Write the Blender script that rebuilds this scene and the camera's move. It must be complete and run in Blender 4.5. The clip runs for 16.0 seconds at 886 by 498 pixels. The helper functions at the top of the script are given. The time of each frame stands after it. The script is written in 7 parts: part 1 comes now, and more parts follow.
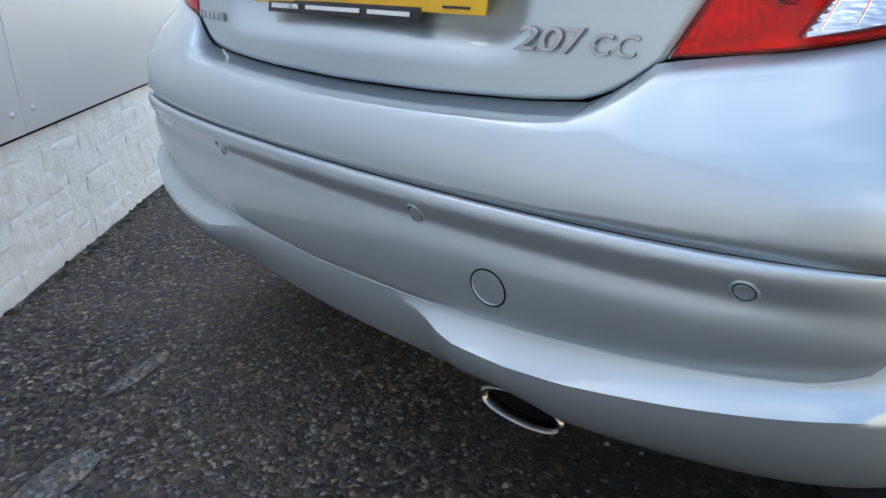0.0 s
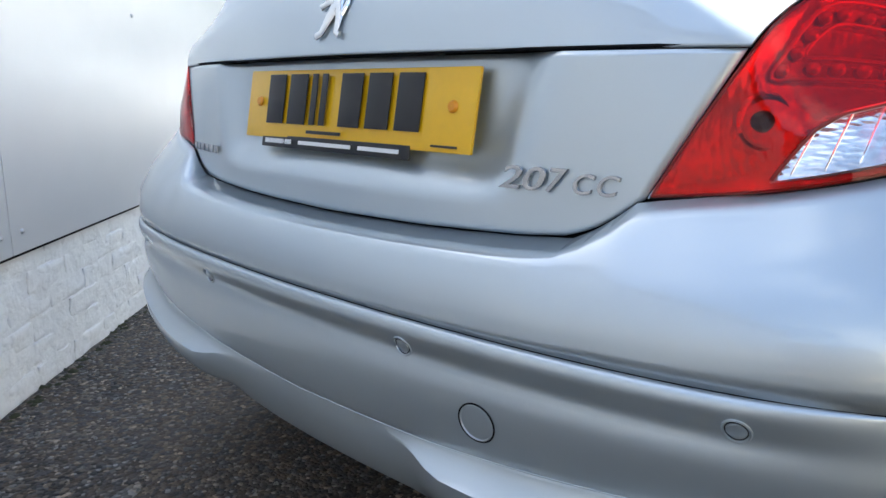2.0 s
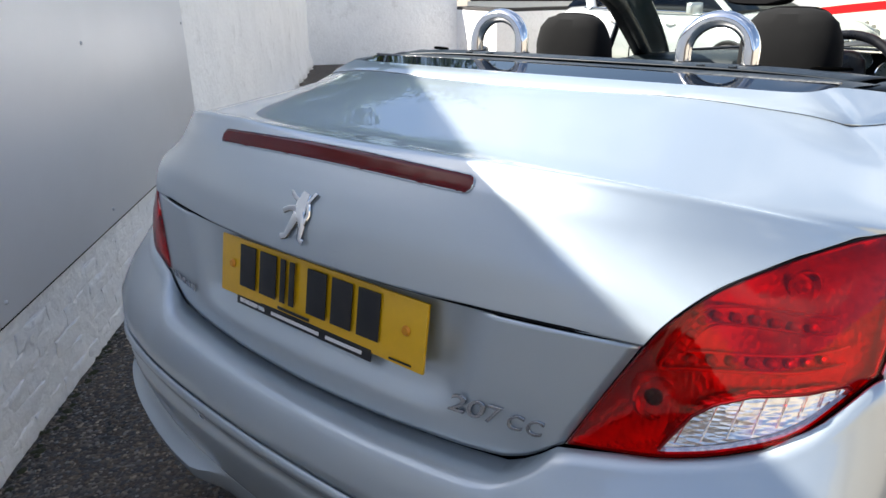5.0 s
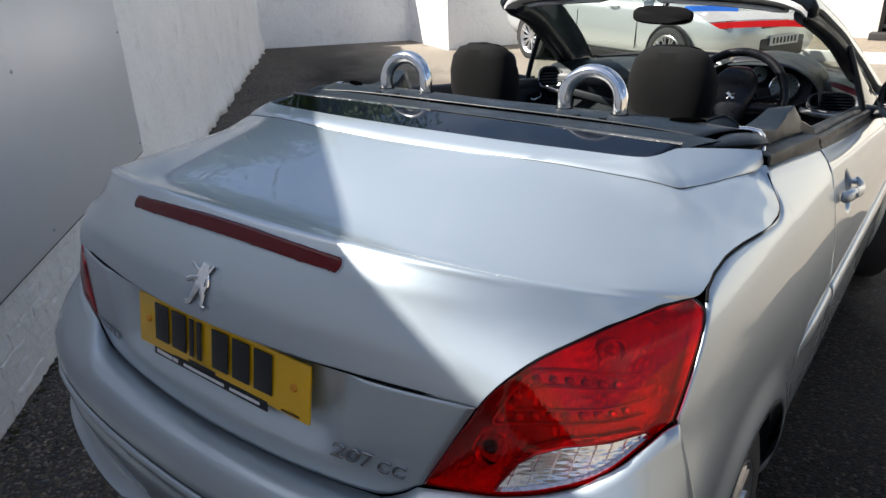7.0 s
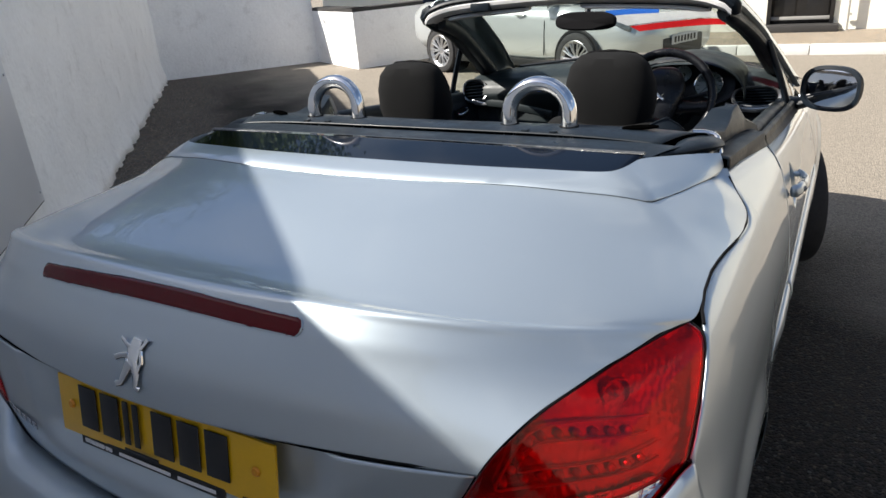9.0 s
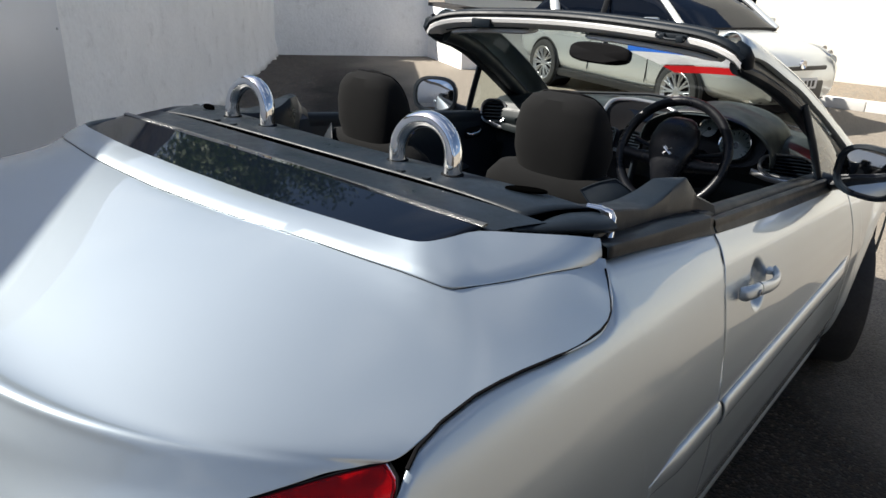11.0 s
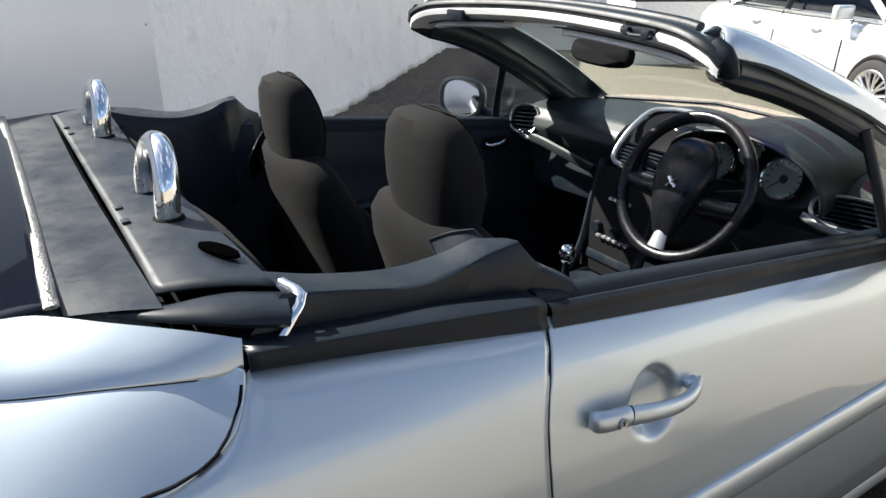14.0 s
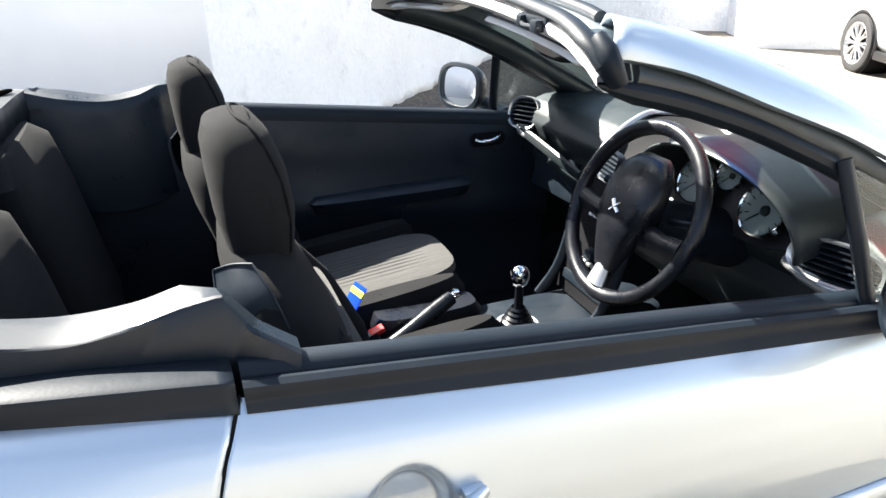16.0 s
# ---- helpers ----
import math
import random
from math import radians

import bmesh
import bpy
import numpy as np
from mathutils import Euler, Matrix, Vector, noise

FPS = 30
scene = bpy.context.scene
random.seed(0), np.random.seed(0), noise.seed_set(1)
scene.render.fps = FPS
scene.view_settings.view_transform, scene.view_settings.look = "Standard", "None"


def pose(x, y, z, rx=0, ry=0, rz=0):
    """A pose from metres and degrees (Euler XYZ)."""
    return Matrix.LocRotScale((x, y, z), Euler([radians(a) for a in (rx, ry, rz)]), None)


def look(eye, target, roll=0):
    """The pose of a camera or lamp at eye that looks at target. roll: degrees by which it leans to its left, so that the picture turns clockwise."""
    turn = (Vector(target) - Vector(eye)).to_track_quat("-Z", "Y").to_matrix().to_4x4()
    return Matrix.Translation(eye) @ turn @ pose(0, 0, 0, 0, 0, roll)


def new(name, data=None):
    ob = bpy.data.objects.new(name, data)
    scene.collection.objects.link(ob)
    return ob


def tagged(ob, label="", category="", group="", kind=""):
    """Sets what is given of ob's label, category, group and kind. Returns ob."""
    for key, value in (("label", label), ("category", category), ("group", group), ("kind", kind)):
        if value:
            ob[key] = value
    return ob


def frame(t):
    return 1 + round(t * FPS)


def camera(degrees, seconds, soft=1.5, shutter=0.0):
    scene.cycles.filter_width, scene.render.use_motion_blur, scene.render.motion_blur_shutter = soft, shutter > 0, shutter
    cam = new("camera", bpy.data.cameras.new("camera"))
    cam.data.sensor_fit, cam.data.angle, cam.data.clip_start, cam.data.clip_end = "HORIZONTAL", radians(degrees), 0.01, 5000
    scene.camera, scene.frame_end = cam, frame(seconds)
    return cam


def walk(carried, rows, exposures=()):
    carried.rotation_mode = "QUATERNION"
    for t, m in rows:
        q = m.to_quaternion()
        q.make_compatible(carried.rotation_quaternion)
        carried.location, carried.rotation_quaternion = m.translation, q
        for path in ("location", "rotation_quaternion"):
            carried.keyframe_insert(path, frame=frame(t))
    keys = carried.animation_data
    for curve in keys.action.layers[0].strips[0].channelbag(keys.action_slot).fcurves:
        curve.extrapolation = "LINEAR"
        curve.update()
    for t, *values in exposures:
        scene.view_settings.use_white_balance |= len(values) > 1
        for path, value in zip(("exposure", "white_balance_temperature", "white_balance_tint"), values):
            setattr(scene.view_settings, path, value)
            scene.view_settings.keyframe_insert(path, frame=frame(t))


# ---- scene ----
cam = camera(65.0, 16.0)
PATH = [
    (0, (0.849, -0.472, 0.862), (-0.449, 0.849, 0.106), 0.2),
    (0.5, (0.851, -0.475, 0.869), (-0.453, 0.869, 0.167), 0.6),
    (1, (0.852, -0.474, 0.878), (-0.472, 0.907, 0.292), 0.5),
    (1.5, (0.847, -0.477, 0.881), (-0.486, 0.93, 0.388), 0.5),
    (2, (0.844, -0.472, 0.882), (-0.493, 0.949, 0.443), 0.6),
    (2.5, (0.839, -0.467, 0.884), (-0.508, 0.963, 0.509), 0.6),
    (3, (0.835, -0.467, 0.895), (-0.523, 0.968, 0.586), 0.5),
    (3.5, (0.842, -0.453, 0.919), (-0.503, 1.003, 0.653), 0.6),
    (4, (0.832, -0.456, 1.084), (-0.455, 0.983, 0.564), -0.3),
    (4.2, (0.836, -0.45, 1.144), (-0.436, 0.979, 0.56), -0.0),
    (6.3, (0.995, -0.518, 1.538), (-0.141, 0.922, 0.741), -2.1),
    (6.5, (1.017, -0.489, 1.545), (-0.111, 0.957, 0.747), -1.4),
    (7, (1.06, -0.442, 1.55), (-0.065, 1.011, 0.76), -1.9),
    (7.5, (1.036, -0.435, 1.552), (-0.081, 1.026, 0.765), -2.3),
    (8, (0.952, -0.425, 1.545), (-0.093, 1.087, 0.758), -3.8),
    (8.5, (0.888, -0.415, 1.544), (-0.066, 1.158, 0.76), -3.6),
    (9, (0.928, -0.37, 1.545), (-0.024, 1.214, 0.783), -4.8),
    (9.5, (1.065, -0.269, 1.541), (0.055, 1.29, 0.8), -1.5),
    (9.7, (1.118, -0.232, 1.545), (0.091, 1.318, 0.808), -0.6),
    (11.8, (1.308, 0.355, 1.549), (-0.053, 1.608, 0.788), 0.4),
    (12, (1.349, 0.395, 1.556), (-0.053, 1.602, 0.796), -0.6),
    (12.5, (1.374, 0.512, 1.544), (-0.049, 1.696, 0.786), -2.9),
    (13, (1.338, 0.699, 1.532), (-0.121, 1.839, 0.776), -2.5),
    (13.5, (1.34, 0.835, 1.525), (-0.125, 1.966, 0.766), -2.9),
    (14, (1.42, 0.979, 1.529), (-0.13, 1.975, 0.751), -0.0),
    (14.5, (1.45, 1.093, 1.526), (-0.11, 2.044, 0.711), -1.0),
    (15, (1.388, 1.253, 1.522), (-0.135, 2.239, 0.678), -3.1),
    (15.5, (1.363, 1.381, 1.517), (-0.156, 2.365, 0.666), -2.8),
    (16, (1.428, 1.561, 1.522), (-0.261, 2.229, 0.685), -0.3),
]
walk(cam, [(t, look(eye, target, roll)) for t, eye, target, roll in PATH],
     [(0.0, 2.92, 6500, 3), (1.5, 2.86, 6500, 5), (3.5, 2.74, 6500, 8), (4.2, 2.33, 6500, 10), (6.3, 1.56, 6500, 10), (7.0, 1.30, 6500, 10), (8.0, 1.16, 6500, 10), (9.5, 1.10, 6500, 10), (12.5, 1.0, 6500, 9), (14.0, 1.68, 6500, 9), (15.5, 2.64, 6500, 9), (16.0, 2.80, 6500, 9)])

# ---- world, sun, exposure ----
SUN_TO = Vector((0.96, 0.54, -1.02)).normalized()
world = bpy.data.worlds.new("sky")
scene.world = world
world.use_nodes = True
wn = world.node_tree.nodes
sky = wn.new("ShaderNodeTexSky")
sky.sky_type = "NISHITA"
sky.sun_disc = False
sky.sun_elevation = math.asin(-SUN_TO.z)
sky.sun_rotation = math.atan2(-SUN_TO.x, -SUN_TO.y)
sky.air_density, sky.dust_density, sky.ozone_density = 0.9, 1.0, 0.8
wl = world.node_tree.links
tcw = wn.new("ShaderNodeTexCoord")
cloud = wn.new("ShaderNodeTexNoise")
cloud.inputs["Scale"].default_value, cloud.inputs["Detail"].default_value = 2.4, 3.5
stretch_w = wn.new("ShaderNodeMapping")
stretch_w.inputs["Scale"].default_value = (1, 1, 2.2)
wl.new(tcw.outputs["Generated"], stretch_w.inputs[0])
wl.new(stretch_w.outputs[0], cloud.inputs["Vector"])
cover_w = wn.new("ShaderNodeMapRange")
cover_w.inputs["From Min"].default_value, cover_w.inputs["From Max"].default_value = 0.51, 0.82
cover_w.inputs["To Max"].default_value = 0.75
wl.new(cloud.outputs["Fac"], cover_w.inputs["Value"])
mixw = wn.new("ShaderNodeMix")
mixw.data_type = "RGBA"
wl.new(cover_w.outputs[0], mixw.inputs["Factor"])
wl.new(sky.outputs[0], mixw.inputs["A"])
mixw.inputs["B"].default_value = (11.0, 11.0, 11.1, 1)
wl.new(mixw.outputs["Result"], wn["Background"].inputs[0])
wn["Background"].inputs[1].default_value = 0.060
sun = new("sun", bpy.data.lights.new("sun", "SUN"))
sun.data.energy, sun.data.angle, sun.data.color = 5.0, radians(0.6), (1.0, 0.95, 0.87)
sun.matrix_world = look((0, 0, 10), Vector((0, 0, 10)) + SUN_TO)


# ---- materials ----
def mat(name, color, rough=0.5, metal=0.0, coat=0.0, vary=0.06, scale=6.0, fine=90.0, bump=0.0, dist=0.002, spec=0.5, trans=0.0, emit=0.0, coat_rough=0.03, stretch=None):
    m = bpy.data.materials.new(name)
    m.use_nodes = True
    nt = m.node_tree
    N, L = nt.nodes, nt.links
    b = N["Principled BSDF"]
    b.inputs["Roughness"].default_value = rough
    b.inputs["Metallic"].default_value = metal
    b.inputs["Coat Weight"].default_value = coat
    b.inputs["Coat Roughness"].default_value = coat_rough
    b.inputs["Specular IOR Level"].default_value = spec
    b.inputs["Transmission Weight"].default_value = trans
    if emit:
        b.inputs["Emission Color"].default_value = (*color, 1)
        b.inputs["Emission Strength"].default_value = emit
    tc = N.new("ShaderNodeTexCoord")
    src = tc.outputs["Object"]
    if stretch:
        mp = N.new("ShaderNodeMapping")
        mp.inputs["Scale"].default_value = stretch
        L.new(src, mp.inputs[0])
        src = mp.outputs[0]
    n1 = N.new("ShaderNodeTexNoise")
    n1.inputs["Scale"].default_value = scale
    n1.inputs["Detail"].default_value = 5
    n2 = N.new("ShaderNodeTexNoise")
    n2.inputs["Scale"].default_value = fine
    n2.inputs["Detail"].default_value = 3
    L.new(src, n1.inputs["Vector"])
    L.new(src, n2.inputs["Vector"])
    ad = N.new("ShaderNodeMath")
    ad.operation = "ADD"
    L.new(n1.outputs["Fac"], ad.inputs[0])
    L.new(n2.outputs["Fac"], ad.inputs[1])
    mr = N.new("ShaderNodeMapRange")
    mr.inputs["From Min"].default_value, mr.inputs["From Max"].default_value = 0.6, 1.4
    mr.inputs["To Min"].default_value, mr.inputs["To Max"].default_value = 1 - vary, 1 + vary
    L.new(ad.outputs[0], mr.inputs["Value"])
    vm = N.new("ShaderNodeVectorMath")
    vm.operation = "SCALE"
    vm.inputs[0].default_value = color
    L.new(mr.outputs[0], vm.inputs["Scale"])
    L.new(vm.outputs[0], b.inputs["Base Color"])
    if bump:
        bp = N.new("ShaderNodeBump")
        bp.inputs["Strength"].default_value = bump
        bp.inputs["Distance"].default_value = dist
        L.new(ad.outputs[0], bp.inputs["Height"])
        L.new(bp.outputs[0], b.inputs["Normal"])
    return m


SILVER = mat("silver_metallic_paint", (0.495, 0.562, 0.610), 0.43, 0.76, 1.0, vary=0.03, scale=3, fine=1400, coat_rough=0.015)
SILVER.node_tree.nodes["Principled BSDF"].inputs["Coat IOR"].default_value = 1.62
GAP = mat("panel_gap_black", (0.006, 0.006, 0.007), 0.85, vary=0.1, spec=0.08)
RUBBER = mat("black_rubber_seal", (0.0060, 0.0098, 0.0145), 0.45, vary=0.15, bump=0.15, fine=200, dist=0.001, spec=0.22)
PLASTIC = mat("black_grained_plastic", (0.0080, 0.0125, 0.0180), 0.42, vary=0.14, fine=700, bump=0.14, dist=0.0005, spec=0.30)
DASH = mat("dark_grey_dashboard_skin", (0.0130, 0.0190, 0.0210), 0.48, vary=0.1, fine=350, bump=0.3, dist=0.0008, spec=0.5)
FABRIC = mat("black_woven_cloth", (0.0098, 0.0100, 0.0103), 0.95, vary=0.32, scale=9, fine=1100, bump=0.4, dist=0.0009, spec=0.12)
FABRIC2 = mat("grey_ribbed_cloth", (0.062, 0.061, 0.058), 0.95, vary=0.3, scale=30, fine=400, bump=0.5, dist=0.001, spec=0.2, stretch=(8, 0.6, 1))
for cloth in (FABRIC, FABRIC2):
    cloth.node_tree.nodes["Principled BSDF"].inputs["Sheen Weight"].default_value = 0.010
    cloth.node_tree.nodes["Principled BSDF"].inputs["Sheen Roughness"].default_value = 0.4
LEATHER = mat("black_leather", (0.0048, 0.0056, 0.0080), 0.30, vary=0.15, fine=300, bump=0.25, dist=0.0006, spec=0.32)
CONSOLE = mat("matt_black_console", (0.006, 0.006, 0.007), 0.55, vary=0.2, fine=300, bump=0.2, dist=0.0005, spec=0.15)


def smudged(m, low, high, scale=7.0):
    """Handled patches: the gloss wanders at two scales."""
    N, L = m.node_tree.nodes, m.node_tree.links
    tc, n, r = N.new("ShaderNodeTexCoord"), N.new("ShaderNodeTexNoise"), N.new("ShaderNodeMapRange")
    n.inputs["Scale"].default_value, n.inputs["Detail"].default_value, n.inputs["Roughness"].default_value = scale, 9, 0.7
    L.new(tc.outputs["Object"], n.inputs["Vector"])
    r.inputs["From Min"].default_value, r.inputs["From Max"].default_value = 0.35, 0.65
    r.inputs["To Min"].default_value, r.inputs["To Max"].default_value = low, high
    L.new(n.outputs["Fac"], r.inputs["Value"])
    L.new(r.outputs[0], N["Principled BSDF"].inputs["Roughness"])


smudged(PLASTIC, 0.26, 0.58)
smudged(DASH, 0.36, 0.60, 5.0)
smudged(RUBBER, 0.40, 0.54, 11.0)
smudged(LEATHER, 0.20, 0.45, 14.0)
HOLE_SHADE = mat("painted_hole_black", (0.0008, 0.0008, 0.0008), 1.0, vary=0.1, spec=0.0)
CHROME = mat("chrome", (0.86, 0.87, 0.88), 0.06, 1.0, vary=0.02)
BADGE = mat("dull_badge_metal", (0.42, 0.43, 0.45), 0.22, 1.0, vary=0.06)
SATIN = mat("satin_silver_plastic", (0.52, 0.53, 0.54), 0.3, 0.7, vary=0.03)
STEEL = mat("brushed_steel", (0.34, 0.325, 0.305), 0.26, 1.0, vary=0.12, fine=200)
SOOT = mat("sooty_inside", (0.012, 0.011, 0.01), 0.9, vary=0.3)
REDDARK = mat("dark_red_lens", (0.105, 0.001, 0.004), 0.14, 0.0, 0.08, vary=0.12, spec=0.25)
LAMPEDGE = mat("dark_lamp_edge", (0.20, 0.005, 0.008), 0.3, vary=0.1, spec=0.3)
YELLOW = mat("yellow_plate_plastic", (0.78, 0.44, 0.008), 0.3, 0.0, 0.3, vary=0.04, scale=20)
BLACKINK = mat("black_ink", (0.012, 0.012, 0.014), 0.4, vary=0.05)
WHITEINK = mat("white_ink", (0.75, 0.75, 0.75), 0.5, vary=0.05)
TYRE = mat("tyre_rubber", (0.022, 0.022, 0.023), 0.8, vary=0.3, scale=15, bump=0.3)
ALLOY = mat("alloy_wheel_silver", (0.6, 0.61, 0.63), 0.28, 0.9, 0.4, vary=0.04)
GLASSDARK = mat("dark_tinted_glass", (0.003, 0.005, 0.010), 0.03, 0.0, 0.0, vary=0.05, coat_rough=0.01, spec=0.14)
VISOR = mat("pale_grey_visor_vinyl", (0.74, 0.73, 0.71), 0.7, vary=0.05, bump=0.2)
WHITEWASH = mat("whitewashed_render", (0.93, 0.925, 0.915), 0.9, vary=0.06, scale=2.2, fine=30, bump=0.5, dist=0.012, spec=0.2)


def scuffed(m, dark, scale=4.5, lo=0.56, hi=0.72, relief=0.02):
    """Adds scuffs and dirt of their own shape and a coarse trowelled relief to a painted wall."""
    N, L = m.node_tree.nodes, m.node_tree.links
    b = N["Principled BSDF"]
    tc = N.new("ShaderNodeTexCoord")
    n = N.new("ShaderNodeTexNoise")
    n.inputs["Scale"].default_value, n.inputs["Detail"].default_value, n.inputs["Roughness"].default_value = scale, 12, 0.68
    L.new(tc.outputs["Object"], n.inputs["Vector"])
    r = N.new("ShaderNodeMapRange")
    r.inputs["From Min"].default_value, r.inputs["From Max"].default_value, r.inputs["To Max"].default_value = lo, hi, 0.28
    L.new(n.outputs["Fac"], r.inputs["Value"])
    mx = N.new("ShaderNodeMix")
    mx.data_type = "RGBA"
    L.new(r.outputs[0], mx.inputs["Factor"])
    L.new(b.inputs["Base Color"].links[0].from_socket, mx.inputs["A"])
    mx.inputs["B"].default_value = (*dark, 1)
    L.new(mx.outputs["Result"], b.inputs["Base Color"])
    old = b.inputs["Normal"].links[0].from_socket
    n2 = N.new("ShaderNodeTexNoise")
    n2.inputs["Scale"].default_value, n2.inputs["Detail"].default_value, n2.inputs["Roughness"].default_value = 11, 9, 0.62
    L.new(tc.outputs["Object"], n2.inputs["Vector"])
    bp = N.new("ShaderNodeBump")
    bp.inputs["Strength"].default_value, bp.inputs["Distance"].default_value = 0.8, relief
    L.new(n2.outputs["Fac"], bp.inputs["Height"])
    L.new(old, bp.inputs["Normal"])
    L.new(bp.outputs[0], b.inputs["Normal"])


scuffed(WHITEWASH, (0.42, 0.40, 0.37))
PANEL = mat("pale_grey_coated_sheet", (0.75, 0.76, 0.785), 0.32, 0.12, 0.0, vary=0.03, scale=1.2, fine=4)


def glass_material(name, tint=(0.9, 0.95, 0.95), bend=1.5):
    m = bpy.data.materials.new(name)
    m.use_nodes = True
    N, L = m.node_tree.nodes, m.node_tree.links
    N.remove(N["Principled BSDF"])
    tr = N.new("ShaderNodeBsdfTransparent")
    tr.inputs[0].default_value = (*tint, 1)
    gl = N.new("ShaderNodeBsdfGlossy")
    gl.inputs["Roughness"].default_value = 0.02
    # a thin sheet: the same gloss from both sides, rising towards grazing
    lw, pw, ma = N.new("ShaderNodeLayerWeight"), N.new("ShaderNodeMath"), N.new("ShaderNodeMath")
    pw.operation, ma.operation = "POWER", "MULTIPLY_ADD"
    lw.inputs["Blend"].default_value = 0.5
    least = ((bend - 1) / (bend + 1)) ** 2
    pw.inputs[1].default_value = 5.0
    ma.inputs[1].default_value, ma.inputs[2].default_value = 1 - least, least
    L.new(lw.outputs["Facing"], pw.inputs[0])
    L.new(pw.outputs[0], ma.inputs[0])
    mx = N.new("ShaderNodeMixShader")
    L.new(ma.outputs[0], mx.inputs[0])
    L.new(tr.outputs[0], mx.inputs[1])
    L.new(gl.outputs[0], mx.inputs[2])
    L.new(mx.outputs[0], N["Material Output"].inputs[0])
    return m


GLASS = glass_material("window_glass", (0.73, 0.80, 0.765))
RED_LENS = glass_material("clear_red_lens", (0.82, 0.004, 0.008), 1.45)
CLEAR_LENS = glass_material("clear_lens", (0.93, 0.94, 0.95))


def reflector_material(name, metal):
    m = mat(name, (0.80, 0.80, 0.80) if metal < 0.8 else (0.92, 0.92, 0.92), 0.2 if metal < 0.8 else 0.15, metal, vary=0.3, scale=22)
    N, L = m.node_tree.nodes, m.node_tree.links
    tc = N.new("ShaderNodeTexCoord")
    vo = N.new("ShaderNodeTexVoronoi")
    vo.inputs["Scale"].default_value = 130
    mp = N.new("ShaderNodeMapping")
    mp.inputs["Scale"].default_value = (1.0, 1.0, 0.5) if metal < 0.8 else (0.4, 0.4, 1.5)
    L.new(tc.outputs["Object"], mp.inputs[0])
    L.new(mp.outputs[0], vo.inputs["Vector"])
    bp = N.new("ShaderNodeBump")
    bp.inputs["Strength"].default_value, bp.inputs["Distance"].default_value = 0.15 if metal < 0.8 else 0.2, 0.005
    L.new(vo.outputs["Distance"], bp.inputs["Height"])
    L.new(bp.outputs[0], N["Principled BSDF"].inputs["Normal"])
    return m


REFLECTOR = reflector_material("faceted_reflector", 0.75)
LEDCELL = mat("bright_lamp_cell", (0.95, 0.95, 0.95), 0.16, 0.7, 0.0, vary=0.05)
BRIGHT_REFLECTOR = reflector_material("bright_faceted_reflector", 0.85)


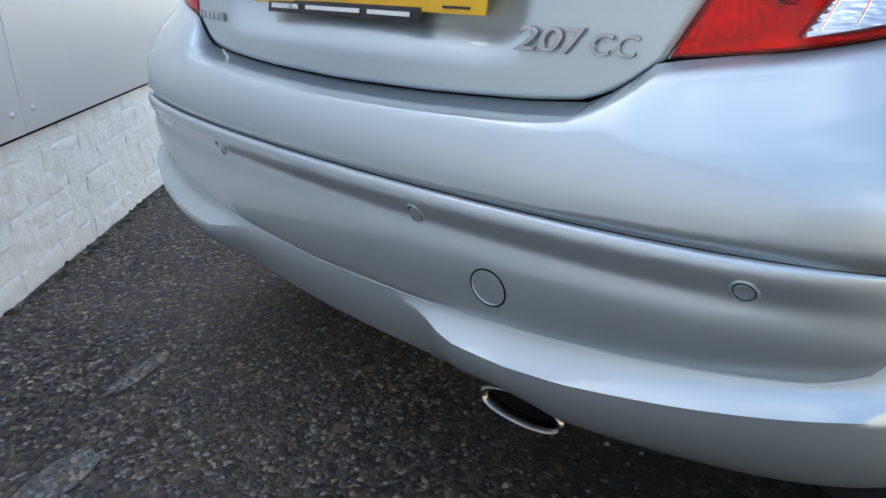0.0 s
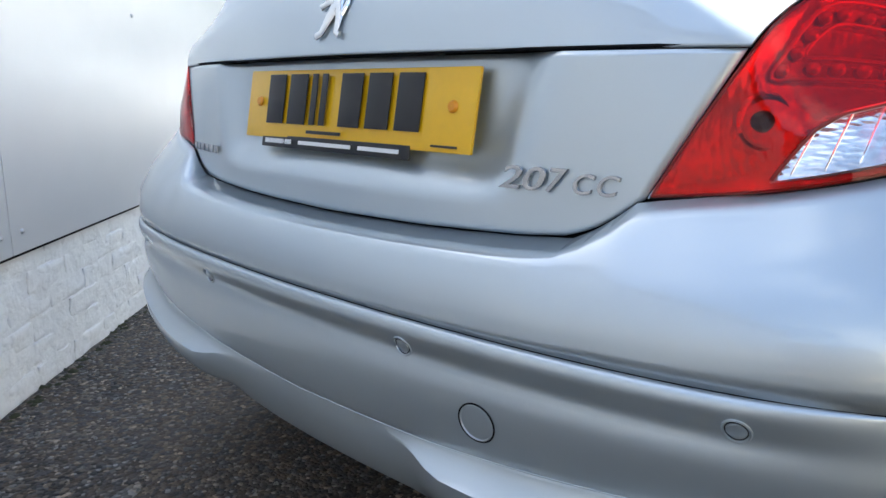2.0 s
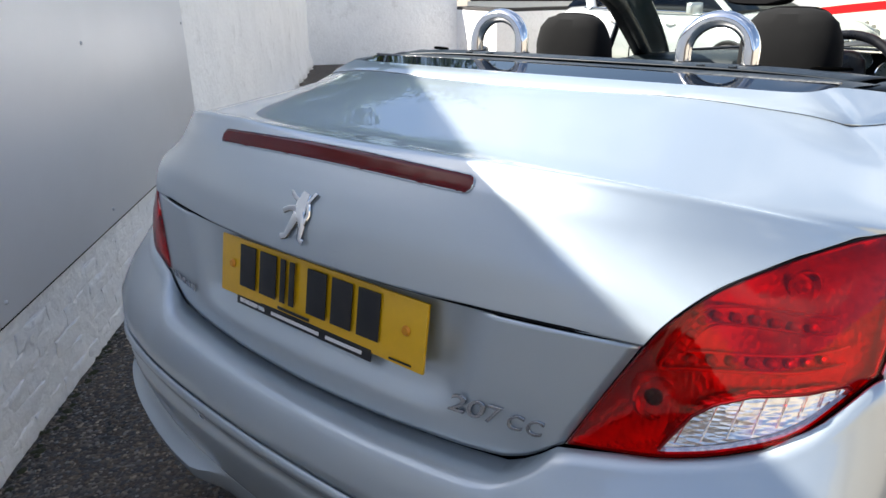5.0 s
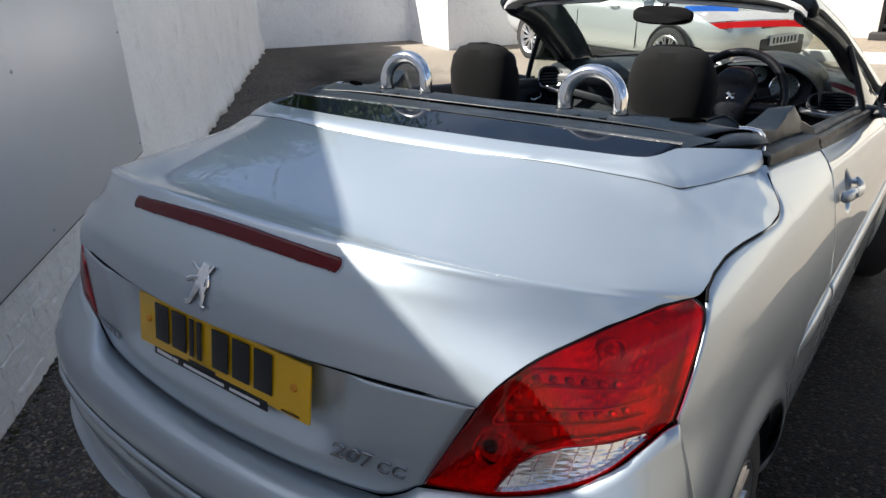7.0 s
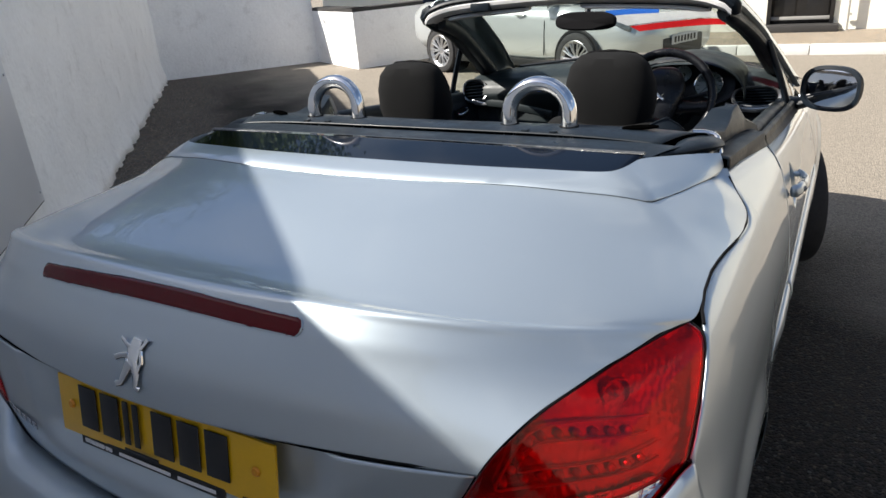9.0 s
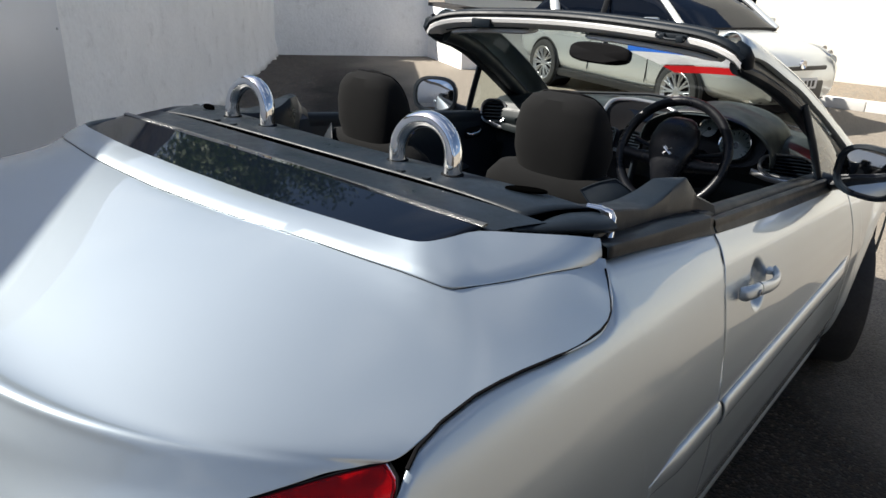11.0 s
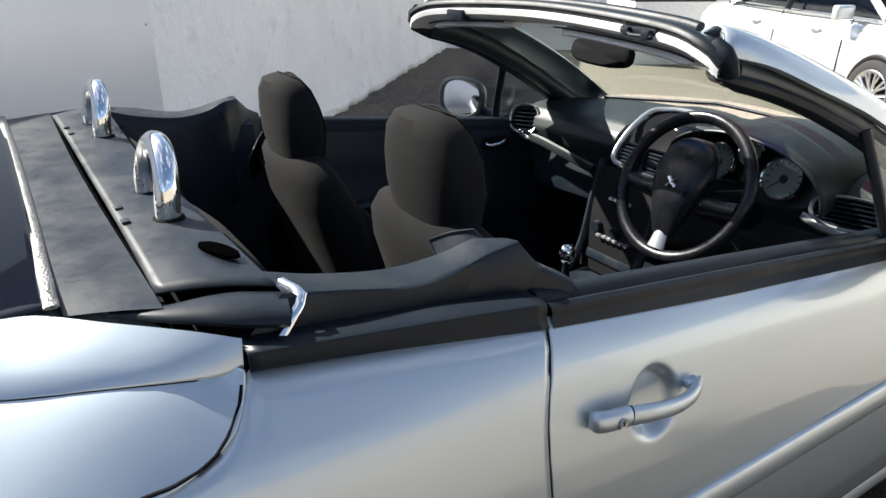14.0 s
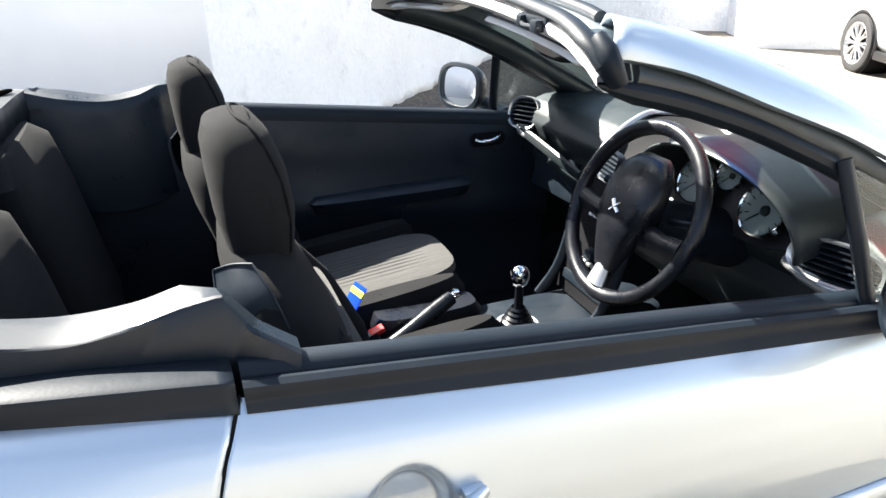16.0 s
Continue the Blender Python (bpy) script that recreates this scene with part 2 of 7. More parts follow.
def asphalt(name, dark, pale, patch, far=None, bounce_lift=None):
    """Rolled stone chippings: cells of many greys, a few pale ones, worn patches, a paler tan yard surface painted
    along the sunlit ground, and brightening painted in toward the side wall.
    """
    m = bpy.data.materials.new(name)
    m.use_nodes = True
    N, L = m.node_tree.nodes, m.node_tree.links
    b = N["Principled BSDF"]
    b.inputs["Roughness"].default_value = 0.88
    b.inputs["Specular IOR Level"].default_value = 0.3
    tc = N.new("ShaderNodeTexCoord")
    vo = N.new("ShaderNodeTexVoronoi")
    vo.inputs["Scale"].default_value = 105
    vo2 = N.new("ShaderNodeTexVoronoi")
    vo2.inputs["Scale"].default_value = 52
    big = N.new("ShaderNodeTexNoise")
    big.inputs["Scale"].default_value, big.inputs["Detail"].default_value = 1.1, 8
    for n in (vo, vo2, big):
        L.new(tc.outputs["Object"], n.inputs["Vector"])
    sep = N.new("ShaderNodeSeparateColor")
    L.new(vo.outputs["Color"], sep.inputs[0])
    ramp = N.new("ShaderNodeValToRGB")
    cr = ramp.color_ramp
    cr.elements[0].color, cr.elements[1].color = (*[c * 0.30 for c in dark], 1), (*[c * 1.3 for c in pale], 1)
    e = cr.elements.new(0.55)
    e.color = (*dark, 1)
    e = cr.elements.new(0.88)
    e.color = (*[c * 1.8 for c in dark], 1)
    L.new(sep.outputs[0], ramp.inputs[0])
    sep2 = N.new("ShaderNodeSeparateColor")
    L.new(vo2.outputs["Color"], sep2.inputs[0])
    few = N.new("ShaderNodeMath")
    few.operation = "GREATER_THAN"
    few.inputs[1].default_value = 0.955
    L.new(sep2.outputs[1], few.inputs[0])
    near = N.new("ShaderNodeMath")
    near.operation = "LESS_THAN"
    near.inputs[1].default_value = 0.32
    L.new(vo2.outputs["Distance"], near.inputs[0])
    both = N.new("ShaderNodeMath")
    both.operation = "MULTIPLY"
    L.new(few.outputs[0], both.inputs[0])
    L.new(near.outputs[0], both.inputs[1])
    mx = N.new("ShaderNodeMix")
    mx.data_type = "RGBA"
    L.new(both.outputs[0], mx.inputs["Factor"])
    L.new(ramp.outputs[0], mx.inputs["A"])
    mx.inputs["B"].default_value = (*[c * 1.5 for c in pale], 1)
    rng = N.new("ShaderNodeMapRange")
    rng.inputs["From Min"].default_value, rng.inputs["From Max"].default_value = 0.42, 0.68
    L.new(big.outputs["Fac"], rng.inputs["Value"])
    mx2 = N.new("ShaderNodeMix")
    mx2.data_type = "RGBA"
    mul = N.new("ShaderNodeMath")
    mul.operation = "MULTIPLY"
    mul.inputs[1].default_value = 0.55
    L.new(rng.outputs[0], mul.inputs[0])
    L.new(mul.outputs[0], mx2.inputs["Factor"])
    L.new(mx.outputs["Result"], mx2.inputs["A"])
    mx2.inputs["B"].default_value = (*patch, 1)
    last = mx2.outputs["Result"]
    warm = N.new("ShaderNodeMix")
    warm.data_type, warm.blend_type = "RGBA", "MULTIPLY"
    tone = N.new("ShaderNodeMix")
    tone.data_type = "RGBA"
    tone.inputs["A"].default_value, tone.inputs["B"].default_value = (1.35, 1.12, 0.88, 1), (0.72, 0.80, 0.90, 1)
    L.new(sep2.outputs[2], tone.inputs["Factor"])
    warm.inputs["Factor"].default_value = 0.8
    L.new(last, warm.inputs["A"])
    L.new(tone.outputs["Result"], warm.inputs["B"])
    last = warm.outputs["Result"]
    # brightens the asphalt toward the side wall, painting in missing bounce light
    if bounce_lift:
        place = N.new("ShaderNodeVectorMath")
        place.operation = "DOT_PRODUCT"
        L.new(tc.outputs["Object"], place.inputs[0])
        place.inputs[1].default_value = bounce_lift[0]
        blot = N.new("ShaderNodeMath")
        blot.operation = "MULTIPLY_ADD"
        L.new(big.outputs["Fac"], blot.inputs[0])
        blot.inputs[1].default_value = 1.6
        L.new(place.outputs["Value"], blot.inputs[2])
        strip = N.new("ShaderNodeMapRange")
        strip.inputs["From Min"].default_value, strip.inputs["From Max"].default_value = bounce_lift[1], bounce_lift[1] - 0.7
        strip.inputs["To Min"].default_value, strip.inputs["To Max"].default_value = 1.0, bounce_lift[2]
        L.new(blot.outputs[0], strip.inputs["Value"])
        grey = N.new("ShaderNodeVectorMath")
        grey.operation = "SCALE"
        L.new(last, grey.inputs[0])
        L.new(strip.outputs[0], grey.inputs["Scale"])
        last = grey.outputs[0]
    # tan yard surface, with sunlit brightness put into its colour and edge
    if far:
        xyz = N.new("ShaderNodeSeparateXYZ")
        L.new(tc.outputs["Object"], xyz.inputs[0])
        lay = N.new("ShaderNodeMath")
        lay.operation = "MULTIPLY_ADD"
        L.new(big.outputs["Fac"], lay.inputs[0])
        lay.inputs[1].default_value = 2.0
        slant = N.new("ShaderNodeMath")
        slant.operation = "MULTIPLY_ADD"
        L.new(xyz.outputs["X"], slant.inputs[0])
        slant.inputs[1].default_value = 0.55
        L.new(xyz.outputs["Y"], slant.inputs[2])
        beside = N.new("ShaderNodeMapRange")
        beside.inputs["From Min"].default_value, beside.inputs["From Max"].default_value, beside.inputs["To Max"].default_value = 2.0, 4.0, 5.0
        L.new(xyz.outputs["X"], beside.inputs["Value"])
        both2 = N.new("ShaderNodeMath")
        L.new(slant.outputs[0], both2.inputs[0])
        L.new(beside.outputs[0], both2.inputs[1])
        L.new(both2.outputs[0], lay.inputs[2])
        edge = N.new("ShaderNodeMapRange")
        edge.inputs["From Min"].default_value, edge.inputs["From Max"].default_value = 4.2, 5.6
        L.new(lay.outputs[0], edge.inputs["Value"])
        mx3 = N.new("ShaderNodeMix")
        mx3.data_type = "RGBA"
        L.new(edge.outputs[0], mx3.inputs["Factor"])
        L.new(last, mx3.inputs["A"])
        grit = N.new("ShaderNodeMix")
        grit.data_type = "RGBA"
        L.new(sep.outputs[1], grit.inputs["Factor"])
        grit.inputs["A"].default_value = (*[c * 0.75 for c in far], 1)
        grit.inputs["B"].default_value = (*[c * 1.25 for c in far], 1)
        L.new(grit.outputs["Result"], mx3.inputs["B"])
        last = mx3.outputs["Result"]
    L.new(last, b.inputs["Base Color"])
    bp = N.new("ShaderNodeBump")
    bp.inputs["Strength"].default_value, bp.inputs["Distance"].default_value = 1.0, 0.006
    inv = N.new("ShaderNodeMath")
    inv.operation = "SUBTRACT"
    inv.inputs[0].default_value = 1.0
    L.new(vo.outputs["Distance"], inv.inputs[1])
    L.new(inv.outputs[0], bp.inputs["Height"])
    L.new(bp.outputs[0], b.inputs["Normal"])
    return m


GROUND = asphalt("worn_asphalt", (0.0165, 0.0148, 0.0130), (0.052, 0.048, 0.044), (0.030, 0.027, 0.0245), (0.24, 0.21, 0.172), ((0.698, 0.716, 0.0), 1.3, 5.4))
PATCH = asphalt("cement_patch", (0.19, 0.182, 0.17), (0.26, 0.25, 0.24), (0.22, 0.21, 0.20))
PAVE = asphalt("pale_paving", (0.25, 0.22, 0.18), (0.32, 0.30, 0.26), (0.22, 0.2, 0.17))


# ---- mesh helpers ----
def part(name, bm, material, parent=None, label="", smooth=True, thick=0.0, angle=40):
    me = bpy.data.meshes.new(name)
    bmesh.ops.recalc_face_normals(bm, faces=bm.faces) if smooth == "fix" else None
    bm.to_mesh(me)
    bm.free()
    me.materials.append(material)
    if smooth:
        me.polygons.foreach_set("use_smooth", [True] * len(me.polygons))
        me.set_sharp_from_angle(angle=radians(angle))
    ob = new(name, me)
    if parent is not None:
        ob.parent = parent
    if label:
        ob["label"] = label
    if thick:
        md = ob.modifiers.new("thickness", "SOLIDIFY")
        md.thickness, md.offset = thick, -1
    return ob


def thing(name, label, category, group="", kind=""):
    return tagged(new(name), label, category, group, kind)


def grid(rows, closed_u=False, closed_v=False, flip=False):
    """A bmesh through rows of points."""
    bm = bmesh.new()
    vs = [[bm.verts.new(p) for p in r] for r in rows]
    nr, nc = len(rows), len(rows[0])
    for i in range(nr if closed_v else nr - 1):
        for j in range(nc if closed_u else nc - 1):
            q = [vs[i][j], vs[i][(j + 1) % nc], vs[(i + 1) % nr][(j + 1) % nc], vs[(i + 1) % nr][j]]
            if flip:
                q.reverse()
            q = list(dict.fromkeys(q))
            try:
                bm.faces.new(q)
            except ValueError:
                pass
    return bm


def mirrored(bm):
    """The same mesh on the other side of the car."""
    for v in bm.verts:
        v.co.x = -v.co.x
    bmesh.ops.reverse_faces(bm, faces=bm.faces)
    return bm


def box(size, at=(0, 0, 0), bevel=0.0, rot=None, seg=2, bm=None):
    b = bmesh.new()
    bmesh.ops.create_cube(b, size=1)
    bmesh.ops.scale(b, vec=size, verts=b.verts)
    if bevel:
        bmesh.ops.bevel(b, geom=b.edges[:], offset=bevel, segments=seg, affect="EDGES", profile=0.6)
    m = Matrix.Translation(at)
    if rot:
        m = m @ Euler([radians(a) for a in rot]).to_matrix().to_4x4()
    bmesh.ops.transform(b, matrix=m, verts=b.verts)
    return join(bm, b)


def join(bm, b):
    if bm is None:
        return b
    me = bpy.data.meshes.new("join")
    b.to_mesh(me)
    b.free()
    bm.from_mesh(me)
    bpy.data.meshes.remove(me)
    return bm


def tube(path, radius, seg=10, closed=False, bm=None, flat=None):
    """A tube along points; radius a number or one for each point."""
    path = [Vector(p) for p in path]
    n = len(path)
    rows = []
    prev = None
    for i, p in enumerate(path):
        a = path[(i - 1) % n] if (closed or i) else p
        c = path[(i + 1) % n] if (closed or i < n - 1) else p
        d = (c - a).normalized()
        if prev is None:
            prev = d.orthogonal().normalized()
            if flat:
                prev = (Vector(flat) - d * d.dot(Vector(flat))).normalized()
        prev = (prev - d * d.dot(prev)).normalized()
        side = d.cross(prev)
        r = radius[i] if isinstance(radius, list) else radius
        ra, rb = r if isinstance(r, (list, tuple)) else (r, r)
        rows.append([p + prev * ra * math.cos(k * math.tau / seg) + side * rb * math.sin(k * math.tau / seg) for k in range(seg)])
    b = grid(rows, closed_u=True, closed_v=closed)
    if not closed:
        b.verts.ensure_lookup_table()
        b.faces.new([b.verts[k] for k in range(seg)][::-1])
        b.faces.new([b.verts[(n - 1) * seg + k] for k in range(seg)])
    bmesh.ops.recalc_face_normals(b, faces=b.faces)
    return join(bm, b)


def lathe(profile, axis="x", seg=48, at=(0, 0, 0), bm=None):
    """Turns a profile of (along, radius) round an axis."""
    rows = []
    for a, r in profile:
        row = []
        for k in range(seg):
            c, s = r * math.cos(k * math.tau / seg), r * math.sin(k * math.tau / seg)
            p = {"x": (a, c, s), "y": (c, a, s), "z": (c, s, a)}[axis]
            row.append(Vector(p) + Vector(at))
        rows.append(row)
    b = grid(rows, closed_u=True)
    bmesh.ops.recalc_face_normals(b, faces=b.faces)
    return join(bm, b)


def smooth(a, b, x):
    t = min(1.0, max(0.0, (x - a) / (b - a)))
    return t * t * (3 - 2 * t)


def spline(points, n):
    """n points evenly along a Catmull-Rom curve."""
    p = [Vector(q) for q in points]
    p = [p[0] * 2 - p[1]] + p + [p[-1] * 2 - p[-2]]
    fine = []
    for i in range(1, len(p) - 2):
        for k in range(12):
            t = k / 12
            a, b, c, d = p[i - 1], p[i], p[i + 1], p[i + 2]
            fine.append(0.5 * (2 * b + (c - a) * t + (2 * a - 5 * b + 4 * c - d) * t * t + (3 * b - a - 3 * c + d) * t ** 3))
    fine.append(p[-2])
    s = [0.0]
    for a, b in zip(fine, fine[1:]):
        s.append(s[-1] + (b - a).length)
    out = []
    for k in range(n):
        x = s[-1] * k / (n - 1)
        i = min(max(int(np.searchsorted(s, x)) - 1, 0), len(fine) - 2)
        f = (x - s[i]) / max(1e-9, s[i + 1] - s[i])
        out.append(fine[i].lerp(fine[i + 1], f))
    return out


def coons(bottom, top, left, right, bulge=0.0, out=(0, -1, 0)):
    """Rows of points between four border curves (bottom and top equally long, left and right too)."""
    nu, nv = len(bottom), len(left)
    rows = []
    for j in range(nv):
        v = j / (nv - 1)
        row = []
        for i in range(nu):
            u = i / (nu - 1)
            p = (1 - v) * bottom[i] + v * top[i] + (1 - u) * left[j] + u * right[j] - ((1 - u) * (1 - v) * bottom[0] + u * (1 - v) * bottom[-1] + (1 - u) * v * top[0] + u * v * top[-1])
            row.append(p + Vector(out) * bulge * 16 * u * (1 - u) * v * (1 - v))
        rows.append(row)
    return rows


def sweep_grid(f, nu, nv, flip=False):
    return grid([[Vector(f(i / (nu - 1), j / (nv - 1))) for i in range(nu)] for j in range(nv)], flip=flip)

# ---- the car's skin ----
REAR_POWER = 7.0
WIDTH = [(0.2, 0.77), (0.25, 0.80), (0.3, 0.825), (0.4, 0.845), (0.5, 0.852), (0.6, 0.855), (0.7, 0.855), (0.8, 0.848), (0.85, 0.842), (0.9, 0.833), (0.95, 0.82), (0.98, 0.81), (1.0, 0.80), (1.02, 0.785), (1.03, 0.775), (1.045, 0.757), (1.06, 0.745), (1.1, 0.72)]
AXLE_R, AXLE_F, AXLE_Z, ARCH = 0.80, 3.32, 0.31, 0.365


WIDTH_Z = np.linspace(0.14, 1.16, 409)
WIDTH_X = np.interp(WIDTH_Z, [r[0] for r in WIDTH], [r[1] for r in WIDTH])
for _ in range(24):
    WIDTH_X[1:-1] = 0.25 * WIDTH_X[:-2] + 0.5 * WIDTH_X[1:-1] + 0.25 * WIDTH_X[2:]


def width_at(z):
    return float(np.interp(z, WIDTH_Z, WIDTH_X))


def belt(y):
    return 1.092 - 0.10 * (y - 1.15) if y < 1.585 else 1.0485 - 0.117 * (y - 1.585)


def side_x(y, z):
    """Half width of the body at a place along it and a height."""
    drop = max(0.0, 1.0485 - belt(y)) if y > 1.585 else 0.0
    zz = z + drop * smooth(0.5, 0.85, z)
    w = width_at(zz)
    back = 0.09 + 0.09 * smooth(0.62, 0.85, z)
    deep = 0.65 + 0.25 * smooth(0.65, 0.85, z)
    if y < back + deep:
        k = max(0.0, 1 - (y - back) / deep)
        w *= math.sqrt(max(0.0, 1 - k ** REAR_POWER))
    if y > 2.7:
        w *= 1 - 0.035 * (y - 2.7) ** 2 - 0.5 * max(0, y - 3.85) ** 2
    return w


def rear_y(x, y0, w, deep):
    k = min(0.9999, (x / w) ** 2)
    return y0 + deep * (1 - (1 - k) ** (1 / REAR_POWER))


car = thing("convertible_car", "silver metallic two-door convertible car, roof folded away, parked beside the wall", "car")


def car_part(name, bm, material, parent=None, label="", **kw):
    return part(name, bm, material, parent or car, label, **kw)


def arch_back(z):
    """Where the rear wheel arch begins at a height."""
    h = z - AXLE_Z
    return AXLE_R - math.sqrt(max(0.0, ARCH ** 2 - h * h)) if abs(h) < ARCH else 9.0


def x_end(z, y0, w, deep, y_end):
    k = max(0.0, 1 - (y_end - y0) / deep)
    return w * math.sqrt(max(0.0, 1 - k ** REAR_POWER))


NCOL = 41
COLS = [1 - (1 - a / (NCOL - 1)) ** 1.6 for a in range(NCOL)]
COLS = [-c for c in COLS[:0:-1]] + COLS


def bumper_top(x):
    """Height of the upper border of the bumper."""
    ax = abs(x)
    return float(np.interp(ax, [0, 0.2, 0.35, 0.42, 0.455, 0.49, 0.52, 0.6, 0.713, 0.76, 0.80], [0.7055, 0.7085, 0.7148, 0.7213, 0.7395, 0.7695, 0.774, 0.787, 0.813, 0.838, 0.876]))


def bumper_upper():
    rows = []
    centre = [(0, 0.085), (0.1, 0.083), (0.3, 0.085), (0.55, 0.093), (0.75, 0.102), (0.84, 0.108), (0.865, 0.112), (0.885, 0.124), (1.0, 0.17)]
    corner = [(0, 0.085), (0.1, 0.084), (0.3, 0.089), (0.55, 0.110), (0.75, 0.135), (0.84, 0.146), (0.865, 0.149), (0.885, 0.151), (1.0, 0.164)]
    for (t, yc), (_, yk) in zip(centre, corner):
        row = []
        for c in COLS:
            a = abs(c)
            z = 0.612
            for _ in range(3):
                w = width_at(z)
                mix = smooth(0.36, 0.5, a * 0.8)
                y0 = yc + (yk - yc) * mix
                deep = 0.65 + 0.25 * smooth(0.65, 0.85, z)
                x = a * x_end(z, y0, w, deep, 0.455)
                z = 0.6105 + t * (bumper_top(x) - 0.6105)
            row.append((math.copysign(x, c), rear_y(x, y0, w, deep), z))
        rows.append(row)
    return grid(rows, flip=False)


def crease(x):
    return float(np.interp(abs(x), [0, 0.27, 0.38, 0.52, 0.63, 0.70, 0.74, 0.77], [0.437, 0.443, 0.45, 0.461, 0.473, 0.482, 0.497, 0.54]))


def bumper_lower():
    prof = [(0.6095, 0.084), (0.604, 0.079), (0.596, 0.077), (0.588, 0.079), (0.58, 0.083), (0.573, 0.0875), (0.566, 0.0905), (0.559, 0.0905), (0.552, 0.089), (0.543, 0.0872), (0.53, 0.087)]
    rows = []
    for z, y0 in prof:
        row = []
        for c in COLS:
            a = abs(c)
            w = width_at(z)
            fade = smooth(0.62, 0.8, a * w)
            yy = y0 + (0.088 - y0) * fade
            x = a * x_end(z, yy, w, 0.65, min(0.455, arch_back(z)))
            row.append((math.copysign(x, c), rear_y(x, yy, w, 0.65), z))
        rows.append(row)
    for t, y0 in ((0.3, 0.090), (0.6, 0.094), (0.85, 0.099), (0.95, 0.101), (1.0, 0.104)):
        row = []
        for c in COLS:
            a = abs(c)
            z = 0.5
            for _ in range(3):
                w = width_at(z)
                x = a * x_end(z, y0, w, 0.65, min(0.455, arch_back(z)))
                z = 0.53 + t * (min(0.525, crease(x)) - 0.53)
            row.append((math.copysign(x, c), rear_y(x, y0, w, 0.65), z))
        rows.append(row)
    return grid(rows, flip=True)


def skirt_bottom(x):
    if x < 0:
        return float(np.interp(-x, [0, 0.11, 0.18, 0.25, 0.33, 0.45, 0.6, 0.77], [0.343, 0.344, 0.347, 0.352, 0.342, 0.335, 0.335, 0.34]))
    return float(np.interp(x, [0, 0.155, 0.215, 0.25, 0.29, 0.362, 0.40, 0.446, 0.583, 0.694, 0.772], [0.343, 0.344, 0.345, 0.342, 0.338, 0.342, 0.336, 0.325, 0.334, 0.34, 0.345]))


def skirt_lip(x):
    return float(np.interp(x, [0.2, 0.25, 0.3, 0.39, 0.47, 0.59, 0.69, 0.75], [0.43, 0.425, 0.416, 0.412, 0.417, 0.434, 0.450, 0.460]))


def skirt():
    rows = []
    for k in range(21):
        row = []
        for c in COLS:
            a = abs(c)
            z = 0.42
            t = k / 20
            for _ in range(3):
                w = width_at(z)
                x = a * x_end(z, 0.101, w, 0.65, min(0.455, arch_back(z)))
                xs = math.copysign(x, c)
                top = crease(x) + 0.0012
                tl = min(0.8, max(0.12, (top - skirt_lip(x)) / (top - skirt_bottom(xs))))
                t = tl * k / 6 if k < 6 else tl + (1 - tl) * (k - 6) / 14
                z = top + t * (skirt_bottom(xs) - top)
            wing = smooth(0.20, 0.32, x)
            if t < tl:
                yw = 0.1048 - 0.0298 * (t / tl) ** 1.9
            else:
                q = (t - tl) / (1 - tl)
                yw = 0.075 + 0.008 * q + 0.045 * q ** 2.5
            yc = 0.1048 + 0.004 * t + 0.02 * t ** 2.5
            y = rear_y(x, yc + (yw - yc) * wing, w, 0.65)
            row.append((xs, y, z))
        rows.append(row)
    rows.append([(x * 0.99, y + 0.05, z + 0.004) for x, y, z in rows[-1]])
    rows.append([(x * 0.97, y + 0.16, z + 0.02) for x, y, z in rows[-1]])
    return grid(rows, flip=True)


bumper = car_part("rear_bumper", bumper_upper(), SILVER, thick=0.004)
band = car_part("bumper_band", bumper_lower(), SILVER, bumper, thick=0.004)
car_part("bumper_skirt", skirt(), SILVER, bumper, thick=0.004)
edge_pts = []
for c in COLS[4:-4]:
    w = width_at(0.47)
    x = abs(c) * x_end(0.47, 0.104, w, 0.65, min(0.455, arch_back(0.47)))
    edge_pts.append((math.copysign(x, c), rear_y(x, 0.1035, w, 0.65), min(0.525, crease(x)) + 0.0002))
# silver bead added to give the skirt's lip its highlight line
car_part("crease_edge", tube(edge_pts, 0.0011, 6), SILVER, bumper)


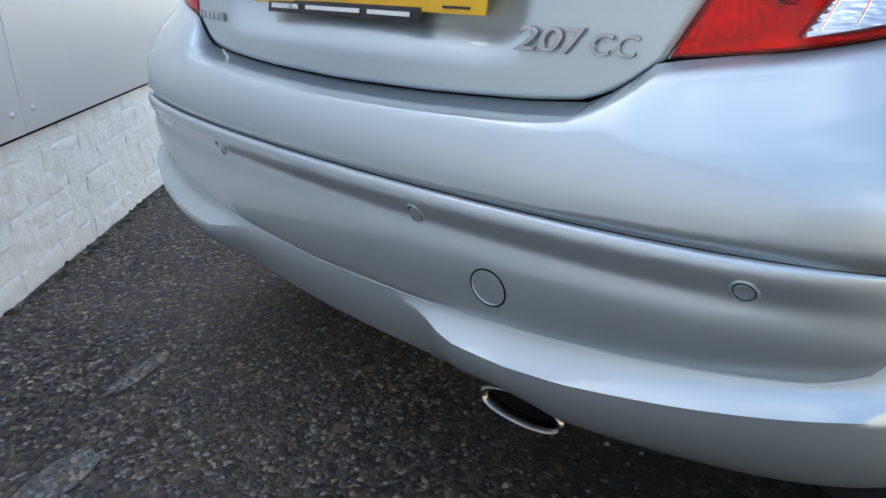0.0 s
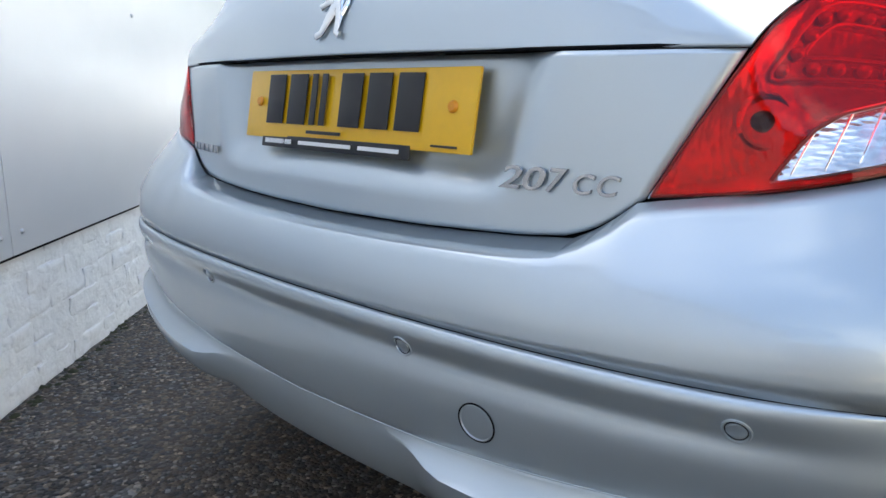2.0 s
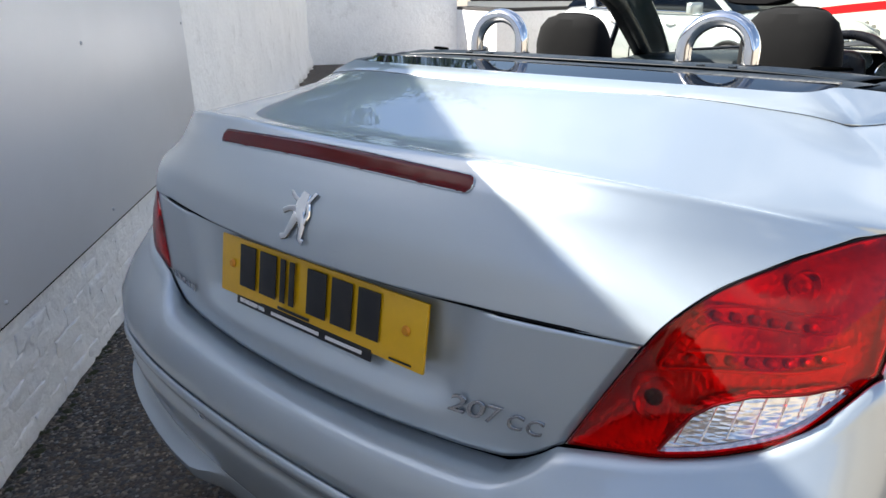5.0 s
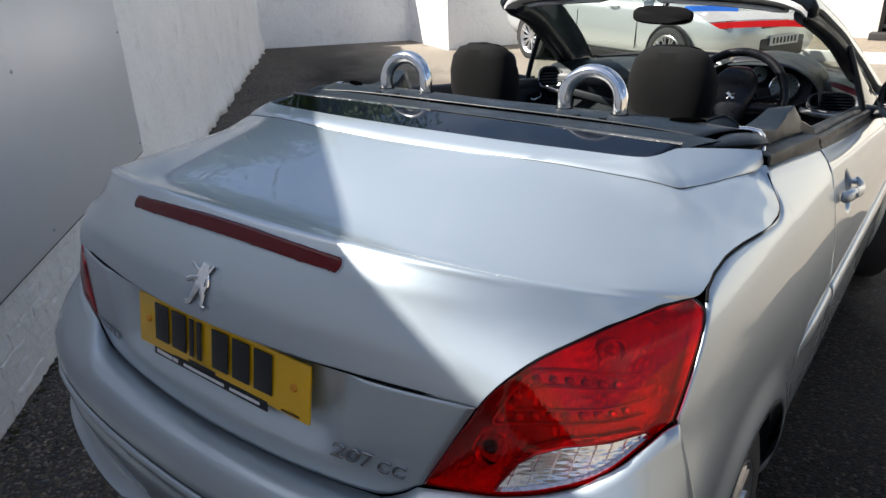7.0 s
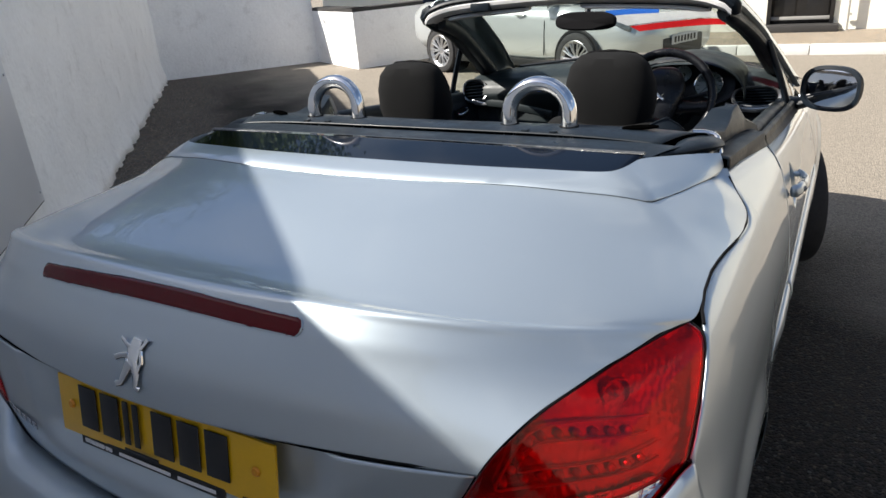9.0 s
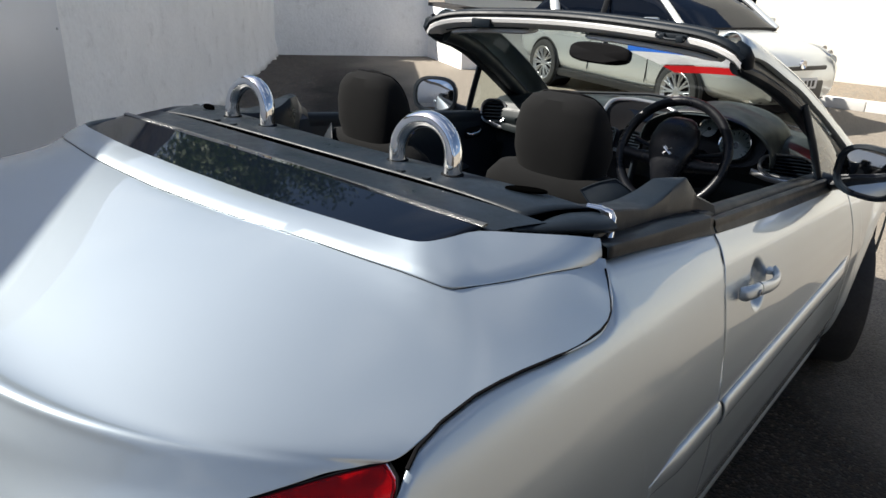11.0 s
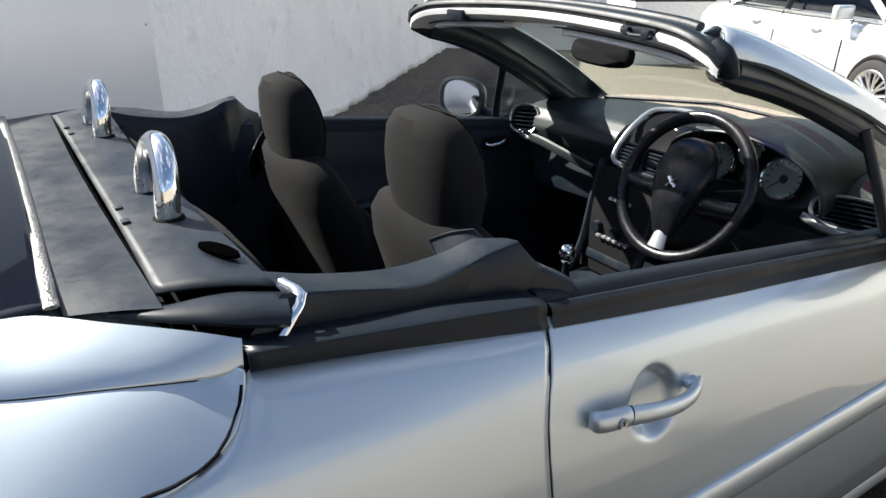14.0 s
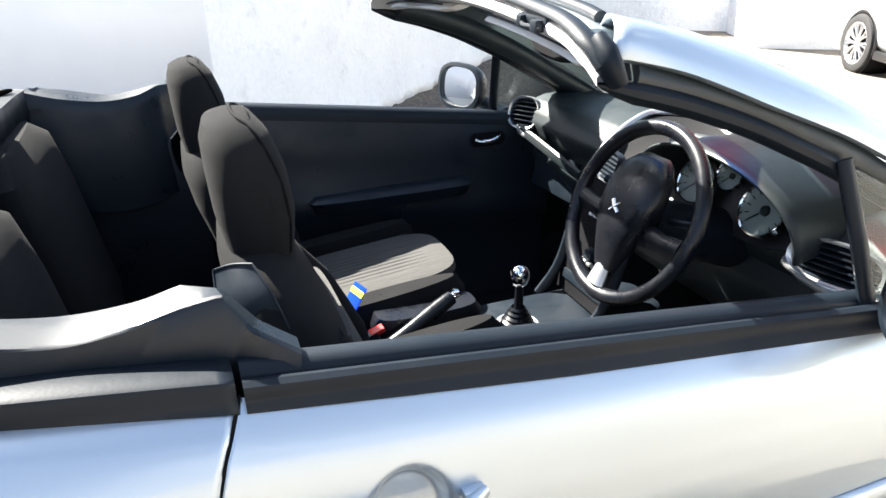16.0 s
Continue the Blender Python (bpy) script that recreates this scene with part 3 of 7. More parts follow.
# boot lid: pairs of centre and border points, from the lower seam over the lip to the front
LID = [
    (0.180, 0.934, 0.220, 0.932, 0.575, 0.252, 0.930), (0.185, 0.960, 0.228, 0.957, 0.588, 0.262, 0.952), (0.196, 1.000, 0.241, 0.990, 0.608, 0.285, 0.977), (0.214, 1.034, 0.263, 1.020, 0.634, 0.325, 0.999),
    (0.236, 1.060, 0.287, 1.046, 0.665, 0.380, 1.012), (0.254, 1.078, 0.304, 1.063, 0.690, 0.43, 1.020), (0.267, 1.090, 0.318, 1.0775, 0.703, 0.455, 1.022), (0.279, 1.1005, 0.330, 1.089, 0.715, 0.48, 1.024),
    (0.293, 1.108, 0.339, 1.0975, 0.727, 0.51, 1.025), (0.309, 1.108, 0.351, 1.0985, 0.738, 0.535, 1.026), (0.338, 1.104, 0.373, 1.0915, 0.758, 0.575, 1.0225), (0.38, 1.104, 0.415, 1.091, 0.7735, 0.605, 1.0235),
    (0.46, 1.114, 0.49, 1.096, 0.7745, 0.66, 1.0305), (0.6, 1.134, 0.63, 1.108, 0.771, 0.76, 1.0352), (0.73, 1.149, 0.765, 1.121, 0.779, 0.87, 1.0285), (0.83, 1.143, 0.865, 1.141, 0.790, 0.97, 1.0185),
    (0.92, 1.122, 0.95, 1.1445, 0.792, 1.04, 1.014), (0.97, 1.12, 1.0, 1.1435, 0.783, 1.088, 1.0245), (1.0, 1.12, 1.035, 1.145, 0.766, 1.125, 1.040), (1.03, 1.12, 1.06, 1.138, 0.745, 1.145, 1.065), (1.05, 1.12, 1.075, 1.108, 0.73, 1.153, 1.092)]
LID_X = [r[4] for r in LID]


def lid_point(u, v):
    """A place on the boot lid: u across from the middle (0) to the border (1), v from the seam to the front."""
    k = v * (len(LID) - 1)
    i = min(int(k), len(LID) - 2)
    f = k - i
    rows = [LID[max(0, min(len(LID) - 1, i + d))] for d in (-1, 0, 1, 2)]
    r = [0.5 * (2 * b + (c - a) * f + (2 * a - 5 * b + 4 * c - d) * f * f + (3 * b - a - 3 * c + d) * f ** 3) for a, b, c, d in zip(*rows)]
    w, q = u * u, 0.5184
    l0, l1, l2 = (w - q) * (w - 1) / q, w * (w - 1) / (q * (q - 1)), w * (w - q) / (1 - q)
    x, y, z = u * r[4], l0 * r[0] + l1 * r[2] + l2 * r[5], l0 * r[1] + l1 * r[3] + l2 * r[6]
    z += 0.010 * math.exp(-(abs(x) - 0.635) ** 2 / 0.006 - (y - 0.822) ** 2 / 0.0022)  # full at the window frame's corner
    z += 0.007 * math.exp(-(abs(x) - 0.710) ** 2 / 0.0025 - (y - 1.080) ** 2 / 0.006) - 0.004 * math.exp(-(abs(x) - 0.680) ** 2 / 0.004 - (y - 0.930) ** 2 / 0.004)
    return Vector((x, y, z))


def lid_upper():
    us = [math.sin(i / 30 * math.pi / 2) if i >= 0 else -math.sin(-i / 30 * math.pi / 2) for i in range(-30, 31)]
    rows = [[lid_point(u, k / 96) for u in us] for k in range(97)]
    for p in (q for r in rows for q in r):
        if p.y > 0.85 and abs(p.x) < 0.61:
            p.z = min(p.z, 1.138)  # kept low under the folded window
    return grid(rows, flip=False)


lid = car_part("boot_lid", lid_upper(), SILVER, thick=0.005)


# boot panel with the recess for the number plate
def boot_bottom(x):
    return float(np.interp(abs(x), [0, 0.2, 0.35, 0.41, 0.44, 0.465, 0.49], [0.708, 0.711, 0.717, 0.723, 0.734, 0.75, 0.772]))


def boot_panel():
    rows = []
    for j in range(29):
        t = j / 28
        row = []
        for i in range(-40, 41):
            u = i / 40
            xe = 0.494 + 0.078 * t
            x = u * xe
            z = boot_bottom(x if abs(u) < 1 else 0.49) * (1 - t) + (0.931 - 0.003 * abs(u)) * t
            y = rear_y(abs(x), 0.165 + 0.018 * t, 0.84, 0.85)
            deep = smooth(0.748, 0.800, z) * smooth(0.392 - 0.3 * (0.93 - z), 0.300 - 0.2 * (0.93 - z), abs(x))
            row.append((x, y + 0.029 * deep, z))
        rows.append(row)
    return grid(rows)


boot = car_part("boot_panel", boot_panel(), SILVER, thick=0.004)


# tail lamps
def lamp_borders():
    low = Vector((0.499, 0.214, 0.774))
    outlow = Vector((0.800, 0.455, 0.878))
    bottom = spline([low, (0.55, 0.226, 0.780), (0.62, 0.247, 0.790), (0.69, 0.285, 0.807), (0.745, 0.34, 0.828), outlow], 33)
    top = spline([(0.578, 0.254, 0.928), (0.592, 0.264, 0.952), (0.612, 0.287, 0.976), (0.638, 0.327, 0.998), (0.668, 0.382, 1.010), (0.703, 0.453, 1.019), (0.740, 0.533, 1.0225), (0.767, 0.590, 1.0205)], 33)
    left = spline([low, (0.536, 0.232, 0.85), top[0]], 21)
    right = spline([outlow, (0.802, 0.50, 0.93), (0.798, 0.553, 0.976), (0.789, 0.584, 1.006), top[-1]], 21)
    return bottom, top, left, right


def lamp_rows(offset=0.0):
    b, t, l, r = lamp_borders()
    rows = coons(b, t, l, r, 0.016, (0.75, -0.62, 0.1))
    return [[p + Vector((0.7, -0.7, 0.1)) * offset for p in row] for row in rows]


def lamp_at(rows, u, v):
    i, j = u * (len(rows[0]) - 1), v * (len(rows) - 1)
    i0, j0 = min(int(i), len(rows[0]) - 2), min(int(j), len(rows) - 2)
    a, b = i - i0, j - j0
    return (rows[j0][i0] * (1 - a) + rows[j0][i0 + 1] * a) * (1 - b) + (rows[j0 + 1][i0] * (1 - a) + rows[j0 + 1][i0 + 1] * a) * b


def tail_lamp(side):
    flip = mirrored if side < 0 else (lambda b: b)
    rows = lamp_rows()
    nr, nc = len(rows) - 1, len(rows[0]) - 1
    inner = [[p + Vector((0.7, -0.7, 0.1)) * (-0.003 - 0.026 * (16 * i / nc * (1 - i / nc) * j / nr * (1 - j / nr)) ** 0.4) for i, p in enumerate(row)] for j, row in enumerate(rows)]
    normal = Vector((0.72, -0.68, 0.12)).normalized()

    def clear_top(u):
        return float(np.interp(u, [0.265, 0.285, 0.31, 0.36, 0.46, 0.59, 0.72, 0.83, 0.87], [0.06, 0.18, 0.27, 0.325, 0.335, 0.285, 0.215, 0.13, 0.06]))

    def split(u, v):
        return v < clear_top(u) and v > 0.045 and 0.265 < u < 0.87

    def piece(test, src, step=2):
        fine = [[lamp_at(src, i / 96, j / 60) for i in range(97)] for j in range(61)]
        bm = bmesh.new()
        made = {}
        for j in range(60):
            for i in range(96):
                if test((i + 0.5) / 96, (j + 0.5) / 60):
                    q = []
                    for a, b in ((i, j), (i + 1, j), (i + 1, j + 1), (i, j + 1)):
                        if (a, b) not in made:
                            made[(a, b)] = bm.verts.new(fine[b][a])
                        q.append(made[(a, b)])
                    bm.faces.new(q)
        bmesh.ops.smooth_vert(bm, verts=[v for v in bm.verts if v.is_boundary], factor=0.5, use_axis_x=True, use_axis_y=True, use_axis_z=True)
        return bm

    lamp = car_part("tail_lamp", flip(piece(lambda u, v: not split(u, v), rows)), RED_LENS, None, "red tail lamp with a clear lower lens")
    car_part("clear_lens", flip(piece(split, rows)), CLEAR_LENS, lamp, "clear ribbed lens")
    car_part("reflector", flip(grid(inner)), REFLECTOR, lamp, "faceted reflector behind the lens")
    for curve in range(4):
        b = lamp_borders()[curve]
        c = sum(b, Vector()) / len(b)
        mid = lamp_at(rows, 0.5, 0.5)
        car_part("lamp_edge", flip(tube([p.lerp(mid, 0.016) - normal * 0.003 for p in b], 0.0020 if curve != 3 else 0.0012, 6)), LAMPEDGE, lamp)
    for u, v, r in ((0.205, 0.36, 0.027), (0.59, 0.82, 0.021)):
        p = lamp_at(inner, u, v) + normal * 0.003
        m = Matrix.Translation(p) @ normal.to_track_quat("Z", "Y").to_matrix().to_4x4()
        b = lathe([(-0.018, 0.004), (-0.014, r * 0.45), (-0.005, r * 0.8), (0.004, r), (0.002, r * 1.1)], "z", 28)
        bmesh.ops.transform(b, matrix=m, verts=b.verts)
        car_part("lamp_bowl", flip(b), CHROME, lamp)
        b = lathe([(-0.02, r * 0.40), (0.000, r * 0.40), (0.006, r * 0.30), (0.009, 0.0005)], "z", 20)
        bmesh.ops.transform(b, matrix=m, verts=b.verts)
        car_part("bulb", flip(b), SOOT if u < 0.5 else LEDCELL, lamp)
    spots = [(0.27 + 0.065 * k, 0.575 - 0.034 * k) for k in range(8)] + [(0.19 + 0.02 * k, 0.62 + 0.07 * k) for k in range(4)] + [(0.30 + 0.07 * k, 0.815 - 0.05 * k) for k in range(6)]
    for u, v in spots:
        p = lamp_at(inner, u, v) + normal * 0.007
        along = (lamp_at(inner, min(1, u + 0.03), v) - lamp_at(inner, u, v)).normalized()
        b = lathe([(-0.003, 0.0066), (0.001, 0.0064), (0.0035, 0.0052), (0.0055, 0.003), (0.0062, 0.0004)], "z", 14)
        z_ax = normal
        y_ax = z_ax.cross(along).normalized()
        m = Matrix((along, y_ax, along.cross(y_ax))).transposed().to_4x4()
        m.translation = p
        bmesh.ops.transform(b, matrix=m, verts=b.verts)
        car_part("led", flip(b), LEDCELL, lamp, "bright domed lamp cell")
    rim_out = [(0.82, 0.24, 0), (0.5, 0.41, 0), (0.25, 0.535, 0), (0.165, 0.60, 0), (0.18, 0.75, 0), (0.225, 0.885, 0), (0.30, 0.875, 0), (0.5, 0.745, 0), (0.74, 0.57, 0)]
    rim_in = [(0.82, 0.34, 0), (0.5, 0.50, 0), (0.31, 0.605, 0), (0.235, 0.655, 0), (0.25, 0.74, 0), (0.29, 0.775, 0), (0.36, 0.735, 0), (0.5, 0.64, 0), (0.74, 0.475, 0)]
    for loop, r in ((rim_out, 0.0022), (rim_in, 0.0016)):
        bar = tube([lamp_at(inner, p.x, p.y) + normal * 0.007 for p in spline(loop, 48)], r, 8)
        car_part("lamp_ridge", flip(bar), LEDCELL, lamp)
    car_part("clear_reflector", flip(piece(split, [[p + normal * 0.006 for p in r] for r in inner])), BRIGHT_REFLECTOR, lamp)
    for k in range(8):
        u = 0.275 + 0.58 * (k + 0.5) / 8
        vt = clear_top(u) - 0.015
        if vt > 0.11:
            rib = tube([lamp_at(inner, u + 0.02 * q, 0.075 + (vt - 0.075) * q) + normal * 0.008 for q in (0, 0.5, 1)], 0.0008, 6)
            car_part("lens_rib", flip(rib), CHROME, lamp)
    edge = [(0.265 + 0.605 * k / 40, clear_top(0.265 + 0.605 * k / 40)) for k in range(41)]
    car_part("lens_border", flip(tube([lamp_at(rows, u, v) - normal * 0.002 for u, v in edge], 0.0025, 6)), LAMPEDGE, lamp)
    return lamp


for s in (1, -1):
    tail_lamp(s)


# sides
def gap_slant(y, z):
    """The rear door edge leans back towards its foot."""
    near = smooth(1.2, 1.57, y) if y < 1.583 else 1 - smooth(1.60, 2.3, y)
    return near * float(np.interp(z, [0.3, 0.5, 0.7, 0.8, 0.87, 0.92, 0.96, 1.0, 1.03, 1.05], [0.02, 0.028, 0.040, 0.048, 0.051, 0.048, 0.040, 0.026, 0.010, 0.0]))


def side_panel(y0, y1, n, low, high, m=22, flip=False, extra=None):
    rows = []
    for j in range(m):
        t = j / (m - 1)
        row = []
        for i in range(n):
            y = y0 + (y1 - y0) * i / (n - 1)
            z = low(y) * (1 - t) + high(y) * t
            x = side_x(y, z)
            if extra:
                x += extra(y, z)
            row.append((x, y - gap_slant(y, z), z))
        rows.append(row)
    return grid(rows, flip=flip)


def sill(y):
    z = 0.20
    for c in (AXLE_R, AXLE_F):
        h = ARCH ** 2 - (y - c) ** 2
        if h > 0:
            z = max(z, AXLE_Z + math.sqrt(h))
    return z


def flare(y, z):
    f = 0
    for c in (AXLE_R, AXLE_F):
        d = math.hypot(y - c, z - AXLE_Z)
        f = max(f, 0.012 * smooth(ARCH + 0.09, ARCH + 0.01, d))
    return f


def door_form(y, z):
    """The flare and the finger bowl behind the door handle."""
    r = math.hypot((y - gap_slant(y, z) - 1.754) / 0.060, (z - 0.880) / 0.063)
    return flare(y, z) - 0.024 * (1 - smooth(0.62, 1.02, r))


def wing_top(y):
    return float(np.interp(y, [0.458, 0.49, 0.53, 0.575, 0.606, 0.63, 0.68, 0.75, 0.80, 0.85, 0.90, 0.95, 1.0, 1.05, 1.08, 1.10, 1.12, 1.14, 1.151, 1.16, 1.582], [0.880, 0.918, 0.957, 0.992, 1.013, 1.0235, 1.031, 1.034, 1.032, 1.0285, 1.0235, 1.019, 1.0162, 1.0165, 1.0215, 1.028, 1.040, 1.061, 1.084, 1.091, belt(1.582)]))


for s in (1, -1):
    f = mirrored if s < 0 else (lambda b: b)
    car_part("rear_wing", f(side_panel(0.459, 1.5812, 113, sill, wing_top, 26, extra=flare)), SILVER, thick=0.003)
    door = car_part("car_door", f(side_panel(1.5852, 2.80, 300, lambda y: 0.28, belt, 150, extra=door_form)), SILVER, thick=0.003)
    strip = sweep_grid(lambda u, v: (side_x(1.565 + 1.185 * u, 0.6) + 0.001 + 0.012 * math.sin(math.pi * v) ** 0.5 * min(1, 14 * (1 - u)), 1.565 + 1.185 * u, 0.595 + 0.07 * v), 60, 9)
    car_part("rub_strip", f(strip), SILVER, door, thick=0.003)
    strip = sweep_grid(lambda u, v: (side_x(1.20 + 0.345 * u, 0.6) + 0.001 + 0.011 * math.sin(math.pi * v) ** 0.5 * smooth(0, 0.5, u), 1.20 + 0.345 * u, 0.60 + 0.07 * v - 0.01 * (1 - smooth(0, 0.4, u)) * (2 * v - 1) * 2), 24, 9)
    car_part("rub_strip", f(strip), SILVER, thick=0.003)
    car_part("side_sill", f(sweep_grid(lambda u, v: (side_x(1.17 + 1.78 * u, 0.3) - 0.035 + 0.02 * math.sin(math.pi * v), 1.17 + 1.78 * u, 0.18 + 0.10 * v), 30, 9)), SILVER, thick=0.003)
    car_part("front_wing", f(side_panel(2.806, 3.98, 90, sill, lambda y: belt(y) - 0.02 - 0.10 * max(0, y - 3.0), 24, extra=flare)), SILVER, thick=0.003)

# bonnet and front end
bonnet = sweep_grid(lambda u, v: ((2 * u - 1) * (side_x(3.15 + 0.8 * v, 0.85) - 0.05), 3.2 + 0.75 * v + 0.12 * (1 - (2 * u - 1) ** 2), 0.93 - 0.09 * v - 0.13 * v * v - 0.07 * (2 * u - 1) ** 4), 31, 16)
car_part("bonnet", bonnet, SILVER, thick=0.004)
nose = sweep_grid(lambda u, v: ((2 * u - 1) * 0.77, 4.09 - 0.22 * abs(2 * u - 1) ** 3 + 0.05 * math.sin(v * math.pi), 0.22 + 0.5 * v), 31, 14)
car_part("front_bumper", nose, SILVER, thick=0.004)


# wheels
def wheel(at, turn, parent, r=0.31, wide=0.205, spokes=8):
    hub = new("road_wheel")
    hub.parent = parent
    hub.matrix_local = Matrix.Translation(at) @ Matrix.Rotation(radians(turn), 4, "Z")
    w = wide / 2
    tyre = part("tyre", lathe([(-w + 0.02, r - 0.10), (-w, r - 0.085), (-w - 0.004, r - 0.05), (-w + 0.008, r - 0.012), (-w + 0.03, r), (0, r + 0.002), (w - 0.03, r), (w - 0.008, r - 0.012), (w + 0.004, r - 0.05), (w, r - 0.085), (w - 0.02, r - 0.10)], "x", 64), TYRE, hub)
    bm = lathe([(w - 0.03, r - 0.13), (w - 0.008, r - 0.105), (w, r - 0.09), (w - 0.004, r - 0.083), (-w + 0.01, r - 0.09)], "x", 64)
    for k in range(spokes):
        a = math.tau * k / spokes
        for o in (-0.13, 0.13):
            p = [Vector((w - 0.035, 0.05 * math.cos(a), 0.05 * math.sin(a))), Vector((w - 0.018, 0.11 * math.cos(a + o * 0.6), 0.11 * math.sin(a + o * 0.6))), Vector((w - 0.016, (r - 0.1) * math.cos(a + o), (r - 0.1) * math.sin(a + o)))]
            bm = tube(p, [0.016, 0.012, 0.013], 6, bm=bm)
    bm = lathe([(w - 0.05, 0.001), (w - 0.02, 0.001), (w - 0.022, 0.035), (w - 0.03, 0.06), (w - 0.06, 0.065)], "x", 24, bm=bm)
    part("alloy_rim", bm, ALLOY, hub)
    part("brake_disc", lathe([(0.02, 0.05), (0.02, 0.14), (0.005, 0.14), (0.005, 0.05)], "x", 40), STEEL, hub)
    return hub


for s in (1, -1):
    wheel((s * 0.735, AXLE_R, AXLE_Z), 0 if s > 0 else 180, car)
    wheel((s * 0.735, AXLE_F, AXLE_Z), 20 if s > 0 else 200, car)
    well = sweep_grid(lambda u, v: ((s * (0.50 + 0.33 * v)), AXLE_R + (ARCH + 0.01) * math.cos(math.pi * (u * 1.1 - 0.05)), AXLE_Z + (ARCH + 0.01) * math.sin(math.pi * (u * 1.1 - 0.05))), 24, 3)
    car_part("wheel_arch_liner", well, PLASTIC)
    well = sweep_grid(lambda u, v: ((s * (0.45 + 0.36 * v)), AXLE_F + (ARCH + 0.01) * math.cos(math.pi * (u * 1.1 - 0.05)), AXLE_Z + (ARCH + 0.01) * math.sin(math.pi * (u * 1.1 - 0.05))), 24, 3)
    car_part("wheel_arch_liner", well, PLASTIC)

# ---- upper rear: glass frame, glass, covers, hoops ----
def ring(cx, cy, a, b, n, seg, z, tilt=0.0):
    out = []
    for k in range(seg):
        t = math.tau * k / seg
        c, s = math.cos(t), math.sin(t)
        out.append(Vector((cx + a * math.copysign(abs(c) ** (2 / n), c), cy + b * math.copysign(abs(s) ** (2 / n), s), z + tilt * b * s)))
    return out


def loft(secs, seg=32, m=None, bm=None, cap=True):
    """A body through rounded sections (x, y, z, half width, half depth, squareness[, tilt])."""
    rows = [ring(s[0], s[1], s[3], s[4], s[5], seg, s[2], s[6] if len(s) > 6 else 0.0) for s in secs]
    if cap:
        for end, at in ((rows[0], 0), (rows[-1], len(rows) + 1)):
            c = sum(end, Vector()) / seg
            rows.insert(at if at == 0 else len(rows), [c.lerp(p, 0.02) for p in end])
    b = grid(rows, closed_u=True)
    bmesh.ops.recalc_face_normals(b, faces=b.faces)
    if m is not None:
        bmesh.ops.transform(b, matrix=m, verts=b.verts)
    return join(bm, b)


def lid_z(x, y):
    """Height of the boot lid at a place."""
    last = None
    for k in range(60, 121):
        v = k / 120
        kk = v * (len(LID) - 1)
        xe = float(np.interp(kk, range(len(LID)), LID_X))
        p = lid_point(max(-1, min(1, x / xe)), v)
        if p.y >= y and last is not None:
            f = (y - last.y) / max(1e-6, p.y - last.y)
            return last.z + (p.z - last.z) * f
        last = p
    return last.z


FRAME_OUT = spline([(0, 0.735, 0), (0.25, 0.745, 0), (0.45, 0.775, 0), (0.580, 0.811, 0), (0.618, 0.825, 0), (0.636, 0.835, 0), (0.648, 0.850, 0), (0.660, 0.895, 0), (0.684, 0.98, 0), (0.705, 1.06, 0), (0.714, 1.11, 0), (0.722, 1.156, 0)], 60)
FRAME_IN = spline([(0, 0.815, 1.161), (0.25, 0.820, 1.161), (0.43, 0.838, 1.159), (0.53, 0.852, 1.157), (0.568, 0.866, 1.157), (0.584, 0.905, 1.157), (0.592, 0.955, 1.156), (0.606, 0.985, 1.153), (0.635, 1.03, 1.146), (0.680, 1.11, 1.132), (0.712, 1.160, 1.122)], 60)


def glass_frame():
    rows = [[], [], [], [], [], [], []]
    for o, i in zip(FRAME_OUT, FRAME_IN):
        edge_z = float(np.interp(o.y, [0.83, 0.85, 0.895, 0.98, 1.06, 1.155], [1.119, 1.1155, 1.1075, 1.1005, 1.0955, 1.087]))
        on_lid = lid_z(o.x, o.y) + 0.001
        mix = smooth(0.56, 0.64, o.x)
        o = Vector((o.x, o.y, max(on_lid, edge_z * mix)))
        up = o.lerp(i, 0.015) + Vector((0, 0, 0.0015))
        for r, p in zip(rows, (Vector((o.x - 0.004 * mix, o.y, min(on_lid, o.z) - 0.012)), o, up, o.lerp(i, 0.3) + Vector((0, 0, 0.005)), o.lerp(i, 0.65) + Vector((0, 0, 0.005)), i + Vector((0, 0, 0.003)), i - Vector((0, 0, 0.012)))):
            r.append(p)
    full = [[Vector((-p.x, p.y, p.z)) for p in r[:0:-1]] + r for r in rows]
    return grid(full)


frame_edge = [Vector((o.x, o.y, lid_z(o.x, o.y) + 0.0008)) for o in FRAME_OUT[:57]]
car_part("frame_gap", tube([Vector((-p.x, p.y - 0.0015, p.z)) for p in frame_edge[:0:-1]] + [p - Vector((0, 0.0015, 0)) for p in frame_edge], 0.0005, 6), GAP)
frame_ob = car_part("rear_window_frame", glass_frame(), SILVER, None, "silver painted frame of the folded rear window")
glass_rows = []
for k in range(13):
    t = k / 12
    row = []
    for i in range(-30, 31):
        u = i / 30
        ax = abs(u) * (0.581 + 0.014 * t)
        y_r = float(np.interp(ax, [0, 0.25, 0.43, 0.53, 0.568, 0.588, 0.62], [0.812, 0.817, 0.834, 0.846, 0.858, 0.885, 0.94]))
        y = y_r + (0.985 - y_r) * t
        row.append((u * (0.581 + 0.014 * t), y, 1.155 + 0.012 * t - 0.004 * u * u))
    glass_rows.append(row)
car_part("rear_window", grid(glass_rows), GLASSDARK, None, "dark tinted rear window lying flat", thick=0.004)

# rubber seal with a shiny worn edge, the strip before it and the parcel cover
SEAL = mat("worn_shiny_seal", (0.16, 0.16, 0.155), 0.28, 0.6, vary=0.85, scale=70, fine=260, bump=0.9, dist=0.003)
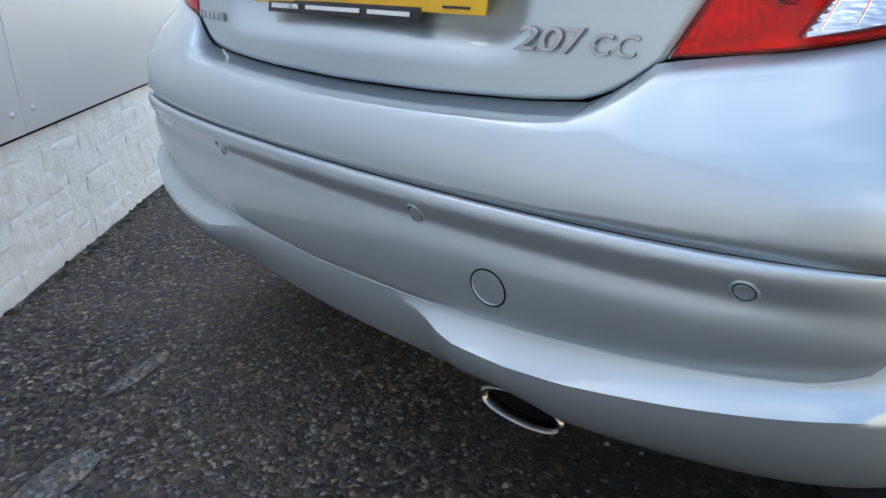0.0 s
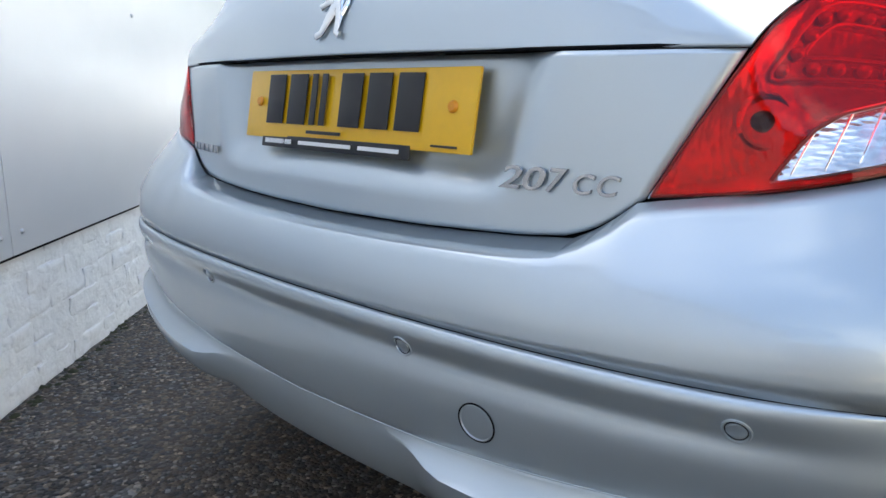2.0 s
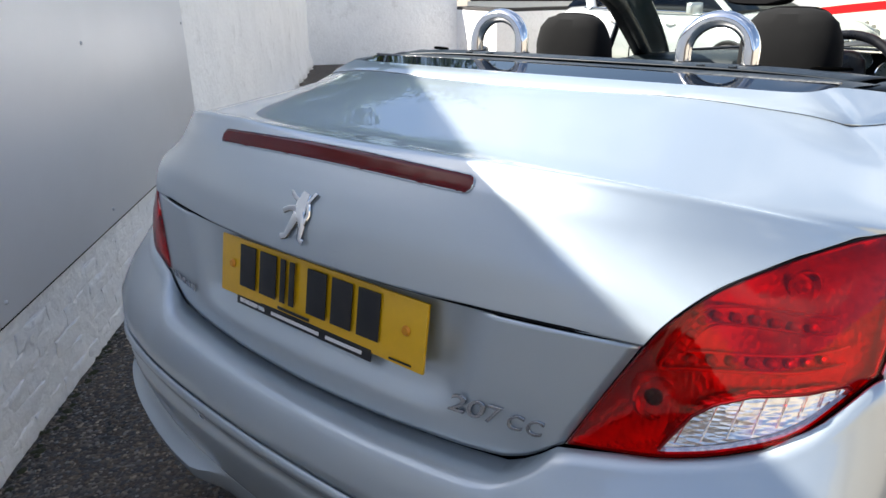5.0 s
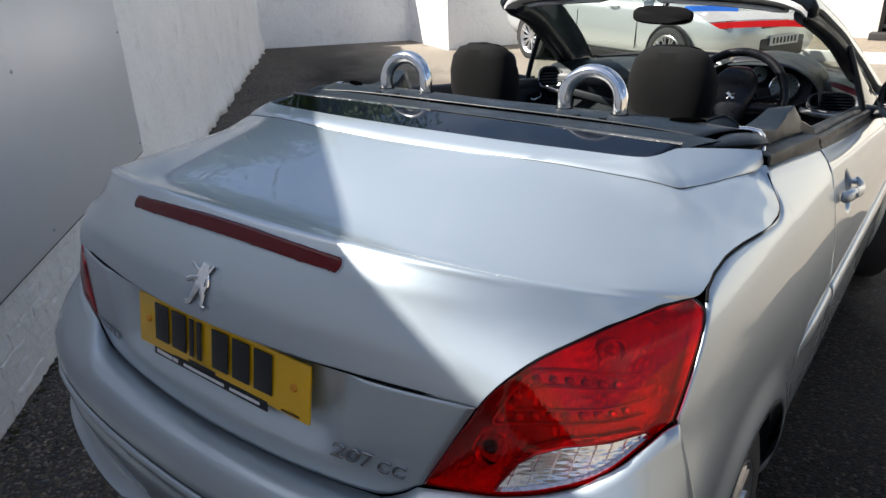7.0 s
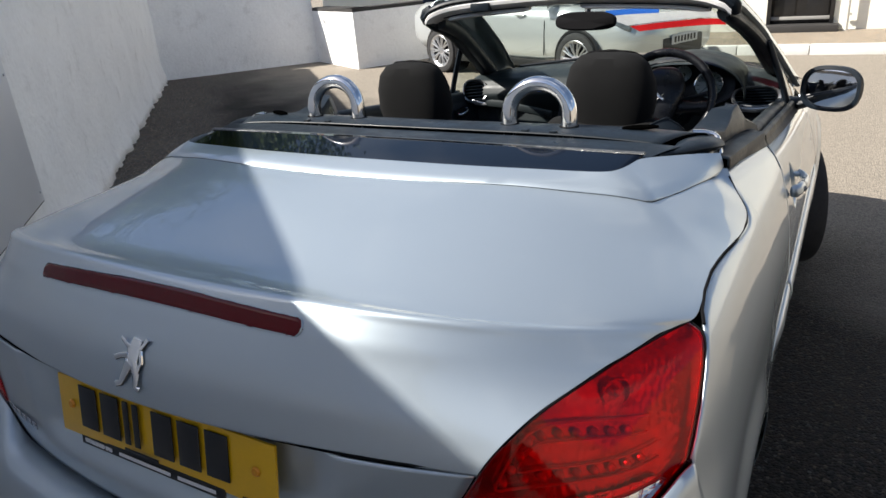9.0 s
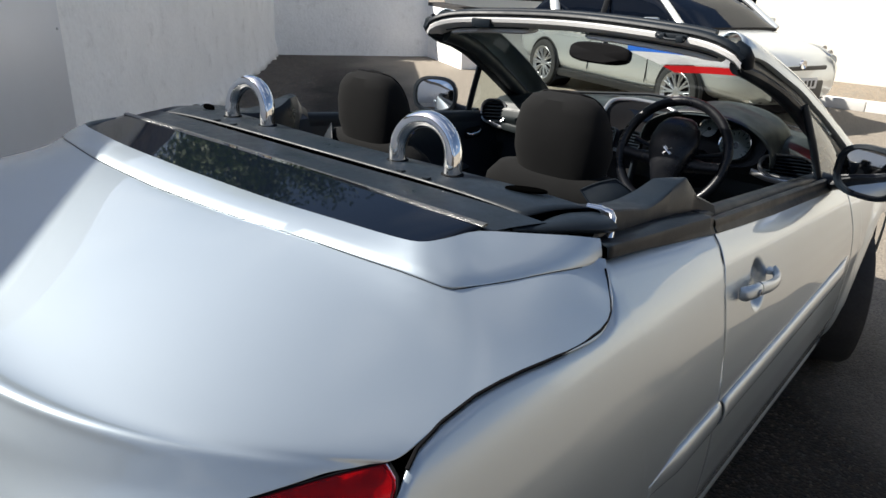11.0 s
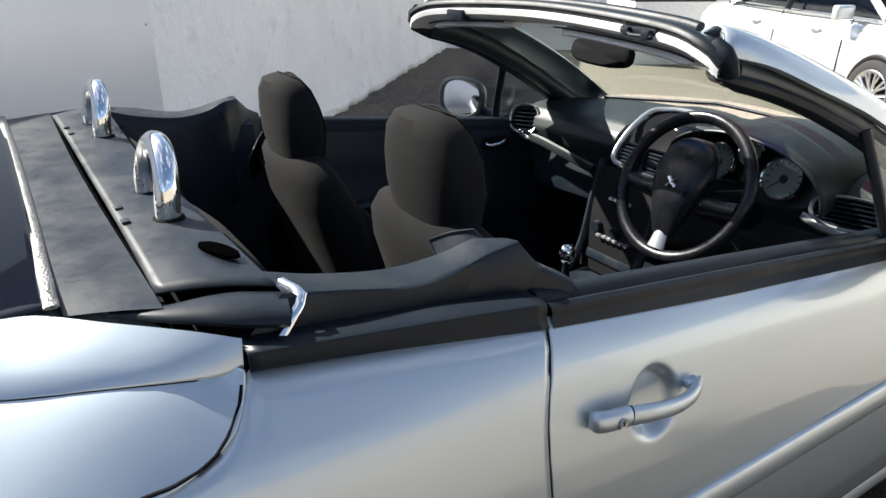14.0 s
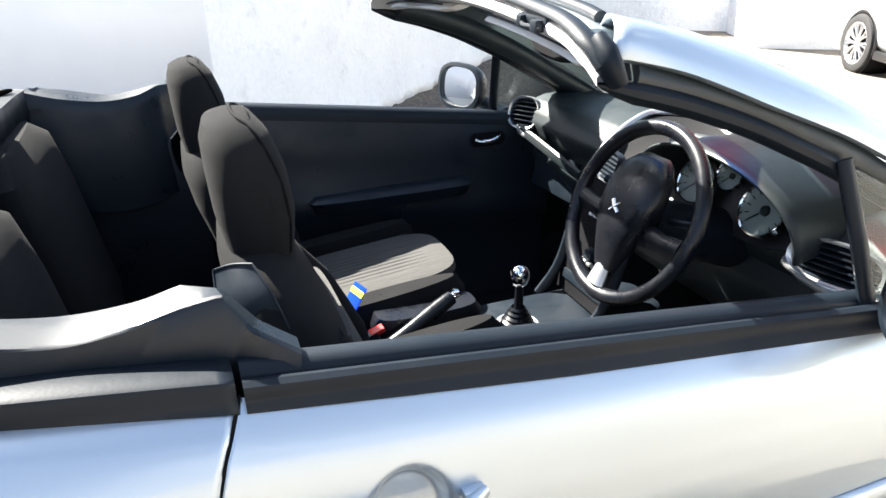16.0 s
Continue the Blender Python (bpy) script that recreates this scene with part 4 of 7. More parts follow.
car_part("window_seal", tube([(x, 0.985 + 0.004 * math.cos(x * 3), 1.1635) for x in np.linspace(-0.597, 0.597, 30)], (0.0085, 0.0026), 8, flat=(0, 1, 0)), SEAL)


def sheet(x_of, y_of, z_of, nu, nv, lip=0.03):
    rows = [[Vector((x_of(i / (nu - 1) * 2 - 1, j / (nv - 1)), y_of(i / (nu - 1) * 2 - 1, j / (nv - 1)), z_of(i / (nu - 1) * 2 - 1, j / (nv - 1)))) for i in range(nu)] for j in range(nv)]
    rows.append([p + Vector((0, 0.006, -lip * 0.3)) for p in rows[-1]])
    rows.append([p + Vector((0, 0.002, -lip)) for p in rows[-1]])
    if lip < 0.04:
        rows.insert(0, [p + Vector((0, -0.002, -lip * 0.15)) for p in rows[0]])
    return grid(rows)


car_part("cover_strip", sheet(lambda u, t: u * (0.603 + 0.04 * t), lambda u, t: 0.993 + 0.090 * t + 0.010 * u * u * t, lambda u, t: 1.1605 + 0.0015 * math.sin(math.pi * t) - 0.008 * abs(u) ** 6, 41, 9), PLASTIC, None, "black grained plastic strip")
cover = car_part("parcel_cover", sheet(lambda u, t: u * (0.60 + 0.05 * t), lambda u, t: 1.093 + (0.135 - 0.03 * (1 - abs(u)) ** 0.7) * t, lambda u, t: 1.166 + 0.005 * math.sin(math.pi * t) - 0.012 * abs(u) ** 5 - 0.004 * t, 49, 11, 0.05), PLASTIC, None, "black grained plastic cover behind the seats", thick=0.003)
car_part("gap", tube([(x, 1.087 + 0.008 * (x / 0.6) ** 2, 1.146) for x in np.linspace(-0.62, 0.62, 24)], 0.005, 6), GAP)
for s in (1, -1):
    hoop_pts = []
    for k in range(25):
        a = math.pi * k / 24
        hoop_pts.append((s * 0.3015 - 0.0755 * math.cos(a), 1.163 + 0.012 * math.sin(a), 1.195 + 0.068 * math.sin(a)))
    pts = [(s * 0.3015 - 0.0755, 1.160, 1.135), (s * 0.3015 - 0.0755, 1.162, 1.17)] + hoop_pts + [(s * 0.3015 + 0.0755, 1.162, 1.17), (s * 0.3015 + 0.0755, 1.160, 1.135)]
    hoop = car_part("roll_hoop", tube(pts, 0.0185, 20), CHROME, None, "polished chrome roll hoop")
    for x in (-0.0755, 0.0755):
        # black ring painted as the shaded hole round each hoop leg
        car_part("hoop_hole_shade", lathe([(1.164, 0.0235), (1.169, 0.023), (1.170, 0.021), (1.168, 0.018)], "z", 24, (s * 0.3015 + x, 1.162, 0)), GAP, hoop)


for s in (1, -1):
    # black disc on the uncut cover, painted as the shade in a slot
    slot = lathe([(0.0012, 0.0005), (0.0014, 0.028), (0.0, 0.032), (-0.004, 0.033)], "z", 28)
    bmesh.ops.transform(slot, matrix=Matrix.Translation((s * 0.535, 1.190, 1.1675)) @ Matrix.Rotation(radians(22 * s), 4, "Z") @ Matrix.Diagonal((1.25, 0.42, 1, 1)), verts=slot.verts)
    car_part("slot_shade", slot, HOLE_SHADE, cover, "black oval disc painted as the shade of a slot")
    for x, y in ((0.29, 1.106), (0.36, 1.104)):
        car_part("cover_clip", box((0.016, 0.012, 0.004), (s * x, y, 1.1685), 0.0012), PLASTIC, cover)


def sharpen(points, at):
    """Extra places close beside the corners, so that the curve turns there sharply."""
    out = []
    for k, p in enumerate(points):
        p = Vector(p)
        if k in at:
            out += [p.lerp(Vector(points[k - 1]), 0.16), p, p.lerp(Vector(points[k + 1]), 0.16)]
        else:
            out.append(p)
    return out


def seal_point(y, dx, dz, deep):
    """A place of the belt seal's section; below the belt dz counts in parts of the lip's depth and the lip follows the skin."""
    if dz < -0.1:
        z = belt(y) + dz * deep
        return (side_x(y, z) + dx, y, z)
    return (side_x(y, belt(y)) + dx, y, belt(y) + dz)


def quarter_trim(s):
    """The black side trim that rises from the cover to a hump behind the door."""
    f = mirrored if s < 0 else (lambda b: b)
    inner = spline(sharpen([(0.60, 1.225, 1.150), (0.60, 1.30, 1.128), (0.605, 1.40, 1.112), (0.615, 1.48, 1.118), (0.63, 1.54, 1.138), (0.655, 1.585, 1.137), (0.68, 1.62, 1.10), (0.70, 1.66, 1.078)], (4, 5, 6)), 56)
    ridge = spline(sharpen([(0.672, 1.225, 1.150), (0.68, 1.30, 1.138), (0.68, 1.40, 1.1165), (0.68, 1.464, 1.119), (0.68, 1.5375, 1.135), (0.684, 1.582, 1.143), (0.702, 1.613, 1.10), (0.725, 1.66, 1.074)], (4, 5, 6)), 56)
    low = spline(sharpen([(0.692, 1.165, 1.104), (0.692, 1.30, 1.098), (0.692, 1.40, 1.082), (0.695, 1.47, 1.070), (0.702, 1.54, 1.060), (0.712, 1.585, 1.052), (0.722, 1.613, 1.050), (0.738, 1.655, 1.046)], (4, 5, 6)), 56)
    drop = [p + Vector((-0.03, 0, -0.30)) for p in inner]
    rows = [drop, [p + Vector((-0.012, 0, -0.03)) for p in inner], [p + Vector((-0.003, 0, -0.004)) for p in inner], inner, [p.lerp(q, 0.93) + Vector((0, 0, 0.0006)) for p, q in zip(inner, ridge)], [p + Vector((0.0015, 0, -0.0012)) for p in ridge], [p.lerp(q, 0.09) + Vector((0.003, 0, 0)) for p, q in zip(ridge, low)], low, [p + Vector((-0.004, 0, -0.03)) for p in low]]
    car_part("quarter_trim", f(grid(rows, flip=True)), PLASTIC, None, "black grained plastic trim behind the door", angle=25)
    bracket = tube([(0.640, 1.236, 1.150), (0.664, 1.243, 1.1495), (0.684, 1.246, 1.146), (0.694, 1.238, 1.139), (0.701, 1.222, 1.124), (0.706, 1.208, 1.108)], (0.0065, 0.0035), 8, flat=(0, 1, 0.3))
    car_part("bright_bracket", f(bracket), CHROME, None, "bright metal bracket")
    flap = tube(spline([(0.610, 1.04, 1.146), (0.640, 1.09, 1.144), (0.655, 1.15, 1.139), (0.668, 1.20, 1.132), (0.674, 1.228, 1.128)], 12), [(0.006 + 0.034 * smooth(0, 9, k), 0.004 + 0.012 * smooth(0, 9, k)) for k in range(12)], 14, flat=(1, -0.25, 0))
    car_part("hinge_flap", f(flap), PLASTIC, None, "black plastic hinge cover")
    under = grid([[(0.57, y, 1.112), (0.62, y, 1.104), (0.69, y, 1.085), (0.725, y, 1.05)] for y in (1.13, 1.16, 1.20, 1.26)])
    car_part("hinge_well", f(under), GAP)
    rows = []
    for dx, dz in ((-0.002, -1.0), (0.0015, -0.97), (0.0035, -0.6), (0.006, 0.002), (0.0055, 0.018), (0.003, 0.0225), (-0.002, 0.0245), (-0.02, 0.0255), (-0.048, 0.0225), (-0.056, 0.019), (-0.060, -0.01)):
        rows.append([seal_point(y, dx, dz, float(np.interp(y, [1.16, 1.30, 1.44, 1.58], [0.002, 0.005, 0.0105, 0.013]))) for y in np.linspace(1.160, 1.580, 24)])
    car_part("belt_seal", f(grid(rows)), RUBBER, None, "black rubber belt seal behind the door", thick=0.003, angle=28)


for s in (1, -1):
    quarter_trim(s)
    f = mirrored if s < 0 else (lambda b: b)
    ys = np.linspace(1.588, 2.80, 30)
    rows = []
    for dx, dz in ((-0.002, -1.0), (0.0015, -0.97), (0.0035, -0.8), (0.0055, -0.3), (0.0075, 0.002), (0.008, 0.007), (0.005, 0.015), (-0.003, 0.019), (-0.011, 0.017), (-0.014, 0.006), (-0.019, 0.006), (-0.022, 0.016), (-0.030, 0.023), (-0.042, 0.025), (-0.056, 0.022), (-0.066, 0.012), (-0.070, -0.004), (-0.072, -0.03)):
        rows.append([seal_point(y, dx, dz, float(np.interp(y, [1.58, 1.75, 2.0, 2.8], [0.013, 0.016, 0.0195, 0.0205]))) for y in ys])
    car_part("window_channel", f(grid(rows, flip=False)), RUBBER, None, "black rubber window channel along the door top")
    # inner door panel
    rows = []
    for dx, z in ((-0.072, 0.0), (-0.085, -0.05), (-0.10, -0.12), (-0.10, -0.20), (-0.125, -0.24), (-0.13, -0.30), (-0.105, -0.34), (-0.10, -0.55), (-0.13, -0.60), (-0.13, -0.70)):
        rows.append([(side_x(y, belt(y)) + dx, y, belt(y) - 0.02 + z) for y in np.linspace(1.60, 2.78, 24)])
    panel = car_part("door_card", f(grid(rows)), PLASTIC, None, "black moulded inner door panel")
    car_part("door_pull", f(tube(spline([(0.668, 2.600, 0.884), (0.652, 2.592, 0.880), (0.642, 2.575, 0.872), (0.642, 2.545, 0.866), (0.650, 2.515, 0.868), (0.656, 2.505, 0.874)], 20), [(0.007, 0.006)] * 5 + [(0.010, 0.006)] * 10 + [(0.006, 0.005)] * 5, 10, flat=(0, 0, 1))), CHROME, panel, "chrome inner door handle")
    car_part("handle_recess", f(loft([(0.660, 2.555, 0.848, 0.004, 0.052, 2.6), (0.658, 2.555, 0.870, 0.006, 0.066, 2.4), (0.661, 2.555, 0.894, 0.004, 0.052, 2.6)], 20)), GAP, panel, "dark recess behind the inner handle")
    car_part("arm_rest", f(loft([(0.64, 2.2, 0.70, 0.035, 0.26, 4), (0.635, 2.2, 0.74, 0.045, 0.28, 4), (0.64, 2.2, 0.755, 0.03, 0.26, 4)], 28)), PLASTIC, panel)
    rows = []
    for dx, z in ((0.03, 0.0), (-0.02, -0.02), (-0.05, -0.10), (-0.06, -0.60)):
        rows.append([(0.66 + dx, y, 1.08 + z) for y in np.linspace(1.2, 1.62, 12)])
    car_part("rear_side_card", f(grid(rows)), PLASTIC)

# ---- windscreen ----
SCREEN_TOP = spline([(-0.53, 2.21, 1.335), (-0.38, 2.255, 1.358), (0, 2.29, 1.372), (0.38, 2.255, 1.358), (0.53, 2.21, 1.335)], 31)
SCREEN_LOW = spline([(-0.675, 3.02, 0.985), (-0.47, 3.09, 1.03), (0, 3.13, 1.062), (0.47, 3.09, 1.03), (0.675, 3.02, 0.985)], 31)


def screen_point(u, v, off=0.0):
    i = u * 30
    i0 = min(int(i), 29)
    a, b = SCREEN_LOW[i0].lerp(SCREEN_LOW[i0 + 1], i - i0), SCREEN_TOP[i0].lerp(SCREEN_TOP[i0 + 1], i - i0)
    p = a.lerp(b, v) + Vector((0, 0.03, 0.055)) * 4 * v * (1 - v) * 0.5
    return p + Vector((0, -0.35, -0.94)) * off


screen = car_part("windscreen", sweep_grid(lambda u, v: screen_point(u, v), 31, 16), GLASS, None, "clear windscreen")
screen.visible_shadow = False


def film_mat(name, colour):
    """Thin see-through coloured film that glows with the light behind it."""
    m = bpy.data.materials.new(name)
    m.use_nodes = True
    n, l = m.node_tree.nodes, m.node_tree.links
    n.clear()
    out, mix1, mix2 = n.new("ShaderNodeOutputMaterial"), n.new("ShaderNodeMixShader"), n.new("ShaderNodeMixShader")
    trl, trp, dif, noise, ramp = n.new("ShaderNodeBsdfTranslucent"), n.new("ShaderNodeBsdfTransparent"), n.new("ShaderNodeBsdfDiffuse"), n.new("ShaderNodeTexNoise"), n.new("ShaderNodeMapRange")
    for s in (trl, trp, dif):
        s.inputs["Color"].default_value = (*colour, 1)
    noise.inputs["Scale"].default_value = 25
    ramp.inputs["To Min"].default_value, ramp.inputs["To Max"].default_value = 0.35, 0.6
    l.new(noise.outputs["Fac"], ramp.inputs["Value"])
    mix1.inputs["Fac"].default_value = 0.35
    l.new(trl.outputs[0], mix1.inputs[1])
    l.new(dif.outputs[0], mix1.inputs[2])
    l.new(ramp.outputs[0], mix2.inputs["Fac"])
    l.new(mix1.outputs[0], mix2.inputs[1])
    l.new(trp.outputs[0], mix2.inputs[2])
    l.new(mix2.outputs[0], out.inputs["Surface"])
    return m


BLUE = film_mat("blue_film", (0.05, 0.20, 0.72))
REDST = film_mat("red_film", (0.72, 0.025, 0.03))


def quad_on_screen(tl, bl, tr, br):
    def at(u, v):
        a = (bl[0] + (br[0] - bl[0]) * u, bl[1] + (br[1] - bl[1]) * u)
        b = (tl[0] + (tr[0] - tl[0]) * u, tl[1] + (tr[1] - tl[1]) * u)
        return screen_point(a[0] + (b[0] - a[0]) * v, a[1] + (b[1] - a[1]) * v, 0.003)
    return sweep_grid(at, 20, 4)


car_part("sticker_band", quad_on_screen((0.561, 0.44), (0.58, 0.355), (0.937, 0.71), (0.916, 0.59)), REDST, screen, "red band of a windscreen sticker")
car_part("sticker_band", quad_on_screen((0.545, 0.75), (0.50, 0.63), (0.75, 0.84), (0.72, 0.715)), BLUE, screen, "blue band of a windscreen sticker")
car_part("sticker_band", quad_on_screen((0.505, 0.62), (0.556, 0.455), (0.93, 0.84), (0.93, 0.725)), film_mat("white_film", (0.80, 0.80, 0.80)), screen, "white band of a windscreen sticker")

# header rail: the black seal, the silver skin behind it and the pale lining
HEAD = spline([(-0.575, 2.150, 1.342), (-0.535, 2.142, 1.372), (-0.40, 2.155, 1.398), (0, 2.18, 1.413), (0.40, 2.155, 1.398), (0.535, 2.142, 1.372), (0.575, 2.150, 1.342)], 41)
header = car_part("screen_header", tube([p + Vector((0, 0.075, -0.022)) for p in HEAD[3:-3]], (0.07, 0.016), 14, flat=(0, 1, -0.25)), SILVER, None, "silver windscreen header rail")
car_part("header_seal", tube(HEAD, (0.017, 0.013), 10, flat=(0, 1, 0)), RUBBER, header, "black rubber roof seal")
car_part("header_seal", tube([p + Vector((0, 0.055, 0.007)) for p in HEAD[4:-4]], (0.012, 0.010), 10, flat=(0, 1, 0)), RUBBER, header)
lining = grid([[p + Vector((0, -0.008, -0.008)) for p in HEAD], [p + Vector((0, -0.014, -0.016)) for p in HEAD], [p + Vector((0, -0.012, -0.028)) for p in HEAD], [p + Vector((0, 0.000, -0.037)) for p in HEAD], [p + Vector((0, 0.085, -0.052)) for p in HEAD], [p + Vector((0, 0.13, -0.050)) for p in HEAD]])
car_part("header_lining", lining, VISOR, header, "pale grey vinyl lining of the header")
for x0, x1 in ((-0.50, -0.16), (0.04, 0.50)):
    pts = [Vector((x, float(np.interp(x, [p.x for p in HEAD], [p.y for p in HEAD])) + 0.06, float(np.interp(x, [p.x for p in HEAD], [p.z for p in HEAD])) - 0.056)) for x in np.linspace(x0, x1, 16)]
    visor = car_part("sun_visor", tube(pts, [(0.018, 0.006)] + [(0.046, 0.010)] * 14 + [(0.018, 0.006)], 12, flat=(0, 1, 0.12)), VISOR, header, "pale grey sun visor folded up")
    car_part("visor_edge", tube([p + Vector((0, -0.044, 0.008)) for p in pts], 0.0022, 6), PLASTIC, visor)
latch = box((0.10, 0.022, 0.016), (0.365, 2.150, 1.384), 0.004)
latch = box((0.022, 0.018, 0.020), (0.395, 2.135, 1.378), 0.004, bm=latch)
latch = box((0.016, 0.016, 0.018), (0.34, 2.136, 1.382), 0.004, bm=latch)
latch = tube([(0.325, 2.137, 1.386), (0.355, 2.130, 1.376), (0.41, 2.132, 1.376)], 0.004, 8, bm=latch)
car_part("roof_latch", latch, PLASTIC, header)
latch = box((0.08, 0.03, 0.03), (-0.33, 2.155, 1.372), 0.006)
car_part("roof_latch", latch, PLASTIC, header)

for s in (1, -1):
    f = mirrored if s < 0 else (lambda b: b)
    rail = spline([(0.575, 2.15, 1.340), (0.576, 2.20, 1.328), (0.585, 2.30, 1.302), (0.605, 2.42, 1.260), (0.622, 2.50, 1.224), (0.640, 2.60, 1.176), (0.665, 2.76, 1.088), (0.70, 2.95, 0.985), (0.735, 3.10, 0.90)], 30)
    upper = spline([(0.515, 2.185, 1.405), (0.520, 2.22, 1.398), (0.512, 2.28, 1.387), (0.512, 2.36, 1.366), (0.520, 2.44, 1.341), (0.534, 2.52, 1.310), (0.552, 2.60, 1.276), (0.572, 2.70, 1.230), (0.595, 2.82, 1.170), (0.635, 3.0, 1.07), (0.67, 3.14, 0.99)], 40)
    lower = spline([(0.560, 2.165, 1.352), (0.572, 2.20, 1.348), (0.590, 2.28, 1.329), (0.604, 2.36, 1.300), (0.618, 2.44, 1.268), (0.630, 2.52, 1.238), (0.640, 2.60, 1.206), (0.655, 2.70, 1.158), (0.675, 2.82, 1.10), (0.71, 3.0, 1.0), (0.745, 3.14, 0.91)], 40)
    skin = [[p + Vector((-0.035, 0.012, -0.022)) for p in upper], [p + Vector((-0.006, 0.002, -0.002)) for p in upper]]
    for t, b in ((0.12, 0.006), (0.3, 0.011), (0.5, 0.013), (0.7, 0.011), (0.88, 0.006)):
        skin.append([p.lerp(q, t) + Vector((b, 0, b)) for p, q in zip(upper, lower)])
    skin += [lower, [p + Vector((-0.010, 0, -0.004)) for p in lower], [p + Vector((-0.03, 0.004, 0.0)) for p in lower]]
    car_part("windscreen_pillar", f(grid(skin)), SILVER, None, "silver windscreen pillar", thick=0.003)
    car_part("pillar_seal", f(tube([p + Vector((-0.006, -0.012, -0.024)) for p in rail], [(0.003, 0.004), (0.012, 0.015)] + [(0.018, 0.022)] * (len(rail) - 2), 10, flat=(0, 0.5, 0.85))), RUBBER, None, "black rubber door seal on the pillar")
    inner = [p + Vector((-0.026, 0.022, -0.014)) for p in rail[1:26]]
    car_part("pillar_trim", f(tube(inner, (0.030, 0.030), 12, flat=(0, 0.5, 0.85))), DASH, None, "dark grey pillar trim")
    joint = tube([(0.548, 2.15, 1.374), (0.572, 2.150, 1.358), (0.582, 2.154, 1.340), (0.583, 2.168, 1.318)], [(0.014, 0.018), (0.017, 0.022), (0.018, 0.022), (0.014, 0.018)], 12, flat=(0, 1, 0))
    car_part("seal_corner", f(joint), RUBBER)
    post = [(0.735, 2.605, belt(2.605) + 0.015), (0.700, 2.592, 1.05), (0.652, 2.575, 1.175)]
    car_part("quarter_post", f(tube(post, (0.016, 0.012), 10, flat=(0, 1, 0))), RUBBER, None, "black post of the quarter light")
    pane = coons(spline([(0.735, 2.62, 0.945), (0.745, 2.78, 0.93), (0.735, 2.98, 0.93)], 8), spline([(0.652, 2.585, 1.165), (0.675, 2.75, 1.085), (0.72, 2.98, 0.945)], 8), spline([(0.735, 2.62, 0.945), (0.652, 2.585, 1.165)], 6), spline([(0.735, 2.98, 0.93), (0.72, 2.98, 0.945)], 6))
    q = car_part("quarter_light", f(grid(pane)), GLASS)
    q.visible_shadow = False
    # door mirror
    shell_m = Matrix.Translation((0.888, 2.565, 1.006)) @ Matrix.Rotation(radians(-21), 4, "Z") @ Matrix.Rotation(radians(86 if s > 0 else 83), 4, "X")
    shell = loft([(0, 0, -0.045, 0.02, 0.02, 2.2), (0, 0.002, -0.04, 0.06, 0.045, 2.3), (0, 0, -0.015, 0.096, 0.073, 2.6), (0, 0, 0.015, 0.104, 0.081, 2.8), (0, 0, 0.027, 0.102, 0.079, 2.8)], 36, shell_m, cap=True)
    mirror = car_part("door_mirror", f(shell), PLASTIC, None, "black door mirror")
    car_part("mirror_rim", f(loft([(0, 0, 0.022, 0.1055, 0.0825, 2.8), (0, 0, 0.036, 0.104, 0.081, 2.8), (0, 0, 0.038, 0.093, 0.070, 2.7), (0, 0, 0.030, 0.089, 0.066, 2.7)], 36, shell_m, cap=False)), PLASTIC, mirror)
    car_part("mirror_glass", f(loft([(0, 0, 0.0300, 0.091, 0.068, 2.7), (0, 0, 0.0305, 0.090, 0.067, 2.7)], 36, shell_m)), CHROME, mirror, "mirror glass")
    arm = tube([(0.735, 2.66, 0.925), (0.77, 2.65, 0.93), (0.82, 2.63, 0.945), (0.85, 2.61, 0.96)], [(0.05, 0.03), (0.04, 0.025), (0.03, 0.02), (0.03, 0.02)], 12, flat=(0, 1, 0))
    car_part("mirror_arm", f(arm), PLASTIC, mirror)

# matt black painted in place of the mirror's dark reflection
rear_mirror = car_part("rear_view_mirror", loft([(0, 0, -0.022, 0.10, 0.022, 3), (0, 0, -0.012, 0.125, 0.034, 3), (0, 0, 0.012, 0.128, 0.036, 3), (0, 0, 0.018, 0.12, 0.03, 3)], 32, Matrix.Translation((0.0, 2.41, 1.283)) @ Matrix.Rotation(radians(-8), 4, "Z") @ Matrix.Rotation(radians(80), 4, "X")), GAP, None, "rear-view mirror with its dark reflection painted matt black")
car_part("mirror_stem", tube([(0.0, 2.42, 1.30), (0.0, 2.44, 1.33), (0.0, 2.42, 1.352)], 0.012, 10), PLASTIC, rear_mirror)
wiper = tube([(-0.55, 3.0, 1.018), (-0.1, 3.09, 1.055), (0.35, 3.06, 1.05)], 0.007, 6)
car_part("wiper", wiper, RUBBER)
car_part("cowl", sweep_grid(lambda u, v: ((2 * u - 1) * (0.74 + 0.02 * v), SCREEN_LOW[round(u * 30)].y + 0.02 + 0.13 * v - 0.02 * v * abs(2 * u - 1), SCREEN_LOW[round(u * 30)].z - 0.02 - 0.03 * v), 31, 5), PLASTIC)

# ---- cabin ----
tub = sweep_grid(lambda u, v: ((2 * u - 1) * 0.72, 1.15 + 1.95 * v, 0.28), 3, 3)
CARPET = mat("black_carpet", (0.012, 0.012, 0.013), 1.0, vary=0.3, fine=600, bump=0.6, dist=0.002, spec=0.1)
car_part("cabin_floor", tub, CARPET)
car_part("underbody", box((1.4, 3.1, 0.04), (0, 2.30, 0.24), 0.01), GAP)
car_part("rear_bulkhead", box((1.36, 0.03, 0.80), (0, 1.16, 0.70), 0.004), CARPET)
car_part("boot_floor", box((1.2, 0.75, 0.03), (0, 0.70, 0.42), 0.01), CARPET)
car_part("boot_inner", box((0.9, 0.02, 0.40), (0, 0.34, 0.62), 0.006), GAP)
